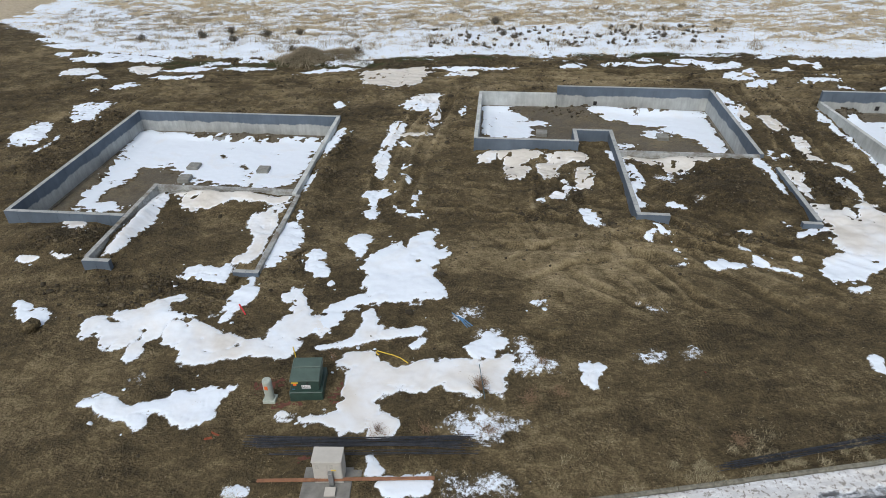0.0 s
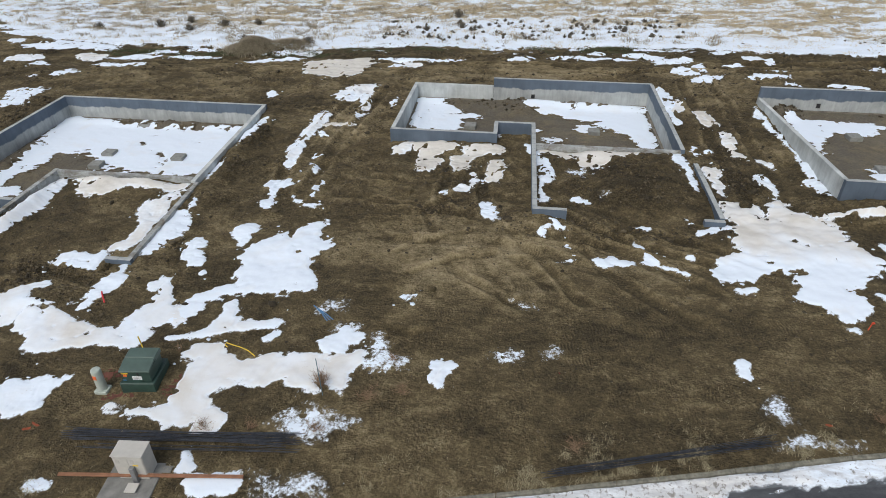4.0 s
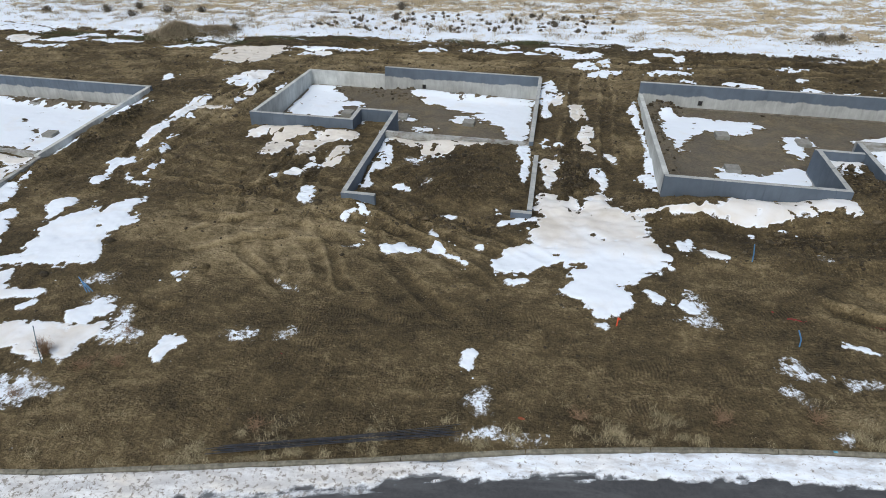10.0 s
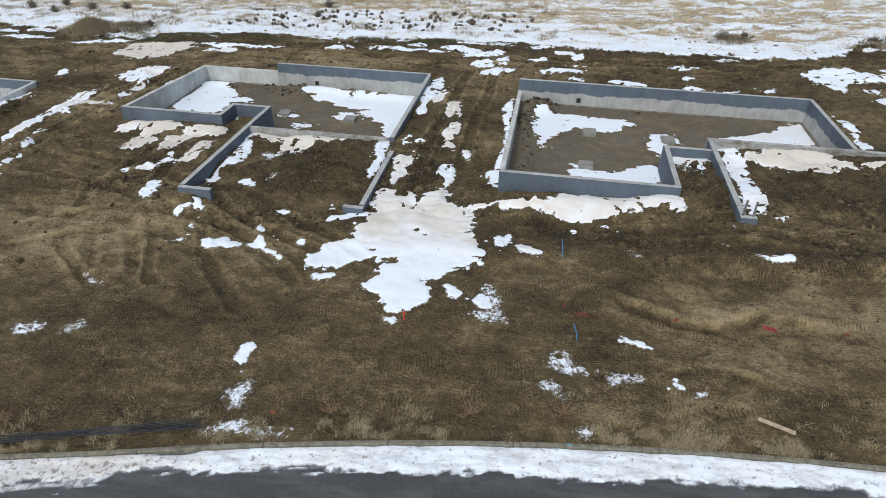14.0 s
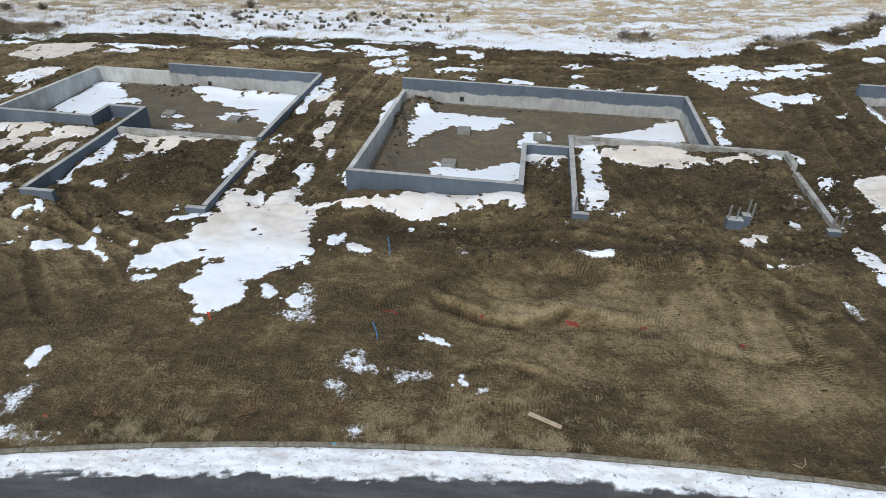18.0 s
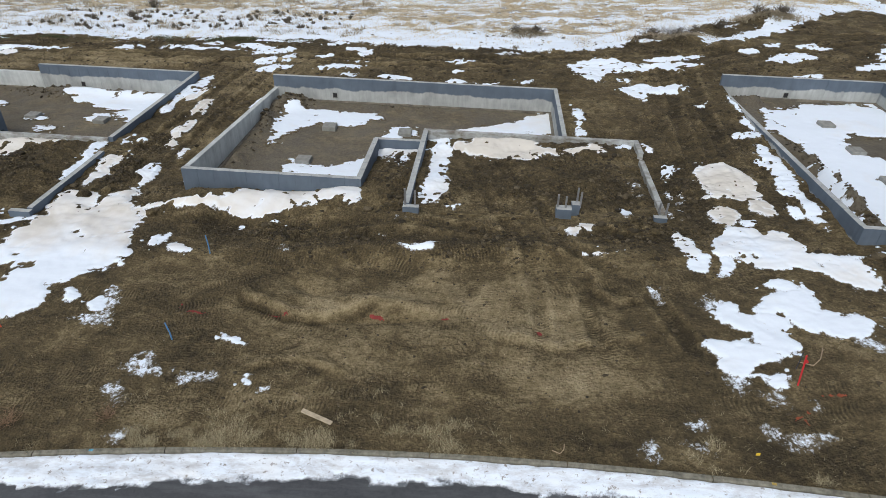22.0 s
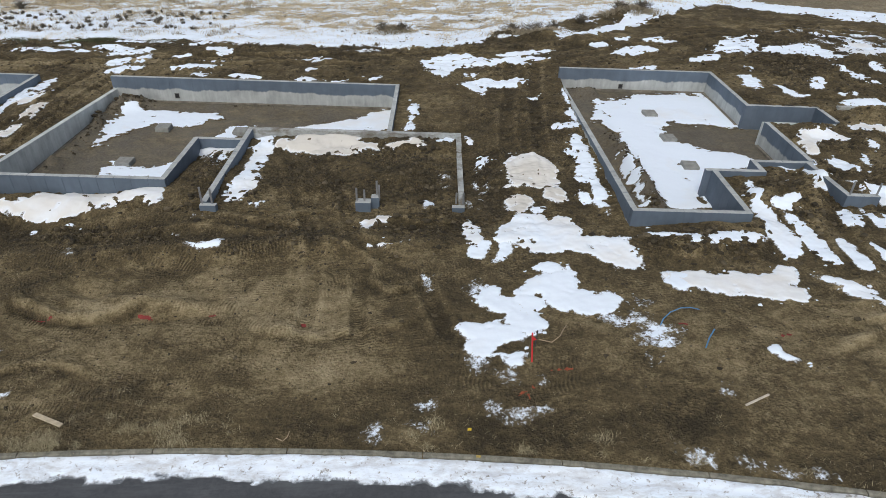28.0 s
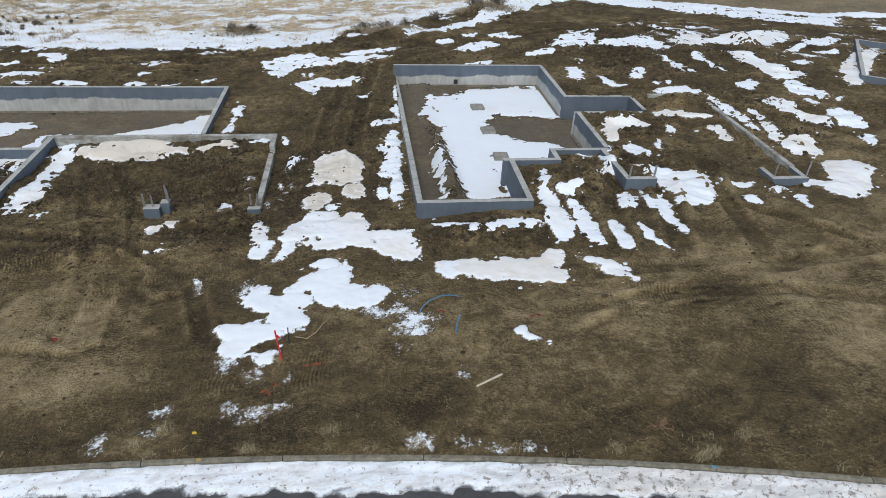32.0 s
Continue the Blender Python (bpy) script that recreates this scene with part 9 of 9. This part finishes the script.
def stone(x, y, r, seed):
    rng = random.Random(seed)
    bm = bmesh.new()
    bmesh.ops.create_icosphere(bm, subdivisions=2, radius=r)
    for v in bm.verts:
        v.co *= 0.78 + 0.4 * noise.noise(v.co * (1.4 / r) + Vector((seed, 0, 0))) + rng.uniform(-0.04, 0.04)
        v.co.z *= 0.72
    ob = new("boulder", mesh_of("boulder", bm, DIRT))
    ob.matrix_basis = pose(x, y, on(x, y) + r * 0.3, 0, 0, rng.uniform(0, 360))
    tagged(ob, "brown dirt-covered boulder lying on the site", "boulder")


for k, (x, y, r) in enumerate(((-19.4, 14.9, 0.42), (-0.1, 17.7, 0.16), (12.3, 24.1, 0.34), (12.9, 24.6, 0.25), (-12.8, 17.9, 0.25), (-12.3, 17.8, 0.22), (33.6, 22.4, 0.2), (42.5, 20.5, 0.2), (-2.0, 24.8, 0.22), (46.5, 24.3, 0.2), (15.6, 22.9, 0.25))):
    stone(x, y, r, 30 + k)


# ---- grass and clods, joined ----
def straw_material(name, light, dark):
    m, t, b = mat(name, 0.9)
    g = t.nodes.new("ShaderNodeNewGeometry")
    t.links.new(ramp(t, g.outputs["Random Per Island"], (0.0, dark), (0.6, light), (1.0, tuple(min(1, c * 1.25) for c in light))), b.inputs["Base Color"])
    return m


def blades(name, spots, per, height, width, material, label, rng, spread=0.05, flat=0.15):
    """Thin bent blades of grass in tufts at the given spots."""
    n = len(spots) * per
    root = np.repeat(spots, per, 0)
    ang, lean = rng.uniform(0, 2 * math.pi, n), rng.uniform(flat, 1.1, n)
    tall = height * rng.uniform(0.5, 1.3, n)
    root = root + np.stack([rng.normal(0, spread, n), rng.normal(0, spread, n), np.zeros(n)], 1)
    out = np.stack([np.cos(ang), np.sin(ang), np.zeros(n)], 1)
    side = np.stack([-np.sin(ang), np.cos(ang), np.zeros(n)], 1) * width
    up = np.array([0, 0, 1.0])
    mid = root + out * (tall * lean * 0.4)[:, None] + up * (tall * (0.75 - 0.4 * lean))[:, None]
    tip = root + out * (tall * lean)[:, None] + up * (tall * (1.12 - lean * 0.85))[:, None]
    co = np.stack([root - side, root + side, mid - side * 0.7, mid + side * 0.7, tip], 1).reshape(-1, 3)
    base = (np.arange(n) * 5)[:, None]
    faces = np.concatenate([base + [0, 1, 3, 2]], 0)
    tris = base + [2, 3, 4]
    me = bpy.data.meshes.new(name)
    me.from_pydata(co.tolist(), [], faces.tolist() + tris.tolist())
    me.materials.append(material)
    tagged(new(name, me), label, "grass", kind="stuff")


def grow():
    rng = np.random.default_rng(11)
    straw = straw_material("dry_grass", (0.40, 0.35, 0.22), (0.16, 0.135, 0.075))
    pale = straw_material("pale_field_grass", (0.60, 0.52, 0.36), (0.40, 0.32, 0.20))
    green = straw_material("winter_green_grass", (0.085, 0.095, 0.040), (0.04, 0.05, 0.02))
    x = rng.uniform(-12, 54, 17000)
    o = rng.exponential(0.45, 17000) + 0.04
    y = kerb_y(x) + o
    ok = fnoise(x / 1.1, y / 0.7, 2, 401) * 0.9 + 1.5 * np.clip(fnoise(x / 0.42, y / 0.36, 2, 405), -0.6, 1) - 0.22 - o * 0.15 + np.where((x > 10) & (x < 25), 0.04, 0) - np.where(x < 3, 0.4, 0) - np.where(x > 28, 0.45, 0) > rng.uniform(0, 0.9, len(x))
    spots = np.stack([x, y, ground_z(x, y)], 1)[ok & (o < 2.4)]
    blades("verge_grass", spots, 10, 0.17, 0.0034, straw, "dry straw-coloured grass tufts along the kerb", rng, 0.06, 0.45)
    x = rng.uniform(-14, 56, 3600)
    y = kerb_y(x) + 0.2 + rng.exponential(1.6, 3600)
    ok = fnoise(x / 1.8, y / 1.2, 3, 403) > rng.uniform(-0.4, 0.7, len(x))
    blades("straw_litter", np.stack([x, y, ground_z(x, y) + 0.012], 1)[ok], 2, 0.13, 0.003, straw, "scattered dry stalks lying on the dirt", rng, 0.05, 1.0)
    x, y = rng.uniform(-55, 78, 200000), 44 + 34 * rng.uniform(0, 1, 200000) ** 0.8
    past = y - field_edge(x)
    reach = np.interp(x, [-55, -40, -30, -20, -10, 5, 14, 22, 40], [13, 12, 5.5, 5.0, 9.5, 9.5, 6.0, 2.0, 0.5])
    dense = 0.10 + 0.40 * np.clip((past - reach + 1.0) / 4, 0, 1) + 0.75 * fnoise(x / 2.6, y / 1.3, 4, 409)
    ok = (past > 0.2) & (dense > rng.uniform(0, 1.1, len(x))) & (x < 58)
    spots = np.stack([x, y, ground_z(x, y, False)], 1)[ok]
    blades("field_grass", spots, 5, 0.30, 0.012, pale, "tall pale dry grass standing through the snow", rng, 0.12, 0.6)
    grey = straw_material("grey_brown_weeds", (0.36, 0.31, 0.22), (0.16, 0.135, 0.085))
    x, y = rng.uniform(-50, 18, 18000), rng.uniform(47, 68, 18000)
    past = y - field_edge(x)
    ok = (past > 1.5) & (fnoise(x / 1.2, y / 0.8, 3, 415) + 0.25 * fnoise(x / 6, y / 4, 2, 417) - np.where(x > -8, 0.08, 0) > rng.uniform(0.02, 0.42, len(x)))
    blades("grey_weed_tufts", np.stack([x, y, ground_z(x, y, False)], 1)[ok], 11, 0.42, 0.012, grey, "grey-brown dead weeds in clumps on the snowy field", rng, 0.14, 0.3)
    x, y = np.concatenate([rng.normal(-17.9, 0.9, 1300), rng.normal(-15.5, 0.8, 800), rng.normal(30.0, 0.6, 300), rng.normal(39.3, 1.1, 500), rng.normal(47.5, 1.2, 500)]), np.concatenate([rng.normal(47.0, 0.6, 1300), rng.normal(48.4, 0.5, 800), rng.normal(48.8, 0.35, 300), rng.normal(47.2, 0.5, 500), rng.normal(53.1, 0.5, 500)])
    blades("weed_heap_thatch", np.stack([x, y, ground_z(x, y, False)], 1), 8, 0.42, 0.014, grey, "grey-brown thatch of weeds over soil heaps", rng, 0.12, 0.6)
    x, y = rng.uniform(-30, 16, 24000), rng.normal(0, 0.55, 24000)
    y = y + np.interp(x, [-30, -20, -13, -8, 2, 16], [46.0, 46.2, 46.6, 48.4, 48.2, 48.4])
    ok = fnoise(x / 2.0, y / 0.5, 3, 421) > 0.05 + np.where(x > -13, 0.15, 0)
    blades("green_grass", np.stack([x, y, ground_z(x, y, False)], 1)[ok], 5, 0.12, 0.009, green, "short dull green winter grass beside the lane", rng, 0.1, 0.5)


grow()


def lumps(name, x, y, z, r, flat, material, label, category, rng):
    """Many small uneven lumps in one mesh."""
    bm = bmesh.new()
    bmesh.ops.create_icosphere(bm, subdivisions=1, radius=1.0)
    verts = np.array([v.co for v in bm.verts])
    tris = np.array([[v.index for v in f.verts] for f in bm.faces])
    bm.free()
    n = len(x)
    shape = verts[None] * rng.uniform(0.45, 1.4, (n, len(verts), 1)) * r[:, None, None] * np.stack([rng.uniform(0.8, 1.5, n), rng.uniform(0.7, 1.2, n), np.full(n, flat)], 1)[:, None]
    co = (shape + np.stack([x, y, z + r * 0.22], 1)[:, None]).reshape(-1, 3)
    faces = (tris[None] + (np.arange(n) * len(verts))[:, None, None]).reshape(-1, 3)
    me = bpy.data.meshes.new(name)
    me.vertices.add(len(co))
    me.vertices.foreach_set("co", co.ravel())
    me.loops.add(faces.size)
    me.loops.foreach_set("vertex_index", faces.ravel().astype(np.int32))
    me.polygons.add(len(faces))
    me.polygons.foreach_set("loop_start", np.arange(0, faces.size, 3, dtype=np.int32))
    me.polygons.foreach_set("loop_total", np.full(len(faces), 3, np.int32))
    me.update(calc_edges=True)
    me.attributes.new("depth", "FLOAT", "POINT").data.foreach_set("value", np.full(len(co), 0.2, np.float32))
    me.materials.append(material)
    tagged(new(name, me), label, category, kind="stuff")


def clod_material():
    """Lumps of soil, each of its own tone, crumbly on the face."""
    m, t, b = mat("loose_clods", 0.95)
    g = t.nodes.new("ShaderNodeNewGeometry")
    tone = ramp(t, g.outputs["Random Per Island"], (0.0, (0.030, 0.0235, 0.013)), (0.75, (0.092, 0.073, 0.042)), (1.0, (0.15, 0.122, 0.075)))
    face = grain(t, place(t), 22.0, 6, 0.75)
    t.links.new(blend(t, 0.8, tone, ramp(t, face, (0.3, (0.22, 0.22, 0.22)), (0.7, (0.74, 0.74, 0.74))), "OVERLAY"), b.inputs["Base Color"])
    relief(t, b, face, 0.8, 0.06)
    return m


def clods():
    rng = np.random.default_rng(5)
    xs, ys, rs = [], [], []
    for cx, cy, a, b, count, size in CLODS:
        xs.append(cx + rng.normal(0, a, count))
        ys.append(cy + rng.normal(0, b, count))
        rs.append(0.7 * size * rng.lognormal(0, 0.5, count))
    # packed lumps where the soil is broken
    x, y = rng.uniform(-34, 62, 170000), rng.uniform(14, 50, 170000)
    packed = rubble(x, y) ** 1.4 > rng.uniform(0.12, 1.0, len(x))
    xs.append(x[packed])
    ys.append(y[packed])
    rs.append(0.036 * rng.lognormal(0, 0.55, int(packed.sum())))
    x, y, r = np.concatenate(xs), np.concatenate(ys), np.minimum(np.concatenate(rs), 0.13)
    z = ground_z(x, y)
    for house in HOUSES:
        for x0, y0, x1, y1 in house["rooms"]:
            inner = (x > x0 + 0.2) & (x < x1 - 0.2) & (y > y0 + 0.2) & (y < y1 - 0.2)
            heap = np.zeros(inner.shape)
            for row in SLUMPS:
                heap = heap + bump(x, y, row)
            z = np.where(inner & (heap > 0.12), floor_z(x, y, house), np.where(inner, -99, z))
    bare = np.ones(len(x), bool)
    for x0, y0, x1, y1, ellipses in LAID:
        near = np.nonzero((x > x0) & (x < x1) & (y > y0) & (y < y1))[0]
        bare[near[blobs(x[near], y[near], ellipses) > 0.05]] = False
    ok = bare & (z > -50) & (y > kerb_y(x) + 0.4) & (~in_rooms(x, y, 0.35) | in_rooms(x, y, -0.2))
    loose = clod_material()
    lumps("dirt_clods", x[ok], y[ok], z[ok], r[ok], 0.75, loose, "loose lumps of brown soil and stones", "soil", rng)
    x, y, z = np.array(LUMPS_ON_SNOW).T
    lumps("dirt_lumps_on_snow", x, y, z, np.minimum(0.038 * rng.lognormal(0, 0.6, len(x)), 0.13), 0.7, loose, "dark soil lumps lying on the snow edges", "soil", rng)
    x, y, z = np.array(CRUMBS).T
    lumps("snow_crumbs", x, y, z, np.minimum(0.034 * rng.lognormal(0, 0.6, len(x)), 0.10), 0.45, SNOW, "small crumbs of snow left around the patches", "snow", rng)


# heaps of loose lumps: centre, spread along x and y, count, size
CLODS = [
    (25, 20.9, 5.5, 0.6, 1100, 0.032), (7, 22.0, 3.5, 0.5, 250, 0.05), (31, 22.5, 2.5, 1.2, 500, 0.035), (12.6, 26, 1.0, 4.0, 500, 0.05),
    (-15, 16.6, 3.5, 0.9, 350, 0.055), (29.5, 25.5, 3.5, 1.8, 500, 0.045), (46.5, 23.5, 2.5, 1.8, 600, 0.05), (50, 28, 3.0, 2.5, 400, 0.05),
    (37, 28, 1.2, 5.0, 500, 0.045), (20, 41, 26, 2.5, 2200, 0.05), (56, 38, 5, 5, 900, 0.06), (7.8, 25.5, 1.8, 1.5, 400, 0.04),
    (-7.5, 27, 2.5, 6, 500, 0.04), (-16, 37, 6, 2, 400, 0.05)] + [
    (20, 17, 22, 3.0, 5000, 0.020), (5, 30, 22, 9, 5000, 0.03), (45, 30, 12, 8, 5000, 0.035), (-18.5, 19.5, 3, 2, 300, 0.05),
    (16.9, 33.0, 0.25, 1.4, 150, 0.05), (17.5, 35.1, 0.6, 0.35, 120, 0.06), (41.4, 27.0, 0.3, 3.5, 600, 0.05), (2.5, 37.5, 1.6, 0.4, 250, 0.05),
    (-3.2, 34, 0.3, 2.0, 200, 0.05), (25, 21.0, 4.5, 0.4, 700, 0.03), (45.5, 24.0, 1.0, 1.2, 300, 0.05), (42.0, 20.8, 1.5, 0.5, 250, 0.06),
    (24.2, 26.5, 0.5, 1.5, 250, 0.05), (33.0, 26.5, 0.6, 1.8, 250, 0.06)]
clods()
